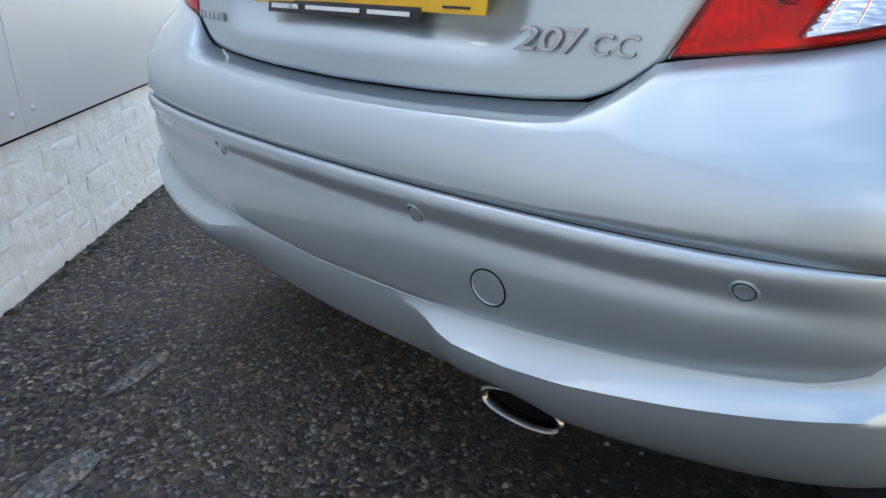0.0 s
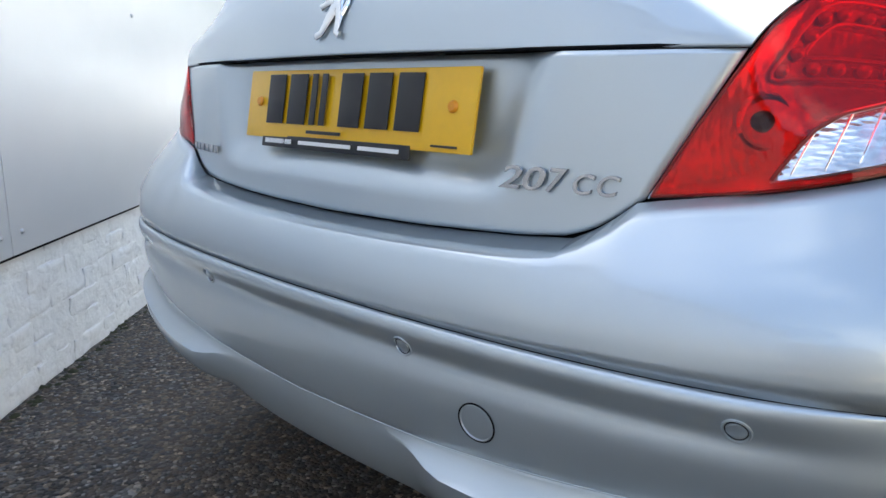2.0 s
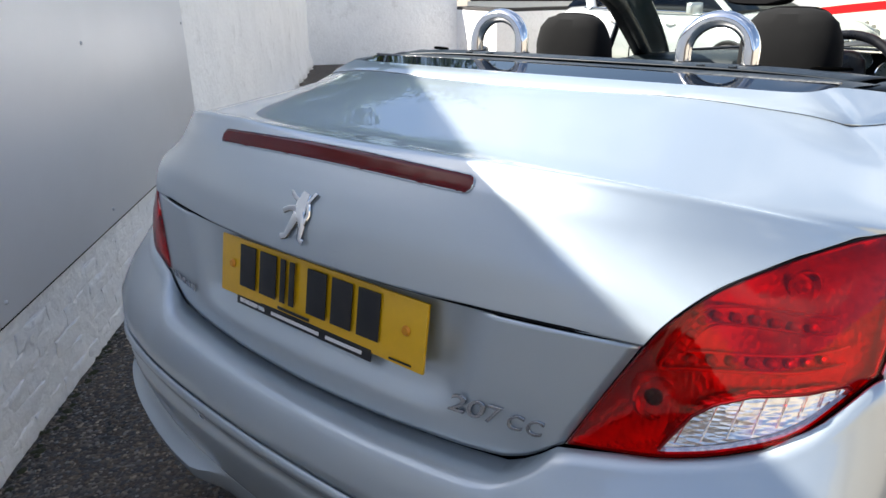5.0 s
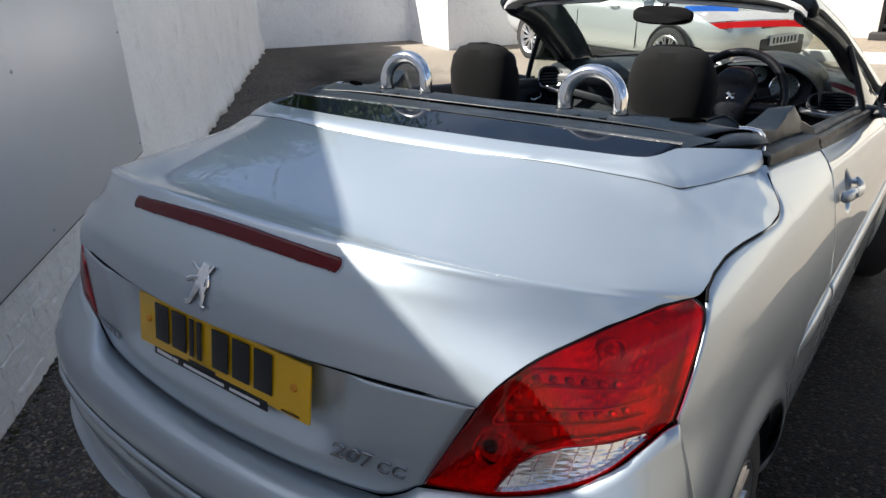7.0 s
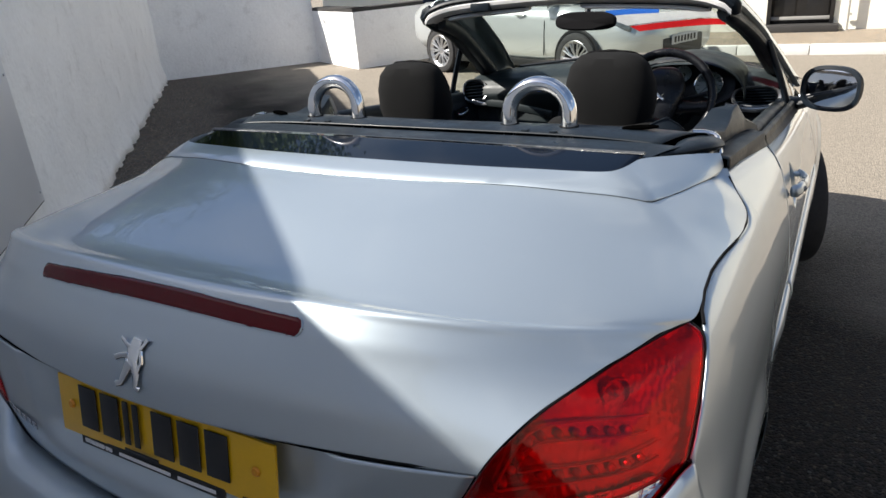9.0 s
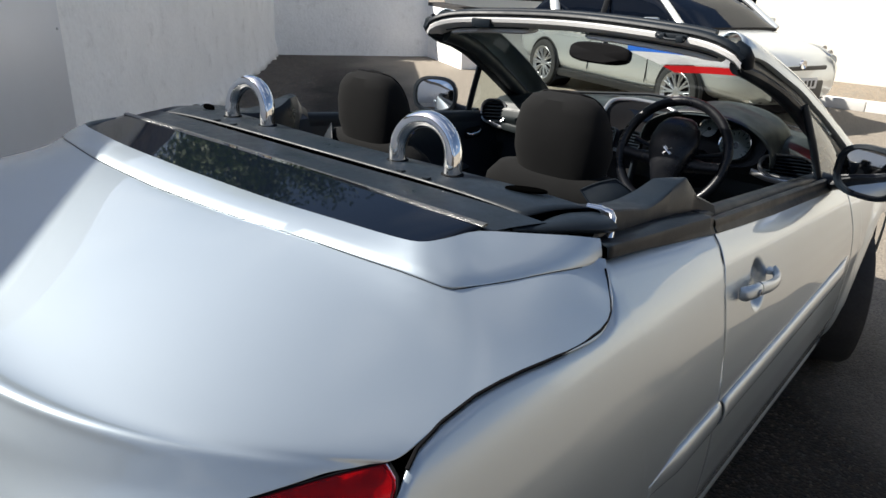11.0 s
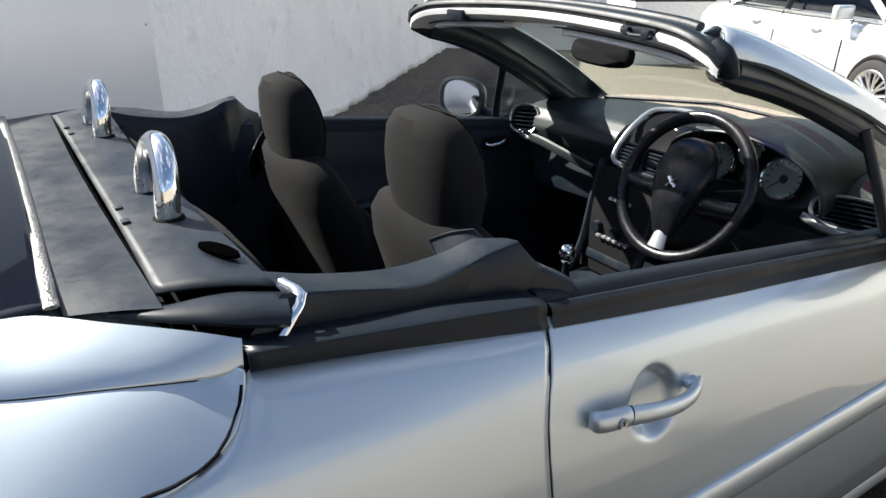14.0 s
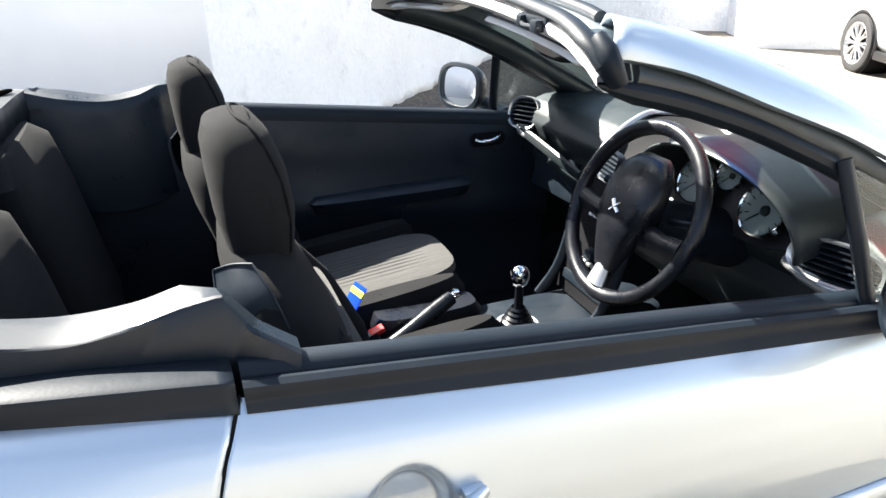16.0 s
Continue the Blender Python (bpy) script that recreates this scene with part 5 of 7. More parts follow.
car_part("front_bulkhead", box((1.4, 0.05, 0.70), (0, 3.02, 0.62), 0.01), CARPET)
car_part("engine_bay_floor", box((0.9, 0.85, 0.1), (0, 3.55, 0.42), 0.02), GAP)
for s in (1, -1):
    car_part("inner_sill", box((0.10, 1.9, 0.30), (s * 0.71, 2.1, 0.33), 0.02), PLASTIC)
    car_part("footwell_side", box((0.02, 0.50, 0.72), (s * 0.675, 3.00, 0.58), 0.008), CONSOLE)
car_part("bulkhead", box((1.36, 0.02, 0.80), (0, 3.18, 0.55), 0.008), CONSOLE)


def front_seat(cx, dy=0.0, dz=0.0):
    seat = car_part("front_seat", loft([(cx, 0, 0.40, 0.245, 0.24, 4), (cx, 0, 0.47, 0.262, 0.262, 4), (cx, 0, 0.53, 0.262, 0.262, 3.6), (cx, 0, 0.565, 0.235, 0.235, 3.2), (cx, 0, 0.572, 0.15, 0.16, 3)], 40, Matrix.Translation((0, 2.06, 0.055)) @ Matrix.Rotation(radians(6), 4, "X")), FABRIC, None, "black cloth front seat")
    tilt = Matrix.Translation((cx, 1.835 + dy, 0.495 + dz)) @ Matrix.Rotation(radians(17), 4, "X")
    back = loft([(0, 0, -0.02, 0.20, 0.06, 3), (0, 0.0, 0.06, 0.245, 0.085, 3.2), (0, 0.0, 0.25, 0.255, 0.08, 3.2), (0, -0.004, 0.42, 0.252, 0.074, 3), (0, -0.01, 0.50, 0.246, 0.070, 2.8), (0, -0.014, 0.565, 0.222, 0.060, 2.6), (0, -0.016, 0.605, 0.178, 0.042, 2.4), (0, -0.016, 0.618, 0.11, 0.018, 2.2)], 40, tilt)
    car_part("seat_back", back, FABRIC, seat)
    for s in (1, -1):
        bol = loft([(s * 0.205, 0.06, 0.04, 0.05, 0.05, 2.4), (s * 0.215, 0.065, 0.2, 0.05, 0.055, 2.4), (s * 0.205, 0.05, 0.36, 0.045, 0.045, 2.4), (s * 0.18, 0.03, 0.46, 0.03, 0.03, 2.2)], 20, tilt)
        car_part("back_bolster", bol, FABRIC, seat)
        cb = loft([(cx + s * 0.215, 0, 0.50, 0.05, 0.235, 2.6), (cx + s * 0.215, 0, 0.565, 0.052, 0.235, 2.4), (cx + s * 0.21, 0, 0.60, 0.03, 0.21, 2.2)], 24, Matrix.Translation((0, 2.06, 0.055)) @ Matrix.Rotation(radians(6), 4, "X"))
        car_part("cushion_bolster", cb, FABRIC, seat)
    ctr = loft([(cx, 0.03, 0.556, 0.155, 0.24, 4), (cx, 0.03, 0.577, 0.152, 0.235, 4), (cx, 0.03, 0.583, 0.125, 0.20, 3.5)], 32, Matrix.Translation((0, 2.06, 0.055)) @ Matrix.Rotation(radians(6), 4, "X"))
    centre = car_part("seat_centre", ctr, FABRIC2, seat, "grey ribbed cloth centre of the cushion")
    lean = Matrix.Translation((0, 2.06, 0.055)) @ Matrix.Rotation(radians(6), 4, "X")
    for k in range(13):
        rx = -0.12 + 0.02 * k
        ends = 0.19 if abs(rx) < 0.09 else 0.165
        car_part("cloth_rib", tube([lean @ Vector((cx + rx, 0.02 + q * (ends + 0.02), 0.5835 - 0.004 * (abs(rx) / 0.12) ** 3 - 0.006 * abs(q) ** 6)) for q in (-1, -0.8, -0.4, 0, 0.4, 0.8, 1)], (0.0055, 0.0022), 6, flat=(1, 0, 0)), FABRIC2, centre)
    bc = loft([(0, 0.072, 0.05, 0.14, 0.02, 3), (0, 0.075, 0.25, 0.15, 0.02, 3), (0, 0.062, 0.42, 0.14, 0.018, 3)], 24, tilt)
    car_part("back_centre", bc, FABRIC2, seat)
    head_m = Matrix.Translation((cx, 1.668 + dy, 1.033 + dz)) @ Matrix.Rotation(radians(6), 4, "X")
    head = loft([(0, 0, 0.005, 0.085, 0.035, 2.6), (0, 0, 0.02, 0.118, 0.052, 2.8), (0, 0.004, 0.09, 0.134, 0.062, 2.8), (0, 0.004, 0.15, 0.130, 0.060, 2.8), (0, 0, 0.20, 0.113, 0.052, 2.6), (0, -0.003, 0.228, 0.085, 0.038, 2.4), (0, -0.004, 0.238, 0.045, 0.018, 2.2)], 40, head_m)
    car_part("headrest", head, FABRIC, seat, "black cloth headrest")
    pipe = tube([head_m @ Vector((0.128 * math.cos(a), 0.026 * 0 + 0.024, 0.115 + 0.122 * math.sin(a))) for a in np.linspace(-0.1, math.pi + 0.1, 28)], 0.003, 6)
    car_part("piping", pipe, FABRIC, seat)
    seam_path = []
    for cy, z, a, b, n in ((0, 0.03, 0.121, 0.054, 2.8), (0.004, 0.09, 0.134, 0.062, 2.8), (0.004, 0.15, 0.130, 0.060, 2.8), (0, 0.20, 0.113, 0.052, 2.6), (-0.003, 0.228, 0.085, 0.038, 2.4), (-0.004, 0.2385, 0.045, 0.018, 2.2)):
        seam_path.append((0.86 * a, cy + b * (1 - 0.86 ** n) ** (1 / n), z))
    seam_path = seam_path + [(-x, y, z) for x, y, z in seam_path[::-1]]
    car_part("headrest_seam", tube([head_m @ p for p in spline(seam_path, 60)], 0.0024, 6), GAP, seat, "dark seam round the headrest")
    o = 1 if cx > 0 else -1
    k0 = Vector((cx, dy, dz))

    def shoulder(x, y, z):
        return Vector((o * (x - 0.325), y, z)) + k0

    a0, b0, c0, d0 = shoulder(0.432, 1.584, 1.056), shoulder(0.496, 1.636, 1.086), shoulder(0.560, 1.676, 0.985), shoulder(0.505, 1.592, 0.945)
    plate = coons(spline([d0, d0.lerp(c0, 0.5) + Vector((o * 0.008, 0, 0)), c0], 10), spline([a0, a0.lerp(b0, 0.5) + Vector((0, 0, 0.004)), b0], 10), spline([d0, d0.lerp(a0, 0.5) + Vector((o * 0.010, -0.006, 0.008)), a0], 10), spline([c0, c0.lerp(b0, 0.5) + Vector((o * 0.012, 0.0, 0.014)), b0], 10), 0.006, (o * 0.6, -0.5, 0.6))
    guide = car_part("belt_guide", grid(plate), PLASTIC, seat, "black plastic belt guide on the shoulder")
    car_part("guide_edge", tube([p + Vector((0, 0, 0.002)) for p in [r[0] for r in plate] + plate[-1][1:] + [r[-1] for r in plate[::-1]][1:]], 0.002, 6), PLASTIC, guide)
    return seat


front_seat(0.325)
front_seat(-0.335, -0.03, -0.022)
rear_bench = car_part("rear_seat", loft([(0, 0, 0.44, 0.56, 0.20, 4), (0, 0, 0.52, 0.58, 0.21, 4), (0, 0, 0.555, 0.54, 0.17, 3)], 40, Matrix.Translation((0, 1.47, 0))), FABRIC, None, "black cloth rear bench")
for cx in (0.30, -0.30):
    b = loft([(cx, 0, 0.0, 0.24, 0.05, 3.4), (cx, 0, 0.1, 0.265, 0.065, 3.4), (cx, 0, 0.42, 0.262, 0.06, 3.2), (cx, 0, 0.53, 0.245, 0.05, 3), (cx, 0, 0.575, 0.17, 0.02, 2.5)], 32, Matrix.Translation((0, 1.32, 0.54)) @ Matrix.Rotation(radians(9), 4, "X"))
    car_part("rear_seat_back", b, FABRIC, rear_bench)

# dashboard
DASH_TOP = [(2.95, 1.0), (2.85, 1.005), (2.78, 1.0), (2.735, 0.985), (2.71, 0.955), (2.70, 0.92), (2.715, 0.88), (2.74, 0.85), (2.73, 0.80), (2.76, 0.70), (2.84, 0.62), (2.95, 0.58)]


def dash_point(u, v):
    k = v * (len(DASH_TOP) - 1)
    y = float(np.interp(k, range(len(DASH_TOP)), [p[0] for p in DASH_TOP]))
    z = float(np.interp(k, range(len(DASH_TOP)), [p[1] for p in DASH_TOP]))
    x = (2 * u - 1) * 0.69
    mid = 1 - abs(2 * u - 1) ** 2.2
    z += 0.030 * mid * (1 - smooth(4, 8, k)) + (0.004 * mid if k < 2 else 0)
    y += 0.075 * smooth(0.20, 0.15, abs(x - 0.03)) * smooth(1.6, 2.6, k) * (1 - smooth(6.5, 8, k))
    y += 0.10 * mid * (1 - smooth(0, 2.5, k)) - 0.03 * mid * smooth(2, 5, k)
    return (x, y, z)


dash = car_part("dashboard", sweep_grid(dash_point, 49, 45, flip=True), DASH, None, "dark grey grained dashboard")
hood = sweep_grid(lambda u, v: (0.345 + (0.235 - 0.02 * v) * math.cos(math.pi * (1 - u)), 2.60 + 0.27 * v - 0.045 * math.sin(math.pi * u) * (1 - v), 0.945 + (0.158 - 0.03 * v) * math.sin(math.pi * u) ** 0.75 + 0.03 * v), 33, 12, flip=True)
car_part("gauge_hood", hood, DASH, dash, thick=0.006)
back = loft([(0.335, 0, 0, 0.20, 0.085, 3), (0.335, 0, 0.01, 0.20, 0.085, 3)], 32, Matrix.Translation((0, 2.70, 0.985)) @ Matrix.Rotation(radians(68), 4, "X"))
car_part("gauge_panel", back, BLACKINK, dash)
DIAL = mat("pale_dial_face", (0.36, 0.37, 0.39), 0.4, vary=0.05)
for x, z, r in ((0.238, 0.992, 0.050), (0.335, 1.035, 0.032), (0.437, 0.992, 0.053)):
    m = Matrix.Translation((x, 2.665, z)) @ Matrix.Rotation(radians(68), 4, "X")
    d = lathe([(0.0, 0.001), (0.0, r), ], "z", 40)
    bmesh.ops.transform(d, matrix=m, verts=d.verts)
    dial = car_part("dial", d, DIAL, dash, "pale instrument dial")
    d = lathe([(-0.002, r * 0.98), (0.012, r * 1.0), (0.014, r * 1.07), (0.0, r * 1.12)], "z", 40)
    bmesh.ops.transform(d, matrix=m, verts=d.verts)
    car_part("dial_ring", d, CHROME, dash, "chrome dial ring")
    bmk = None
    for k in range(13):
        a = math.radians(225 - 270 * k / 12)
        tick = box((r * 0.20, r * 0.05, 0.001), (0, 0, 0.0015))
        bmesh.ops.transform(tick, matrix=m @ Matrix.Rotation(a, 4, "Z") @ Matrix.Translation((r * 0.82, 0, 0)), verts=tick.verts)
        bmk = join(bmk, tick)
    hub = lathe([(0.003, 0.001), (0.004, r * 0.2), (0.0, r * 0.22)], "z", 20)
    bmesh.ops.transform(hub, matrix=m, verts=hub.verts)
    bmk = join(bmk, hub)
    nd = box((r * 0.8, r * 0.05, 0.001), (0, 0, 0.003))
    bmesh.ops.transform(nd, matrix=m @ Matrix.Rotation(radians(225), 4, "Z") @ Matrix.Translation((r * 0.4, 0, 0)), verts=nd.verts)
    car_part("dial_marks", join(bmk, nd), BLACKINK, dash)
    gl = lathe([(0.010, 0.001), (0.010, r)], "z", 32)
    bmesh.ops.transform(gl, matrix=m, verts=gl.verts)
    gl_ob = car_part("dial_glass", gl, GLASS, dash)
    gl_ob.visible_shadow = False


def vent(at, w, h, turn, slats=6, rim=SATIN, oval=2.6):
    m = Matrix.Translation(at) @ Matrix.Rotation(radians(turn), 4, "Z") @ Matrix.Rotation(radians(72), 4, "X")
    rimb = loft([(0, 0, -0.02, w * 0.96, h * 0.96, oval), (0, 0, 0.008, w * 1.05, h * 1.07, oval), (0, 0, 0.012, w * 1.16, h * 1.2, oval), (0, 0, -0.01, w * 1.2, h * 1.26, oval)], 36, m, cap=False)
    v = car_part("air_vent", rimb, rim, dash, "air vent with a silver surround")
    bk = loft([(0, 0, -0.022, w, h, oval), (0, 0, -0.02, w, h, oval)], 36, m)
    car_part("vent_back", bk, GAP, v)
    for k in range(slats):
        yy = (k + 0.5) / slats * 2 - 1
        ww = w * (1 - abs(yy) ** oval) ** (1 / oval)
        sl = box((2 * ww, h * 0.10, 0.022), (0, yy * h, -0.004), 0.001, rot=(25, 0, 0))
        bmesh.ops.transform(sl, matrix=m, verts=sl.verts)
        car_part("vent_slat", sl, PLASTIC, v)


vent((-0.652, 2.685, 0.950), 0.050, 0.046, 30, 6)
vent((0.618, 2.668, 0.950), 0.078, 0.034, 14, 6)
wing_trim = tube([(0.505, 2.665, 0.912), (0.56, 2.655, 0.902), (0.62, 2.655, 0.899), (0.685, 2.672, 0.905)], (0.012, 0.006), 8, flat=(0, 0, 1))
car_part("dash_trim", wing_trim, SATIN, dash, "satin silver trim below the vent")
wing_trim = tube([(-0.672, 2.668, 0.908), (-0.63, 2.652, 0.898), (-0.585, 2.648, 0.893), (-0.55, 2.655, 0.892)], [(0.008, 0.004), (0.011, 0.004), (0.009, 0.004), (0.003, 0.002)], 8, flat=(0, 0, 1))
car_part("dash_trim", wing_trim, SATIN, dash)
# centre display and vents within one silver hoop
arch_pts = spline([(-0.070, 2.615, 0.912), (-0.100, 2.602, 0.932), (-0.106, 2.63, 0.975), (-0.107, 2.69, 1.028), (-0.118, 2.775, 1.060), (-0.09, 2.82, 1.066), (-0.04, 2.85, 1.066), (0.05, 2.875, 1.056), (0.12, 2.86, 1.040)], 40)
car_part("display_hood", grid([[p + Vector(o) for p in arch_pts[14:]] for o in ((0, 0.002, 0.005), (0, 0.04, 0.007), (0, 0.10, 0.0), (0, 0.18, -0.03))]), DASH, dash)
car_part("centre_hoop", tube(arch_pts, (0.0085, 0.005), 10), SATIN, dash, "satin silver hoop round the centre display")
low_pts = spline([(-0.070, 2.615, 0.912), (-0.03, 2.622, 0.905), (0.06, 2.63, 0.90)], 12)
car_part("centre_hoop", tube(low_pts, (0.0085, 0.005), 10), SATIN, dash)
face = coons(spline([(-0.095, 2.632, 0.915), (0.0, 2.64, 0.90), (0.10, 2.645, 0.90)], 12), spline([(-0.115, 2.80, 1.055), (0.0, 2.86, 1.058), (0.12, 2.86, 1.04)], 12), spline([(-0.095, 2.632, 0.915), (-0.104, 2.70, 1.02), (-0.115, 2.80, 1.055)], 8), spline([(0.10, 2.645, 0.90), (0.12, 2.86, 1.04)], 8))
panel_c = car_part("centre_panel", grid(face), CONSOLE, dash)
car_part("display_screen", box((0.13, 0.006, 0.045), (0.0, 2.775, 1.018), 0.003, rot=(-38, 0, 0)), GLASSDARK, panel_c, "dark display screen")
vent((-0.048, 2.622, 0.948), 0.040, 0.034, -8, 6, PLASTIC, 4)
vent((0.050, 2.630, 0.945), 0.045, 0.034, -4, 6, PLASTIC, 4)
glove = box((0.36, 0.02, 0.17), (-0.43, 2.735, 0.795), 0.012, rot=(-14, 0, 4))
glove_ob = car_part("glove_box", glove, PLASTIC, dash)
car_part("glove_latch", box((0.06, 0.012, 0.018), (-0.36, 2.717, 0.85), 0.004), PLASTIC, glove_ob)
shelf = tube([(-0.62, 2.66, 0.90), (-0.50, 2.65, 0.895), (-0.36, 2.655, 0.872), (-0.25, 2.665, 0.85)], (0.018, 0.01), 8, flat=(0, 0, 1))
car_part("glove_shelf", shelf, DASH, dash)

# steering wheel
SW = Matrix.Translation((0.303, 2.435, 0.976)) @ Matrix.Rotation(radians(-114), 4, "X")
rim_pts = [SW @ Vector((0.186 * math.cos(a), 0.186 * math.sin(a), 0)) for a in np.linspace(0, math.tau, 64, endpoint=False)]
steer = car_part("steering_wheel", tube(rim_pts, (0.0155, 0.017), 14, closed=True), LEATHER, None, "black leather steering wheel with silver spokes")
pad = loft([(0, -0.006, -0.128, 0.030, 0.010, 2.4), (0, 0.0, -0.118, 0.050, 0.018, 2.5), (0, 0.006, -0.09, 0.074, 0.028, 2.6), (0, 0.010, -0.045, 0.084, 0.034, 2.7), (0, 0.012, 0.0, 0.078, 0.036, 2.7), (0, 0.010, 0.05, 0.060, 0.032, 2.7), (0, 0.006, 0.10, 0.042, 0.022, 2.6), (0, 0.002, 0.132, 0.032, 0.012, 2.4)], 36, SW @ Matrix.Rotation(radians(-90), 4, "X"))
car_part("airbag_pad", pad, LEATHER, steer)
for a, rr in ((0.12, 1), (math.pi - 0.12, 1)):
    sp = tube([SW @ Vector((0.05 * math.cos(a), 0.05 * math.sin(a) + 0.02, 0.0)), SW @ Vector((0.12 * math.cos(a), 0.12 * math.sin(a) + 0.012, 0)), SW @ Vector((0.172 * math.cos(a), 0.172 * math.sin(a), 0))], [(0.03, 0.012), (0.02, 0.010), (0.022, 0.012)], 10, flat=SW.to_3x3() @ Vector((0, 1, 0)))
    car_part("spoke", sp, LEATHER, steer)
sp = tube([SW @ Vector((0, y, -0.005)) for y in (0.085, 0.13, 0.172)], [(0.024, 0.012), (0.020, 0.012), (0.026, 0.015)], 12, flat=SW.to_3x3() @ Vector((1, 0, 0)))
car_part("spoke", sp, SATIN, steer, "satin silver lower spoke")
col = tube([(0.303, 2.47, 0.955), (0.303, 2.60, 0.905), (0.303, 2.75, 0.86)], [(0.05, 0.05), (0.065, 0.06), (0.08, 0.07)], 16)
car_part("steering_column", col, PLASTIC, steer)
for s in (1, -1):
    car_part("stalk", tube([(0.303 + s * 0.05, 2.50, 0.96), (0.303 + s * 0.13, 2.485, 0.985), (0.303 + s * 0.16, 2.48, 0.995)], [0.008, 0.008, 0.011], 10), PLASTIC, steer)
car_part("wheel_emblem", join(tube([SW @ Vector((-0.014, -0.012, -0.048)), SW @ Vector((0.0, 0.0, -0.050)), SW @ Vector((0.014, 0.010, -0.048))], (0.005, 0.002), 6), tube([SW @ Vector((-0.012, 0.012, -0.048)), SW @ Vector((0.0, 0.0, -0.050)), SW @ Vector((0.013, -0.012, -0.048))], (0.004, 0.002), 6)), CHROME, steer, "small chrome emblem")

# centre console
cons = loft([(-0.05, 2.20, 0.30, 0.14, 0.62, 6), (-0.05, 2.20, 0.46, 0.13, 0.62, 6), (-0.05, 2.22, 0.53, 0.12, 0.58, 5), (-0.05, 2.24, 0.54, 0.10, 0.54, 5)], 44)
console = car_part("centre_console", cons, PLASTIC, None, "black plastic centre console")
stack = coons([Vector((-0.17 + 0.24 * k / 9, 2.56, 0.55)) for k in range(10)], [Vector((-0.19 + 0.26 * k / 9, 2.655, 0.885)) for k in range(10)], spline([(-0.17, 2.56, 0.55), (-0.185, 2.60, 0.72), (-0.19, 2.655, 0.885)], 8), spline([(0.07, 2.56, 0.55), (0.07, 2.60, 0.72), (0.07, 2.655, 0.885)], 8))
car_part("console_face", grid(stack), CONSOLE, console)
for x0, x1 in ((-0.175, -0.195), (0.078, 0.072)):
    car_part("stack_rail", tube(spline([(x0, 2.50, 0.53), (x0, 2.565, 0.62), (x1, 2.625, 0.78), (x1, 2.66, 0.90)], 14), (0.014, 0.012), 8), PLASTIC, console)
for row, z in enumerate((0.60, 0.635, 0.67)):
    y = 2.575 + 0.033 * row
    car_part("switch_panel", box((0.20, 0.02, 0.028), (-0.05, y, z), 0.003, rot=(-16, 0, 0)), PLASTIC, console)
for k in range(6):
    car_part("switch", box((0.016, 0.014, 0.009), (-0.11 + 0.024 * k, 2.578, 0.672), 0.002), SATIN, console)
for k in range(5):
    car_part("switch", box((0.013, 0.014, 0.010), (-0.11 + 0.02 * k, 2.622, 0.79), 0.002, rot=(-16, 0, 0)), WHITEINK, console)
for x in (-0.13, -0.05, 0.03):
    kn = lathe([(-0.012, 0.001), (-0.012, 0.017), (0.006, 0.02)], "y", 24, (x, 2.588, 0.695))
    car_part("knob", kn, PLASTIC, console)
tray_c = lathe([(0.538, 0.062), (0.550, 0.060), (0.553, 0.054), (0.550, 0.046)], "z", 32, (-0.01, 2.345, 0))
car_part("shift_ring", tray_c, SATIN, console, "satin silver ring round the gear lever")
gear = car_part("gear_lever", tube([(-0.01, 2.345, 0.55), (-0.01, 2.346, 0.60), (-0.01, 2.346, 0.685)], [0.035, 0.013, 0.010], 14), LEATHER, None, "gear lever with a black gaiter and chrome knob")
car_part("knob", lathe([(0.665, 0.012), (0.672, 0.020), (0.69, 0.0265), (0.708, 0.025), (0.720, 0.016), (0.724, 0.001)], "z", 28, (-0.01, 2.346, 0)), CHROME, gear, "chrome gear knob")
for k in range(4):
    car_part("gaiter_fold", lathe([(0.555 + 0.012 * k, 0.040 - 0.006 * k), (0.561 + 0.012 * k, 0.044 - 0.007 * k), (0.567 + 0.012 * k, 0.036 - 0.006 * k)], "z", 24, (-0.01, 2.345, 0)), LEATHER, gear)
brake = car_part("handbrake", tube([(0.055, 1.90, 0.575), (0.05, 2.0, 0.625), (0.03, 2.10, 0.672), (0.02, 2.14, 0.688)], [0.016, 0.018, 0.02, 0.018], 14), LEATHER, None, "black handbrake lever with a chrome button")
car_part("button", lathe([(0, 0.001), (0.0, 0.012), (-0.012, 0.013)], "y", 16, (0.017, 2.158, 0.695)), CHROME, brake)
arm = loft([(-0.06, 2.10, 0.54, 0.055, 0.15, 4), (-0.06, 2.10, 0.61, 0.058, 0.15, 4), (-0.06, 2.10, 0.632, 0.048, 0.135, 3.5)], 32)
car_part("arm_box", arm, LEATHER, console)
buckle = car_part("belt_buckle", box((0.03, 0.05, 0.07), (0.05, 1.922, 0.618), 0.006, rot=(20, 0, 0)), PLASTIC)
car_part("release_button", box((0.026, 0.036, 0.012), (0.05, 1.936, 0.655), 0.003, rot=(20, 0, 0)), mat("red_button_plastic", (0.55, 0.02, 0.015), 0.35), buckle, "red release button")
leaflet = box((0.055, 0.10, 0.004), (0, 0, 0), 0.001)
bmesh.ops.transform(leaflet, matrix=Matrix.Translation((-0.075, 1.91, 0.672)) @ Matrix.Rotation(radians(15), 4, "Z") @ Matrix.Rotation(radians(55), 4, "X"), verts=leaflet.verts)
lf = tagged(part("leaflet", leaflet, BLUE, None), "blue and yellow folded leaflet beside the seat", "leaflet")
YEL = mat("yellow_print", (0.7, 0.65, 0.03), 0.6, vary=0.05)
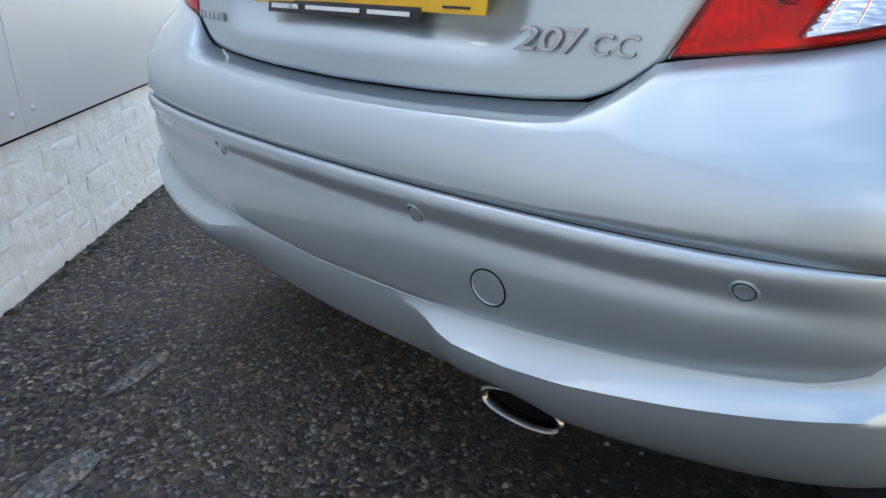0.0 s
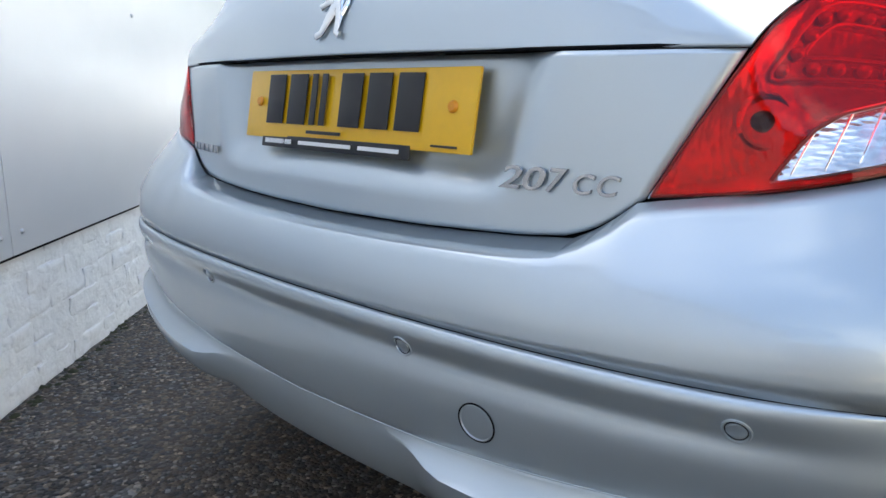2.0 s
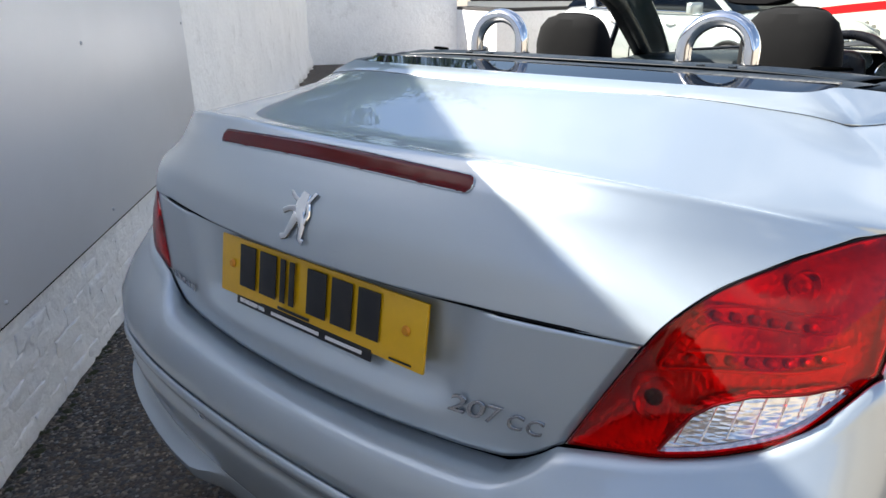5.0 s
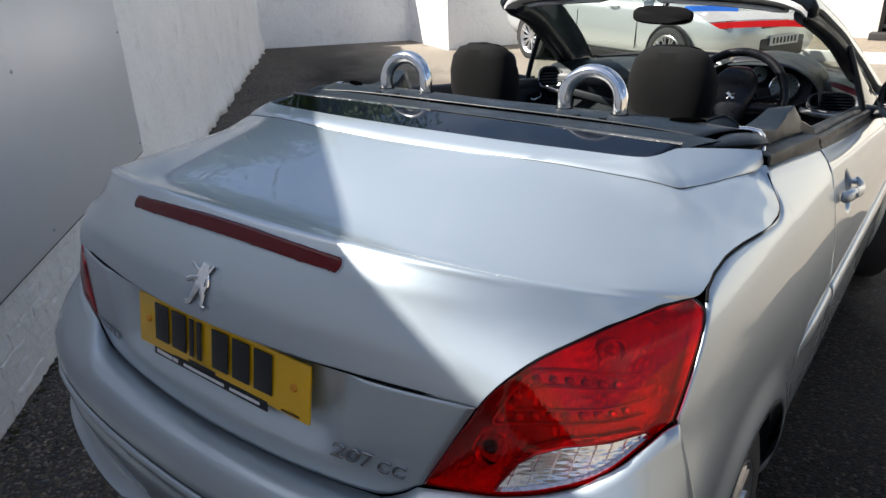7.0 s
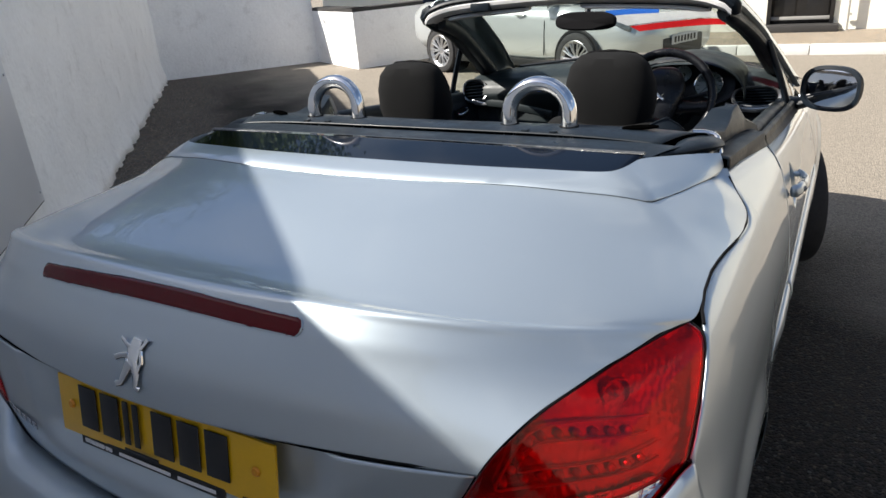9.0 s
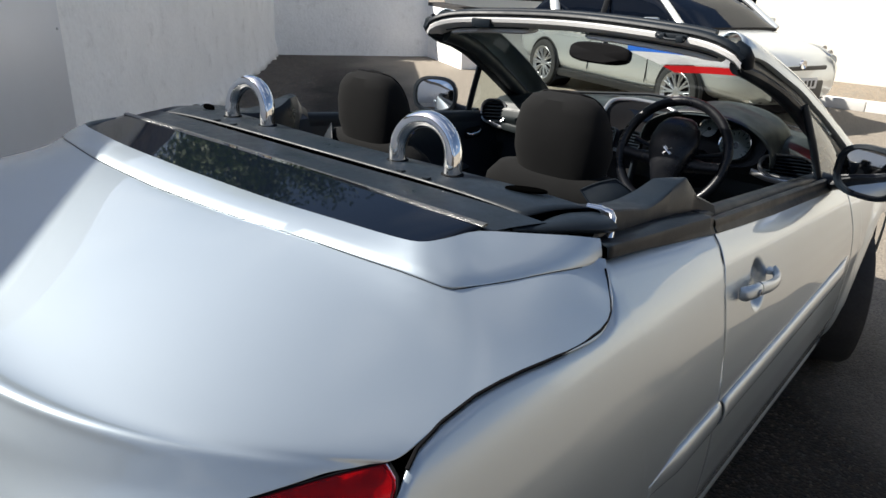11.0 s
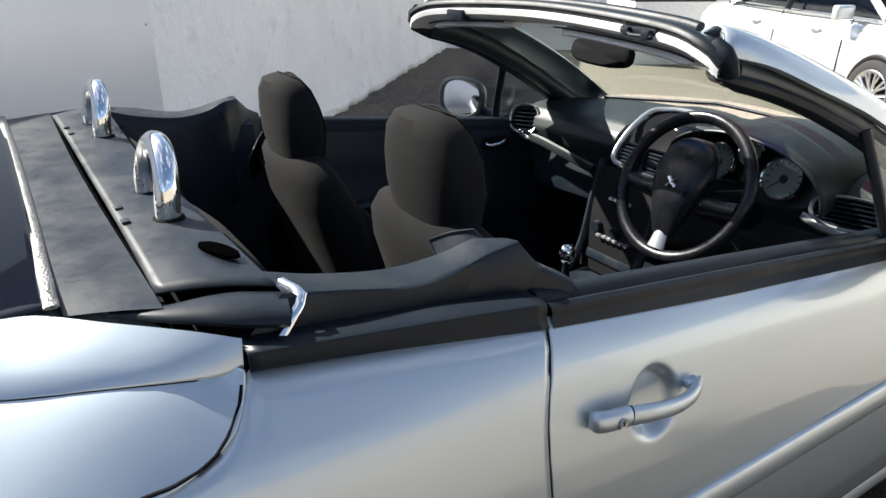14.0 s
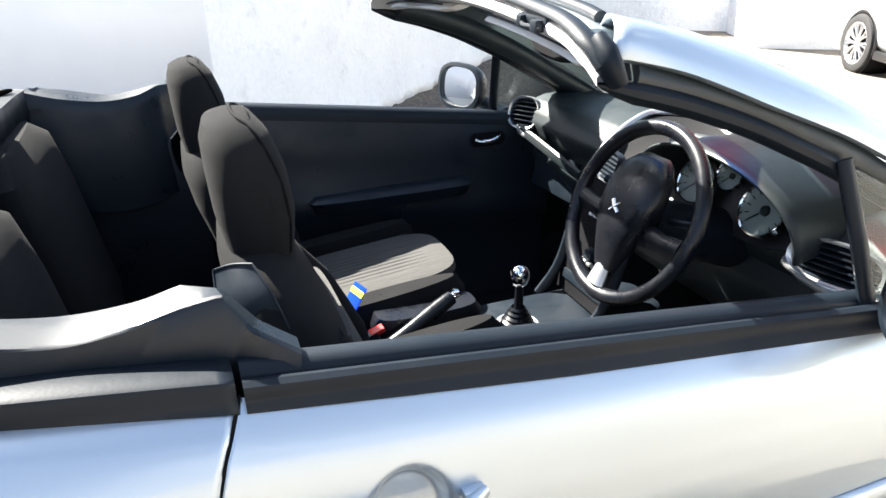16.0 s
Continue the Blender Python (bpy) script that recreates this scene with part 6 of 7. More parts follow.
lt = box((0.055, 0.016, 0.005), (0, 0.030, 0.0), 0.001)
bmesh.ops.transform(lt, matrix=Matrix.Translation((-0.075, 1.91, 0.672)) @ Matrix.Rotation(radians(15), 4, "Z") @ Matrix.Rotation(radians(55), 4, "X"), verts=lt.verts)
part("yellow_band", lt, YEL, lf)

# ---- rear details ----
def face_y(x, z):
    """How far back the boot panel lies at a place, plate recess aside."""
    t = (z - 0.72) / 0.21
    return rear_y(abs(x), 0.165 + 0.018 * t, 0.84, 0.85)


def seam(points, r=0.004, name="panel_gap"):
    car_part(name, tube(points, r, 6), GAP)


seam([(math.copysign(x_end(0.61, 0.085, width_at(0.61), 0.65, 0.455) * abs(c), c), rear_y(abs(c) * x_end(0.61, 0.085, width_at(0.61), 0.65, 0.455), 0.088, width_at(0.61), 0.65), 0.610) for c in COLS], 0.0018)
outline = [(x, face_y(x, boot_bottom(x)) + 0.006, boot_bottom(x) - 0.004) for x in np.linspace(-0.49, 0.49, 60)]
seam(outline, 0.0020)
seam([(x, rear_y(abs(x), 0.187, 0.84, 0.85), 0.9325) for x in np.linspace(-0.575, 0.575, 40)], 0.0022)
for s in (1, -1):
    b, t, l, r = lamp_borders()
    for curve in (b, t, l, r):
        seam([Vector((p.x * s, p.y, p.z)) + Vector((0, 0.004, 0)) for p in curve], 0.0019)
    seam([Vector((s * (side_x(y, wing_top(y)) + 0.0002), y, wing_top(y) + 0.0012)) for y in np.linspace(0.605, 1.148, 70)], 0.0028)
    seam([Vector((s * (side_x(1.583, z) - 0.004), 1.5832 - gap_slant(1.583, z), z)) for z in np.linspace(0.30, belt(1.583), 40)], 0.0035)
    seam([Vector((s * (side_x(2.803, z) - 0.004), 2.803, z)) for z in np.linspace(0.30, belt(2.803), 24)], 0.0045)
    seam([Vector((s * (side_x(0.457, z) - 0.003), 0.457, z)) for z in np.linspace(0.56, 0.878, 18)], 0.004)

# inner dark shells behind the gaps
shell_rows = [[(math.copysign(abs(c) * 0.70, c), rear_y(abs(c) * 0.70, 0.25, 0.84, 0.65) + 0.03, z) for c in COLS] for z in (0.46, 0.55, 0.7, 0.76)]
car_part("bumper_beam", grid(shell_rows), GAP)

# high brake light, let into the lid below its lip
def brake_light(u, v, off):
    x = (2 * u - 1) * 0.303
    e = max(0.0, (abs(2 * u - 1) - 0.965) / 0.035)
    half = 0.0105 * math.sqrt(max(0.0, 1 - e * e)) + 0.0005
    zc = 1.0895 - 0.005 * (2 * u - 1) ** 2 + half * (2 * v - 1)
    best = None
    for k in range(0, 200):
        vv = k / 200 * 0.5
        kk = vv * (len(LID) - 1)
        xe = float(np.interp(kk, range(len(LID)), LID_X))
        p = lid_point(x / xe, vv)
        if p.z >= zc:
            best = p
            break
    return Vector((x, best.y, zc)) + Vector((0, -0.8, 0.35)) * off


high = car_part("high_brake_light", sweep_grid(lambda u, v: brake_light(0.5 - 0.5 * math.cos(math.pi * u), v, 0.003), 61, 5), REDDARK, None, "long dark red high brake light", thick=0.004)
rim = [brake_light(0.5 - 0.5 * math.cos(a), 0, 0.002) for a in np.linspace(0, math.pi, 40)] + [brake_light(0.5 - 0.5 * math.cos(a), 1, 0.002) for a in np.linspace(math.pi, 0, 40)]
car_part("light_rim", tube(rim, 0.0012, 6, closed=True), SILVER, high)

# number plate, its characters as plain bars
PLATE_M = Matrix.Translation((0.010, 0.1925, 0.861)) @ Matrix.Rotation(radians(-10), 4, "X")
pl = box((0.520, 0.006, 0.111), (0, 0, 0), 0.0028)
for v in pl.verts:
    v.co.y += 0.018 * (v.co.x / 0.256) ** 2 * 0.3
bmesh.ops.transform(pl, matrix=PLATE_M, verts=pl.verts)
plate = car_part("number_plate", pl, YELLOW, None, "yellow rear number plate with black characters")


def on_plate(bm, depth=-0.0045):
    for v in bm.verts:
        v.co.y += 0.018 * (v.co.x / 0.256) ** 2 * 0.3
    bmesh.ops.transform(bm, matrix=PLATE_M, verts=bm.verts)
    return bm


for x, w in ((-0.172, 0.048), (-0.111, 0.048), (-0.068, 0.014), (-0.043, 0.014), (0.022, 0.048), (0.083, 0.048), (0.144, 0.048)):
    car_part("character_bar", on_plate(box((w, 0.002, 0.079), (x, -0.0036, 0.008), 0.0008)), BLACKINK, plate)
for x in (-0.222, 0.222):
    car_part("plate_screw", on_plate(lathe([(-0.0065, 0.001), (-0.0065, 0.006), (-0.003, 0.0085)], "y", 16, (x, 0, 0.004))), mat("orange_cap", (0.7, 0.27, 0.01), 0.4), plate, "orange screw cap")
car_part("dealer_strip", on_plate(box((0.36, 0.0035, 0.020), (-0.028, 0.001, -0.060), 0.001)), BLACKINK, plate, "black strip with white lettering bars")
for x, w in ((-0.035, 0.13), (0.09, 0.085)):
    car_part("lettering_bar", on_plate(box((w, 0.0015, 0.006), (x, -0.0012, -0.060), 0.0004)), WHITEINK, plate)
car_part("lettering_bar", on_plate(box((0.085, 0.0015, 0.0052), (-0.036, -0.0036, -0.0425), 0.0004)), BLACKINK, plate)
car_part("lettering_bar", on_plate(box((0.045, 0.0015, 0.003), (0.215, -0.0036, -0.048), 0.0004)), BLACKINK, plate)

# model lettering and chrome shapes
def lettering(body, size, at, material, extrude=0.0022, lean=0.0):
    cu = bpy.data.curves.new("letters", "FONT")
    cu.body, cu.size, cu.extrude, cu.bevel_depth, cu.shear = body, size, extrude, 0.0006, lean
    ob = bpy.data.objects.new("letters", cu)
    scene.collection.objects.link(ob)
    bpy.context.view_layer.update()
    me = bpy.data.meshes.new_from_object(ob.evaluated_get(bpy.context.evaluated_depsgraph_get()))
    bpy.data.objects.remove(ob)
    bm = bmesh.new()
    bm.from_mesh(me)
    bpy.data.meshes.remove(me)
    return bm


words = lettering("ESTABLISHED 1996", 0.0092, None, WHITEINK, 0.0004)
for v in words.verts:
    v.co = Vector((-0.196 + v.co.x, -0.0016 - v.co.z, -0.0632 + v.co.y))
car_part("strip_words", on_plate(words), WHITEINK, plate, "white printed words")


def stick_on(bm, x0, z0, sx=1.0, sz=1.0):
    for v in bm.verts:
        x, z, d = x0 + v.co.x * sx, z0 + v.co.y * sz, v.co.z
        v.co = Vector((x, face_y(x, z) - 0.004 - d, z))
    bmesh.ops.recalc_face_normals(bm, faces=bm.faces)
    return bm


for body, x0, wid in (("2", 0.319, 0.030), ("0", 0.351, 0.029), ("7", 0.381, 0.026), ("C", 0.414, 0.025), ("C", 0.442, 0.025)):
    bm = lettering(body, 0.04, None, CHROME, 0.0016, 0.2)
    x1 = min(v.co.x for v in bm.verts)
    k = wid / (max(v.co.x for v in bm.verts) - x1)
    for v in bm.verts:
        v.co.x = (v.co.x - x1)
    hz = 0.027 if body != "C" else 0.023
    top = max(v.co.y for v in bm.verts)
    car_part("badge_character", stick_on(bm, x0, 0.772, k, hz / top), BADGE, boot, "chrome raised badge character")
for k in range(7):
    bm = box((0.0185, 0.014, 0.002), (0.009, 0.006, 0), 0.0006)
    for v in bm.verts:
        v.co.y *= 1.0
    car_part("badge_bar", stick_on(bm, -0.522 + 0.0245 * k, 0.768), BADGE, boot, "small chrome lettering bar")


def emblem():
    """A plain chrome shape of the emblem's size."""
    def at(x, z):
        p = None
        for k in range(120):
            q = lid_point(x / 0.6, k / 120 * 0.3)
            if q.z >= z:
                p = q
                break
        return Vector((x, p.y - 0.005, z))
    bm = tube([at(-0.034, 0.961), at(-0.022, 0.965), at(-0.010, 0.984), at(0.0, 1.003)], [(0.006, 0.003), (0.006, 0.003), (0.008, 0.004), (0.010, 0.004)], 8, flat=(1, 0, 0))
    bm = tube([at(0.022, 0.961), at(0.012, 0.965), at(0.015, 0.985), at(0.006, 1.005)], [(0.006, 0.003), (0.006, 0.003), (0.008, 0.004), (0.011, 0.004)], 8, flat=(1, 0, 0), bm=bm)
    bm = tube([at(0.003, 0.998), at(0.003, 1.02), at(0.009, 1.036)], [(0.013, 0.004), (0.014, 0.005), (0.010, 0.004)], 8, flat=(1, 0, 0), bm=bm)
    bm = tube([at(-0.034, 1.003), at(-0.022, 1.008), at(-0.004, 1.012)], (0.0055, 0.003), 8, flat=(0, 0, 1), bm=bm)
    bm = tube([at(-0.026, 1.032), at(-0.014, 1.026), at(-0.002, 1.022)], (0.0055, 0.003), 8, flat=(0, 0, 1), bm=bm)
    return tube([at(0.018, 0.988), at(0.026, 1.006), at(0.020, 1.022), at(0.032, 1.038)], (0.004, 0.003), 8, flat=(1, 0, 0), bm=bm)


car_part("boot_emblem", emblem(), CHROME, lid, "chrome emblem shape")

# parking sensors, towing cap, exhaust
def on_skin(x, z):
    """The place on the bumper band at x and z, seen from behind, and its normal."""
    hit, p, n, _ = band.ray_cast(Vector((x, -1.0, z)), Vector((0, 1, 0)))
    return p, n


def skin_ring(x, z, r, wire, material, name, parent, label="", squash=1.0):
    """A fine ring lying on the bumper band."""
    c, n = on_skin(x, z)
    across = Vector((0, 0, 1)).cross(n).normalized()
    up = Vector((0, 0, 1))
    pts = []
    for k in range(40):
        a = math.tau * k / 40
        q = c + across * r * math.cos(a) + up * r * squash * math.sin(a)
        p, m = on_skin(q.x, q.z)
        pts.append(p + m * wire * 0.25)
    return car_part(name, tube(pts, wire, 6, closed=True), material, parent, label)


bpy.context.view_layer.update()
for x, z in ((0.242, 0.571), (-0.242, 0.571), (0.634, 0.574), (-0.634, 0.574)):
    c, n = on_skin(x, z)
    m = Matrix.Translation(c) @ n.to_track_quat("Z", "Y").to_matrix().to_4x4()
    d = lathe([(0.0018, 0.0005), (0.0017, 0.0082), (0.0010, 0.0096), (-0.002, 0.0098)], "z", 28)
    bmesh.ops.transform(d, matrix=m, verts=d.verts)
    sensor = car_part("parking_sensor", d, SILVER, bumper, "round silver parking sensor")
    skin_ring(x, z, 0.0104, 0.0006, GAP, "sensor_gap", sensor)
    skin_ring(x, z, 0.0132, 0.0014, SILVER, "sensor_ring", sensor)
cap = skin_ring(0.355, 0.501, 0.0250, 0.0013, GAP, "towing_eye_cap", bumper, "round silver towing eye cap with a dark joint")
skin_ring(0.355, 0.501, 0.0232, 0.0011, SILVER, "cap_edge", cap)

def exhaust():
    m = Matrix.Translation((0.347, 0.215, 0.285)) @ Matrix.Rotation(radians(14), 4, "Z") @ Matrix.Rotation(radians(8), 4, "Y") @ Matrix.Rotation(radians(90), 4, "X")
    out = loft([(0, 0, -0.25, 0.050, 0.022, 2.2), (0, 0, -0.05, 0.062, 0.025, 2.2), (0, 0, 0.012, 0.0655, 0.0268, 2.2), (0, 0, 0.022, 0.0665, 0.0275, 2.2), (0, 0, 0.029, 0.0650, 0.0262, 2.2), (0, 0, 0.031, 0.0615, 0.0232, 2.2), (0, 0, 0.028, 0.0565, 0.0190, 2.2), (0, 0, 0.020, 0.0535, 0.0168, 2.2), (0, 0, 0.0, 0.0530, 0.0165, 2.2)], 40, m, cap=False)
    e = car_part("exhaust_tip", out, STEEL, None, "oval brushed steel exhaust tip", angle=60)
    car_part("exhaust_inside", loft([(0, 0, -0.06, 0.053, 0.0168, 2.2), (0, 0, -0.055, 0.053, 0.0168, 2.2)], 32, m), SOOT, e)
    inn = loft([(0, 0, -0.055, 0.0520, 0.0160, 2.2), (0, 0, 0.012, 0.0528, 0.0163, 2.2)], 40, m, cap=False)
    car_part("exhaust_lining", inn, SOOT, e)


exhaust()


# door handles
def handle(s):
    f = mirrored if s < 0 else (lambda b: b)
    grip = spline([(0.856, 1.668, 0.905), (0.861, 1.70, 0.900), (0.863, 1.74, 0.893), (0.861, 1.78, 0.888), (0.854, 1.815, 0.888), (0.838, 1.850, 0.892)], 26)
    tall = np.interp(range(26), [0, 6, 12, 18, 22, 25], [0.0170, 0.0160, 0.0148, 0.0138, 0.0125, 0.0095])
    deep = np.interp(range(26), [0, 6, 12, 18, 22, 25], [0.0115, 0.011, 0.0105, 0.010, 0.009, 0.006])
    h = car_part("door_handle", f(tube(grip, [(float(p), float(q)) for p, q in zip(tall, deep)], 16, flat=(0, 0, 1))), SILVER, None, "silver painted door handle")
    cap = tube(spline([(0.834, 1.609, 0.907), (0.846, 1.618, 0.907), (0.853, 1.642, 0.9065), (0.8555, 1.6655, 0.905)], 14), [(0.0135, 0.006), (0.016, 0.009)] + [(0.0178, 0.012)] * 11 + [(0.0165, 0.0115)], 16, flat=(0, 0, 1))
    car_part("lock_cover", f(cap), SILVER, h)
    lk = lathe([(0.0005, 0.0085), (0.0022, 0.008), (0.0016, 0.0062), (0.0018, 0.0005)], "x", 20, (0.8655, 1.645, 0.9065))
    lock = car_part("key_hole", f(lk), SATIN, h, "bright metal lock")
    car_part("key_slot", f(box((0.0015, 0.0016, 0.0075), (0.868, 1.645, 0.9065), 0.0003)), GAP, lock)
    car_part("handle_foot", f(box((0.03, 0.03, 0.012), (0.826, 1.836, 0.890), 0.004)), SILVER, h)


for s in (1, -1):
    handle(s)

# ---- the parked hatchback ----
PALE = mat("pale_silver_paint", (0.70, 0.73, 0.73), 0.3, 0.6, 0.9, vary=0.02, scale=3)
BLACKTRIM = mat("black_trim", (0.015, 0.015, 0.016), 0.4, vary=0.1)
HEADGLASS = mat("dark_headlamp_glass", (0.16, 0.19, 0.23), 0.06, 0.5, 1.0, vary=0.5, scale=14)
hatch = thing("hatchback_car", "pale silver five-door hatchback parked in the yard", "car")


def hatch_part(name, bm, material, parent=None, label=""):
    return part(name, bm, material, parent or hatch, label)


def loft_x(secs, seg=36):
    rows = []
    for x, zc, hz, w, n in secs:
        row = []
        for k in range(seg):
            a = math.tau * k / seg
            c, s = math.cos(a), math.sin(a)
            row.append(Vector((x, w * math.copysign(abs(c) ** (2 / n), c), zc + hz * math.copysign(abs(s) ** (2 / n), s))))
        rows.append(row)
    for end in (0, -1):
        c = sum(rows[end], Vector()) / seg
        rows.insert(0 if end == 0 else len(rows), [c.lerp(p, 0.05) for p in rows[end]])
    b = grid(rows, closed_u=True)
    bmesh.ops.recalc_face_normals(b, faces=b.faces)
    return b


hatch_part("body", loft_x([(-2.14, 0.64, 0.20, 0.66, 3), (-2.10, 0.64, 0.34, 0.80, 3.4), (-1.9, 0.64, 0.39, 0.87, 4), (-1.5, 0.63, 0.40, 0.905, 4.5), (-0.8, 0.60, 0.40, 0.91, 5), (0, 0.59, 0.39, 0.91, 5), (0.7, 0.59, 0.39, 0.91, 5), (1.1, 0.60, 0.385, 0.905, 4.5), (1.5, 0.60, 0.345, 0.89, 4), (1.85, 0.565, 0.30, 0.84, 3.6), (2.08, 0.525, 0.26, 0.72, 3.2), (2.17, 0.50, 0.19, 0.56, 3)]), PALE)
hatch_part("glasshouse", loft_x([(-1.98, 0.99, 0.05, 0.70, 4), (-1.6, 1.12, 0.24, 0.70, 4), (-1.0, 1.18, 0.275, 0.69, 4), (0, 1.18, 0.29, 0.68, 4), (0.45, 1.15, 0.26, 0.68, 4), (0.9, 1.05, 0.13, 0.70, 4), (1.2, 0.97, 0.03, 0.70, 4)]), GLASSDARK)
hatch_part("roof", sweep_grid(lambda u, v: (-1.75 + 2.2 * u, (2 * v - 1) * 0.64, 1.40 + 0.085 * math.sin(math.pi * (0.12 + 0.76 * u)) - 0.03 * (2 * v - 1) ** 4 - 0.12 * max(0, 0.3 - u) ** 1.0), 20, 15), PALE)
for s in (1, -1):
    hatch_part("pillar", tube([(0.42, s * 0.64, 1.43), (0.75, s * 0.70, 1.24), (1.15, s * 0.76, 0.98)], (0.035, 0.03), 8), PALE)
    hatch_part("pillar", tube([(-0.25, s * 0.67, 1.42), (-0.30, s * 0.72, 1.2), (-0.32, s * 0.77, 0.97)], (0.035, 0.02), 8), BLACKTRIM)
    hatch_part("pillar", tube([(-1.65, s * 0.62, 1.38), (-1.45, s * 0.72, 1.15), (-1.30, s * 0.79, 0.98)], (0.07, 0.03), 8), PALE)
    hatch_part("window_line", tube([(-1.45, s * 0.80, 0.985), (-0.3, s * 0.815, 0.975), (1.1, s * 0.80, 0.955)], 0.012, 6), CHROME)
    hatch_part("sill", box((2.0, 0.06, 0.10), (0, s * 0.875, 0.24), 0.02), BLACKTRIM)
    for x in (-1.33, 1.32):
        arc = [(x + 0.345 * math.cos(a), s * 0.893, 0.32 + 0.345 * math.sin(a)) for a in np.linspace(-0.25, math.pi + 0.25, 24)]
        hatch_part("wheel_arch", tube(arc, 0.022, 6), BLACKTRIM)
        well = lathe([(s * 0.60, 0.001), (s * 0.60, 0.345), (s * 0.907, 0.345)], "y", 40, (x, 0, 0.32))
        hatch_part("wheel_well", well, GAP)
        # flat black disc painted as the shade inside the closed arch
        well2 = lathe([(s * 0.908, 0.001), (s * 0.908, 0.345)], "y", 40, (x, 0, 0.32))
        hatch_part("arch_shade_disc", well2, GAP)
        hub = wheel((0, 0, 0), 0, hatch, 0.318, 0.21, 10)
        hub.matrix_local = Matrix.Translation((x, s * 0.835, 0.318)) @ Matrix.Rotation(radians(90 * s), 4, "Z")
    for x in (-0.33, 0.78):
        hatch_part("door_gap", tube([(x, s * 0.80, 0.96), (x + 0.02, s * 0.908, 0.75), (x, s * 0.912, 0.35)], 0.006, 6), GAP)
    for x in (-0.75, 0.30):
        hatch_part("door_handle", tube([(x, s * 0.905, 0.83), (x + 0.06, s * 0.935, 0.835), (x + 0.16, s * 0.91, 0.84)], (0.014, 0.012), 8), PALE)
    m = hatch_part("door_mirror", box((0.10, 0.20, 0.14), (0.82, s * 0.97, 1.02), 0.035, seg=3), PALE)
    hatch_part("head_lamp", loft_x([(1.42, 0.835, 0.02, 0.06, 2), (1.58, 0.785, 0.07, 0.135, 2.4), (1.80, 0.725, 0.10, 0.135, 2.4), (2.00, 0.675, 0.07, 0.09, 2.2)], 24), HEADGLASS, None, "dark glazed headlamp").location = (0.0, s * 0.70, 0.02)
    for x, y, z, r in ((1.72, 0.80, 0.80, 0.045), (1.86, 0.72, 0.765, 0.050)):
        hatch_part("lamp_bowl", lathe([(0.0, 0.001), (0.01, r * 0.5), (0.028, r), (0.026, r * 1.12)], "x", 20, (x + 0.06, s * y, z)), CHROME)
    hatch_part("fog_lamp", lathe([(2.08, 0.001), (2.085, 0.05), (2.06, 0.065), (2.0, 0.07)], "x", 20, (0, s * 0.58, 0.36)), CHROME)
    hatch_part("bumper_vent", box((0.12, 0.22, 0.20), (2.05, s * 0.50, 0.42), 0.03, rot=(s * 25, 0, s * 14)), BLACKTRIM)
hatch_part("grille", box((0.06, 0.80, 0.05), (2.145, 0, 0.66), 0.015), BLACKTRIM)
hatch_part("lower_grille", box((0.08, 0.78, 0.22), (2.145, 0, 0.42), 0.03), BLACKTRIM)
hatch_part("grille_emblem", lathe([(2.17, 0.001), (2.185, 0.045), (2.16, 0.05)], "x", 20, (0, 0, 0.70)), CHROME)
fp = hatch_part("number_plate", box((0.012, 0.50, 0.11), (2.195, 0, 0.50), 0.004), WHITEINK, None, "white front number plate")
for k in range(7):
    hatch_part("character_bar", box((0.004, 0.036, 0.066), (2.202, -0.19 + 0.063 * k, 0.50), 0.001), BLACKINK, fp)
hatch_part("windscreen_note", box((0.004, 0.20, 0.14), (0.76, 0.15, 1.19), 0.001, rot=(0, -52, 0)), mat("pale_paper_note", (0.7, 0.68, 0.5), 0.8))
HF, HR = Vector((-1.95, 8.00, 0)), Vector((-4.36, 9.00, 0))
fwd = (HF - HR).normalized()
side_v = Vector((-fwd.y, fwd.x, 0))
hatch.matrix_world = Matrix.Translation((HF + HR) / 2 + side_v * 0.84) @ Matrix.Rotation(math.atan2(fwd.y, fwd.x), 4, "Z")

# ---- yard ----
WALL_AT, WALL_DIR = Vector((-1.127, -0.128, 0)), Vector((-0.716, 0.698, 0)).normalized()
WALL_OUT = Vector((WALL_DIR.y, -WALL_DIR.x, 0))
WALL_TURN = Matrix((WALL_DIR, -WALL_OUT, Vector((0, 0, 1)))).transposed().to_4x4()


def on_wall(s, out, z):
    return WALL_AT + WALL_DIR * s + WALL_OUT * out + Vector((0, 0, z))


def on_wall_mesh(bm, s, out, z):
    """Lays a mesh built along x with its face to -y onto the side wall."""
    m = WALL_TURN.copy()
    m.translation = on_wall(s, out, z)
    bmesh.ops.transform(bm, matrix=m, verts=bm.verts)
    bmesh.ops.recalc_face_normals(bm, faces=bm.faces)
    return bm


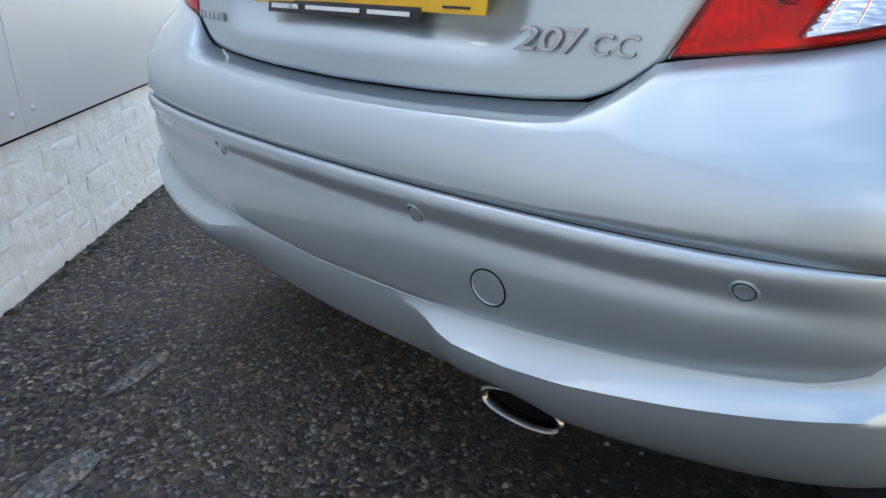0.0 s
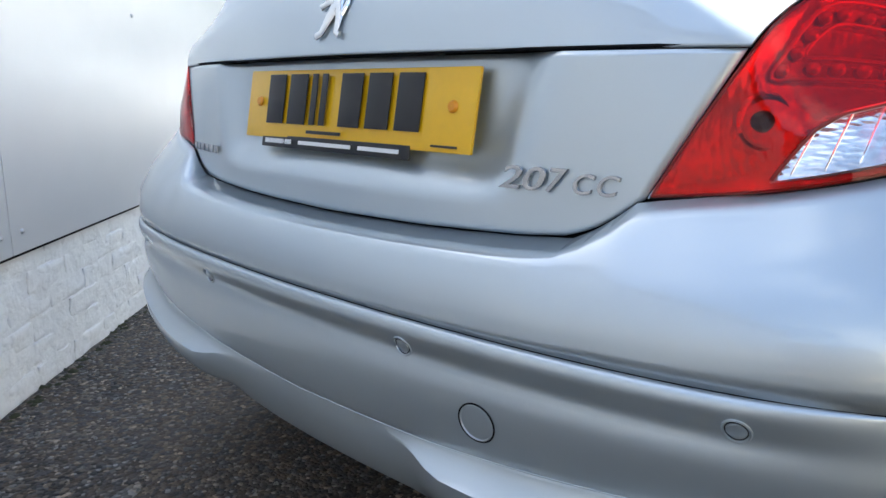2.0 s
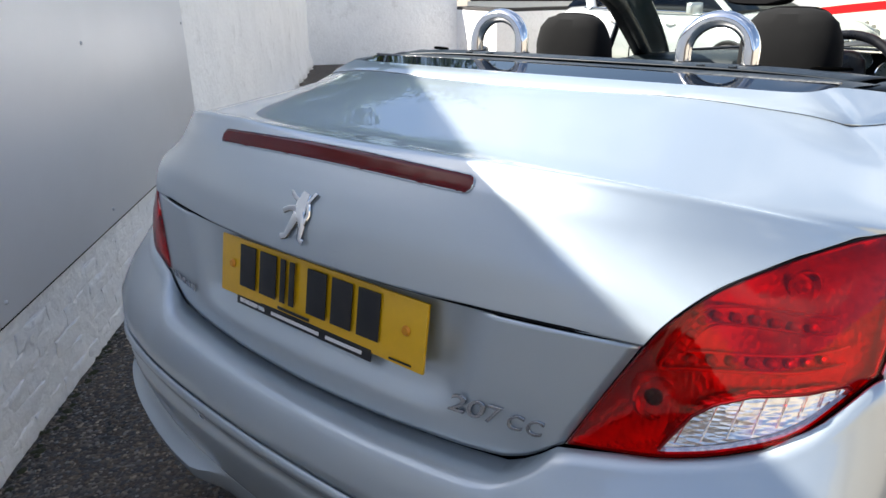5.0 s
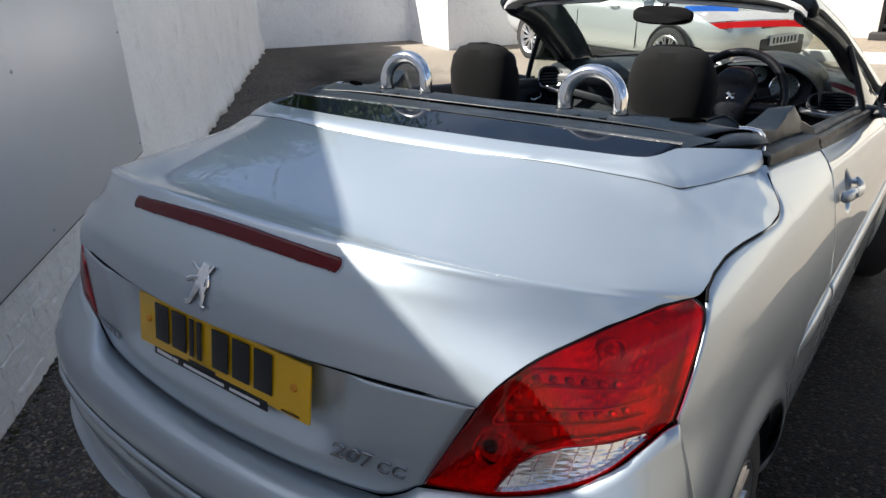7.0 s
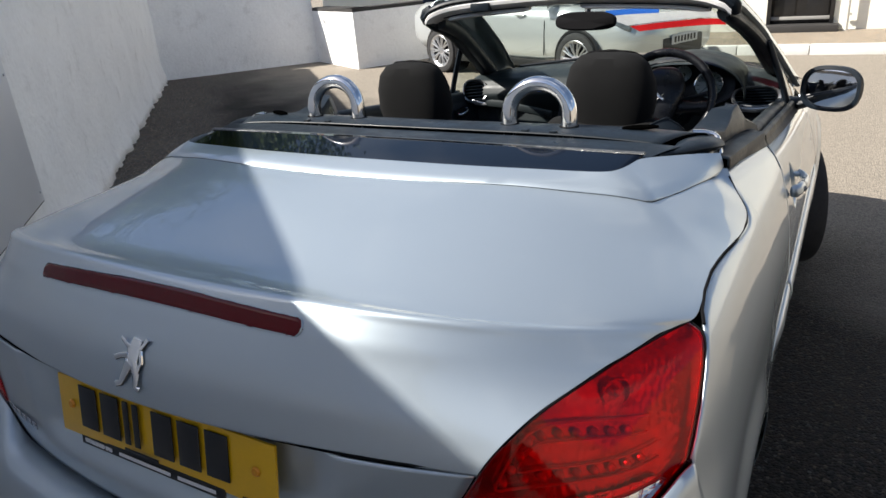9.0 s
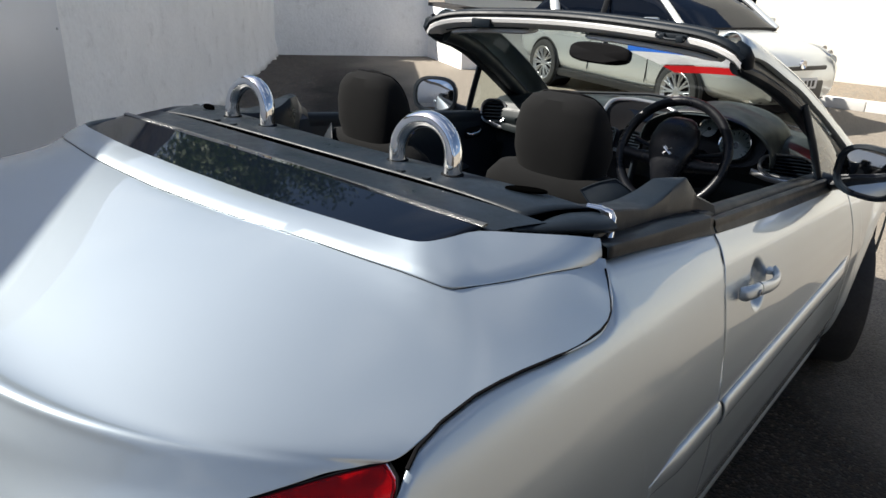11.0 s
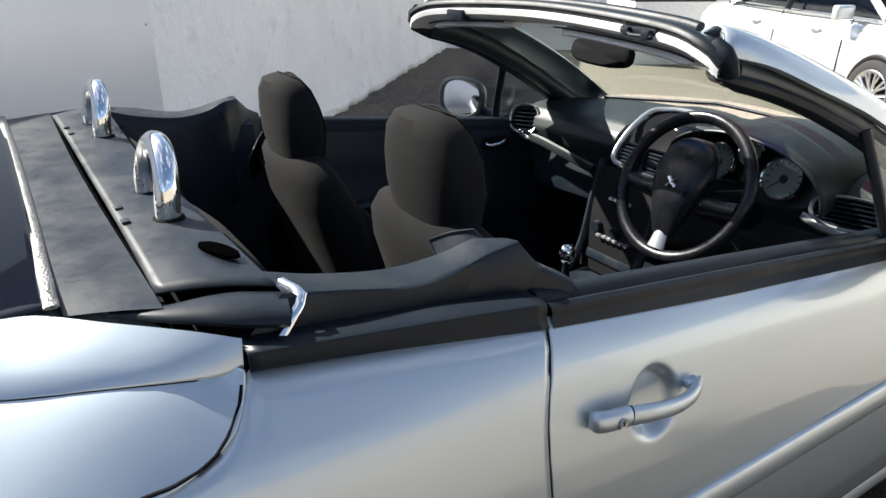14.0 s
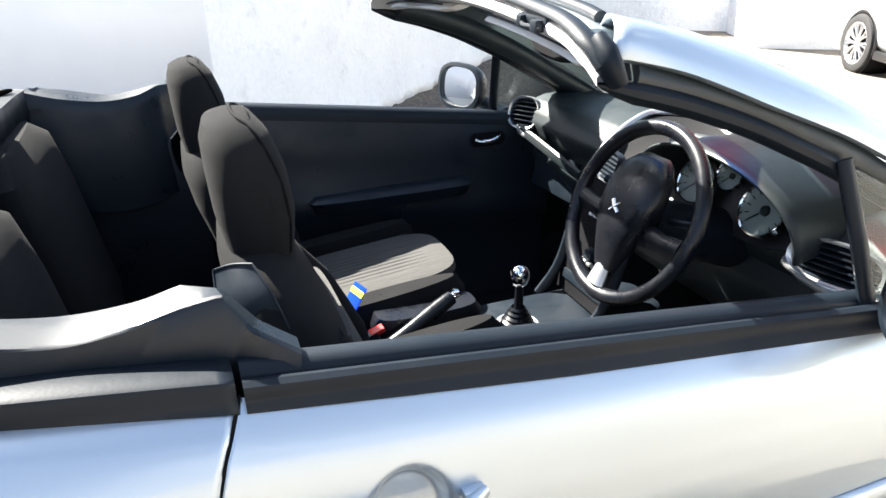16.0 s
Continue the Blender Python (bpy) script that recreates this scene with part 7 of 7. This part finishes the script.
def slab(name, a, b, height, thick, material, label, base=0.0, category="wall", rough_face=0.0):
    """An upright slab from a to b; its thickness lies to the left of the way from a to b."""
    a, b = Vector((*a, 0)), Vector((*b, 0))
    d = (b - a).normalized()
    left = Vector((-d.y, d.x, 0)) * thick
    bm = bmesh.new()
    pts = [a, b, b + left, a + left]
    lo = [bm.verts.new((p.x, p.y, base)) for p in pts]
    hi = [bm.verts.new((p.x, p.y, height)) for p in pts]
    for i in range(4):
        bm.faces.new((lo[i], lo[(i + 1) % 4], hi[(i + 1) % 4], hi[i]))
    bm.faces.new(hi)
    bm.faces.new(lo[::-1])
    if rough_face:
        bmesh.ops.subdivide_edges(bm, edges=bm.edges[:], cuts=24, use_grid_fill=True)
        for v in bm.verts:
            v.co += Vector((left.normalized())) * rough_face * noise.noise(v.co * 1.7)
    bmesh.ops.recalc_face_normals(bm, faces=bm.faces)
    return tagged(part(name, bm, material, None, smooth=bool(rough_face)), label, category, "", "structure")


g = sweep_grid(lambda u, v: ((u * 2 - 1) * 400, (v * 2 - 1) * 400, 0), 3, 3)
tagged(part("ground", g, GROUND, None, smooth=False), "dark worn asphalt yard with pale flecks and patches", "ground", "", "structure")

# side wall: a core, plaster beyond the panels, painted bricks at its foot
w0, w1 = on_wall(-5, -0.04, 0), on_wall(11.75, -0.04, 0)
side_wall = slab("wall_side", (w0.x, w0.y), (w1.x, w1.y), 2.10, 0.26, WHITEWASH, "whitewashed brick boundary wall beside the car")


def plaster():
    rows = []
    for j in range(25):
        z = 2.10 * j / 24
        row = []
        for i in range(110):
            s = 2.78 + 8.95 * i / 109
            p = on_wall(s, 0.0, z)
            foot = 0.05 * smooth(0.28, 0.0, z) * (1 + 1.1 * noise.noise(p * 6.0) + 0.5 * noise.noise(p * 17.0))
            row.append(p + WALL_OUT * (0.018 * noise.noise(p * 1.3) + 0.008 * noise.noise(p * 5.0) + foot))
        rows.append(row)
    return grid(rows, flip=False)


pl_ob = part("plaster", plaster(), WHITEWASH, side_wall, thick=0.04)
COPING = mat("weathered_stone_coping", (0.20, 0.16, 0.12), 0.9, vary=0.4, scale=5, fine=40, bump=0.7, dist=0.01)
for k in range(12):
    s0 = -5 + 1.395 * k
    bm = bmesh.new()
    pro = [(-0.34, 2.10), (0.03, 2.10), (0.03, 2.16), (-0.12, 2.47), (-0.34, 2.47)]
    ends = [[bm.verts.new((x, -o, z)) for o, z in pro] for x in (0.004, 1.391)]
    for i in range(5):
        bm.faces.new((ends[0][i], ends[0][(i + 1) % 5], ends[1][(i + 1) % 5], ends[1][i]))
    bm.faces.new(ends[0])
    bm.faces.new(ends[1][::-1])
    part("coping_stone", on_wall_mesh(bm, s0, 0, 0), COPING, side_wall, smooth=False)

RIVET = mat("rivet_head", (0.6, 0.61, 0.63), 0.35, 0.4, vary=0.1)
for s0, s1 in ((-5.0, -2.32), (-2.315, 0.255), (0.260, 2.80)):
    bm = box((s1 - s0, 0.022, 1.68), (0, 0, 0), 0.002)
    panel_ob = tagged(part("wall_panel", on_wall_mesh(bm, (s0 + s1) / 2, 0.019, 0.43 + 0.84), PANEL, None), "pale grey smooth sheet panel riveted on the wall", "panel", "wall panels", "structure")
    # dark strip for the joint and dirt, with the panel's shadow painted in
    part("panel_joint_shade", on_wall_mesh(box((s1 - s0, 0.010, 0.006), (0, 0, 0), 0.001), (s0 + s1) / 2, 0.022, 0.4255), GAP, panel_ob)
    ends_s = (s0 + 0.05, s1 - 0.05) if s1 < 2 else (s0 + 0.05, 1.235, s1 - 0.05)
    for ss in ends_s:
        for z in (0.49, 1.16, 1.80):
            b = lathe([(-0.0075, 0.0005), (-0.0065, 0.005), (0.0, 0.0085)], "y", 14)
            part("rivet", on_wall_mesh(b, ss, 0.0305, z), RIVET, panel_ob)

# painted bricks at the foot of the wall
random.seed(5)
brick_meshes = []
for k in range(10):
    bm = box((0.221, 0.05, 0.0695), (0, 0, 0), 0.005, seg=2)
    bmesh.ops.subdivide_edges(bm, edges=[e for e in bm.edges if e.calc_length() > 0.05], cuts=3, use_grid_fill=True)
    for v in bm.verts:
        v.co += Vector((0, 0.010 * noise.noise(v.co * 26 + Vector((k * 7, 0, 0))), 0.004 * noise.noise(v.co * 14 + Vector((0, k * 5, 0)))))
    me = bpy.data.meshes.new("brick")
    bm.to_mesh(me)
    bm.free()
    me.materials.append(WHITEWASH)
    me.polygons.foreach_set("use_smooth", [True] * len(me.polygons))
    brick_meshes.append(me)
joint = grid([[(-3.9 + 7.8 * i / 260, -0.0232 - 0.006 * noise.noise(Vector((i * 0.31, j * 0.55, 3.0))) - 0.005 * noise.noise(Vector((i * 1.1, j * 1.3, 8.0))), -0.23 + 0.46 * j / 24) for i in range(261)] for j in range(25)])
part("joint_bed", on_wall_mesh(joint, -1.1, -0.0170, 0.215), WHITEWASH, side_wall)
for row in range(6):
    for k in range(16):
        s = -1.35 + k * 0.226 + (0.113 if row % 2 else 0)
        if s > 2.75:
            continue
        ob = new("brick", random.choice(brick_meshes))
        ob.parent = side_wall
        m = WALL_TURN.copy()
        m.translation = on_wall(s, -0.0195 + random.uniform(-0.0022, 0.0018), 0.036 + row * 0.0725)
        ob.matrix_local = m @ Matrix.Rotation(radians(random.uniform(-0.8, 0.8)), 4, "Y")

slab("wall_back", (-9.94, 7.33), (-7.67, 10.05), 1.62, 0.3, WHITEWASH, "white rendered wall across the end of the yard", rough_face=0.02)
SLATE = mat("dark_slate_coping", (0.03, 0.028, 0.027), 0.7, vary=0.3)
for a, b in (((-7.67, 10.05), (-6.15, 9.2)), ((-6.15, 9.2), (-5.2, 10.9))):
    slab("wall_low", a, b, 0.90, 0.28, WHITEWASH, "low whitewashed garden wall with a dark coping", rough_face=0.012)
    slab("wall_coping", a, b, 0.955, 0.32, SLATE, "dark slate coping on the low wall", 0.90)
DARKROOM = mat("dark_window_opening", (0.01, 0.01, 0.011), 0.25, vary=0.2)
BUILD = mat("cream_painted_render", (0.78, 0.76, 0.68), 0.85, vary=0.04, scale=1.2, fine=20, bump=0.3, dist=0.006)
slab("wall_building", (12, 12.1), (0.62, 12.2), 3.7, -0.3, BUILD, "cream painted building front")
slab("wall_building", (-0.30, 12.21), (-2.65, 12.24), 3.7, -0.3, BUILD, "cream painted building front")
slab("wall_building", (-0.30, 12.21), (0.62, 12.2), 3.7, 0.3, BUILD, "cream painted building front over the door", 2.25)
slab("wall_building", (-2.65, 12.24), (-9.2, 12.3), 0.98, -0.3, BUILD, "cream painted wall below the windows")
slab("wall_building", (-2.65, 12.24), (-9.2, 12.3), 3.7, -0.3, BUILD, "cream painted wall over the windows", 2.3)
slab("wall_inside", (-9.2, 12.75), (2, 12.75), 3.6, 0.1, DARKROOM, "dark room behind the windows")
PAINT_BLACK = mat("black_gloss_paint", (0.012, 0.012, 0.013), 0.25, vary=0.1)
door_b = tagged(part("door_1", box((0.84, 0.05, 2.1), (0.16, 12.30, 1.18), 0.004), PAINT_BLACK, None), "black painted panelled door of the building", "door", "", "structure")
for x in (-0.07, 0.39):
    for z, h in ((0.55, 0.6), (1.55, 0.9)):
        part("door_panel", box((0.30, 0.02, h), (x, 12.268, z), 0.006), PAINT_BLACK, door_b)
for x in (-0.28, 0.60):
    part("door_frame", box((0.06, 0.12, 2.2), (x, 12.22, 1.2), 0.004), PAINT_BLACK, door_b)
part("weather_bar", box((0.86, 0.05, 0.05), (0.16, 12.255, 0.30), 0.01), mat("grey_weather_bar", (0.3, 0.29, 0.27), 0.6), door_b)
part("door_handle", box((0.03, 0.05, 0.14), (-0.18, 12.24, 1.08), 0.006), CHROME, door_b)
part("door_step", box((1.1, 0.32, 0.10), (0.16, 12.08, 0.17), 0.008), SLATE, door_b)
for k in range(3):
    x0, x1 = -9.1 + 2.15 * k, -7.1 + 2.15 * k
    win = tagged(new("window_1"), "dark window in the building front with a black frame", "window", "", "structure")
    for x in (x0, (x0 + x1) / 2, x1):
        part("window_frame", box((0.06, 0.08, 1.3), (x, 12.36, 1.64), 0.004), PAINT_BLACK, win)
    for z in (1.01, 2.27):
        part("window_frame", box((x1 - x0 + 0.06, 0.08, 0.06), ((x0 + x1) / 2, 12.36, z), 0.004), PAINT_BLACK, win)
    part("pane", box((x1 - x0, 0.008, 1.25), ((x0 + x1) / 2, 12.38, 1.64)), GLASSDARK, win)
pipe = tagged(part("drain_pipe", tube([(0.80, 12.08, 0.12), (0.80, 12.08, 3.5)], 0.035, 14), BUILD, None), "cream painted drain pipe on the building", "pipe", "", "structure")
for z in (0.35, 1.6, 2.9):
    part("pipe_bracket", box((0.13, 0.03, 0.03), (0.80, 12.12, z), 0.004), BUILD, pipe)
slab("pavement", (14, 10.56), (-5.15, 10.56), 0.12, -1.7, PAVE, "pale raised pavement along the building", category="pavement")
KERB = mat("white_painted_kerb", (0.72, 0.71, 0.68), 0.75, vary=0.1, scale=4, bump=0.3)
kerb = tagged(new("kerb"), "white painted kerb stones along the pavement", "kerb", "", "structure")
me_k = None
for k in range(20):
    ob = part("kerb_stone", box((0.905, 0.13, 0.15), (0, 0, 0), 0.012), KERB, kerb) if me_k is None else new("kerb_stone", me_k)
    me_k = ob.data
    ob.parent = kerb
    ob.location = (-4.6 + 0.915 * k, 10.49, 0.055)
# unseen wall, added to keep sky light off the car's rear
slab("added_wall_behind", (9, -8), (-9, -8), 3.6, -0.3, mat("sky_block_brown", (0.34, 0.285, 0.24), 0.9, vary=0.3, scale=4, fine=30, bump=0.5, dist=0.01), "unseen wall added behind the yard to block sky light")
# unseen wall, added to cover the bright horizon mirrored in the flank
slab("added_wall_right", (9, 10), (9, -8), 3.2, 0.3, mat("side_block_brown", (0.25, 0.225, 0.19), 0.9, vary=0.3, scale=1.5, fine=25, bump=0.5, dist=0.01), "unseen wall added at the side to dim the car's flank")


# worn cement patches and loose chippings
PATCH_TURN = 2.0


def patch(name, cx, cy, length, wide, turn, seed):
    bm = bmesh.new()
    ring_v = []
    for k in range(36):
        a = math.tau * k / 36
        r = 1 + 0.35 * noise.noise(Vector((math.cos(a) * 2.2, math.sin(a) * 2.2, seed)))
        ring_v.append(bm.verts.new((cx + r * length * math.cos(a) * math.cos(turn) - r * wide * math.sin(a) * math.sin(turn), cy + r * length * math.cos(a) * math.sin(turn) + r * wide * math.sin(a) * math.cos(turn), 0.004)))
    bm.faces.new(ring_v)
    tagged(part(name, bm, PATCH, None, smooth=False), "thin worn cement patch on the asphalt", "patch", "", "structure")


patch("cement_patch", -0.592, 0.012, 0.10, 0.024, PATCH_TURN, 1.0)
patch("cement_patch", -0.635, -0.115, 0.03, 0.016, 0.4, 4.0)
patch("cement_patch", -0.35, -0.24, 0.09, 0.045, 2.0, 9.0)

random.seed(9)
bm = bmesh.new()
CHIP = mat("loose_chippings", (0.17, 0.16, 0.145), 0.85, vary=0.85, scale=40)
for k in range(1300):
    if k % 3:
        x, y = random.uniform(-1.6, 0.7), random.uniform(-0.7, 1.2)
    else:
        p = on_wall(random.uniform(-1, 3.5), abs(random.gauss(0.03, 0.05)) + 0.02, 0)
        x, y = p.x, p.y
    if (Vector((x, y, 0)) - WALL_AT).dot(WALL_OUT) < 0.02:
        continue
    r = random.choice((0.002, 0.003, 0.003, 0.004, 0.005, 0.008))
    vs = [bm.verts.new((x + r * dx * random.uniform(0.6, 1.3), y + r * dy * random.uniform(0.6, 1.3), max(0, r * dz * random.uniform(0.5, 1.0) + r * 0.3))) for dx, dy, dz in ((1, 0, 0), (0, 1, 0), (-1, 0, 0), (0, -1, 0), (0.2, 0.1, 1))]
    for i in range(4):
        bm.faces.new((vs[i], vs[(i + 1) % 4], vs[4]))
tagged(part("chippings", bm, CHIP, None, smooth=False), "loose pale stone chippings on the asphalt", "gravel", "", "stuff")
MOSS = mat("moss_and_dirt", (0.045, 0.045, 0.022), 1.0, vary=0.5, scale=30, bump=0.8)
bm = bmesh.new()
for k in range(260):
    p = on_wall(random.uniform(-1, 7), random.uniform(0.005, 0.05), 0)
    r = random.uniform(0.006, 0.02)
    vs = [bm.verts.new((p.x + r * math.cos(a) * random.uniform(0.6, 1.2), p.y + r * math.sin(a) * random.uniform(0.6, 1.2), 0.001)) for a in np.linspace(0, math.tau, 6, endpoint=False)]
    c = bm.verts.new((p.x, p.y, r * 0.6))
    for i in range(6):
        bm.faces.new((vs[i], vs[(i + 1) % 6], c))
tagged(part("moss", bm, MOSS, None), "moss and dirt along the foot of the wall", "moss", "", "stuff")

# ---- trees behind the wall ----
BARK = mat("tree_bark", (0.09, 0.07, 0.05), 0.95, vary=0.4, scale=12, bump=0.8, dist=0.02)
LEAF = mat("spring_leaves", (0.105, 0.165, 0.03), 0.6, vary=0.5, scale=3, fine=30)
LEAF.node_tree.nodes["Principled BSDF"].inputs["Transmission Weight"].default_value = 0.0


def tree(at, tall, spread, seed, leaves=11000):
    rnd = random.Random(seed)
    top = Vector(at)
    t = tagged(new("tree"), "leafy green tree standing behind the wall", "tree", "trees behind the wall")
    trunk = tube([top, top + Vector((0.1, 0, tall * 0.3)), top + Vector((0.0, 0.15, tall * 0.6)), top + Vector((0.1, 0.1, tall * 0.9))], [0.22, 0.17, 0.11, 0.03], 10)
    tips = []
    for k in range(16):
        a, h = rnd.uniform(0, math.tau), rnd.uniform(0.25, 0.85)
        s = top + Vector((0.05, 0.08, tall * h))
        reach = spread * (1.05 - 0.6 * abs(h - 0.45)) * rnd.uniform(0.6, 1)
        e = s + Vector((reach * math.cos(a), reach * math.sin(a), tall * rnd.uniform(0.03, 0.16)))
        trunk = tube([s, s.lerp(e, 0.5) + Vector((0, 0, 0.15)), e], [0.06, 0.04, 0.015], 6, bm=trunk)
        tips += [e, s.lerp(e, 0.7), s.lerp(e, 0.45)]
    part("trunk", trunk, BARK, t)
    verts, faces = [], []
    for k in range(leaves):
        c = rnd.choice(tips)
        p = c + Vector((rnd.gauss(0, 0.38), rnd.gauss(0, 0.38), rnd.gauss(0, 0.30)))
        r = rnd.uniform(0.05, 0.11)
        u = Vector((rnd.gauss(0, 1), rnd.gauss(0, 1), rnd.gauss(0, 0.6))).normalized()
        w = u.orthogonal().normalized()
        n = len(verts)
        verts += [p - u * r, p + w * r * 0.5, p + u * r, p - w * r * 0.5]
        faces.append((n, n + 1, n + 2, n + 3))
    me = bpy.data.meshes.new("crown")
    me.from_pydata(verts, [], faces)
    me.materials.append(LEAF)
    crown = new("crown", me)
    crown.parent = t


for k, (x, y, h, sp) in enumerate(((-13.9, 8.9, 8.7, 2.7), (-15.6, 11.0, 9.6, 2.9), (-12.6, 13.6, 7.6, 2.6), (-15.5, 15.0, 9.6, 3.1))):
    tree((x, y, 0), h, sp, 40 + k)
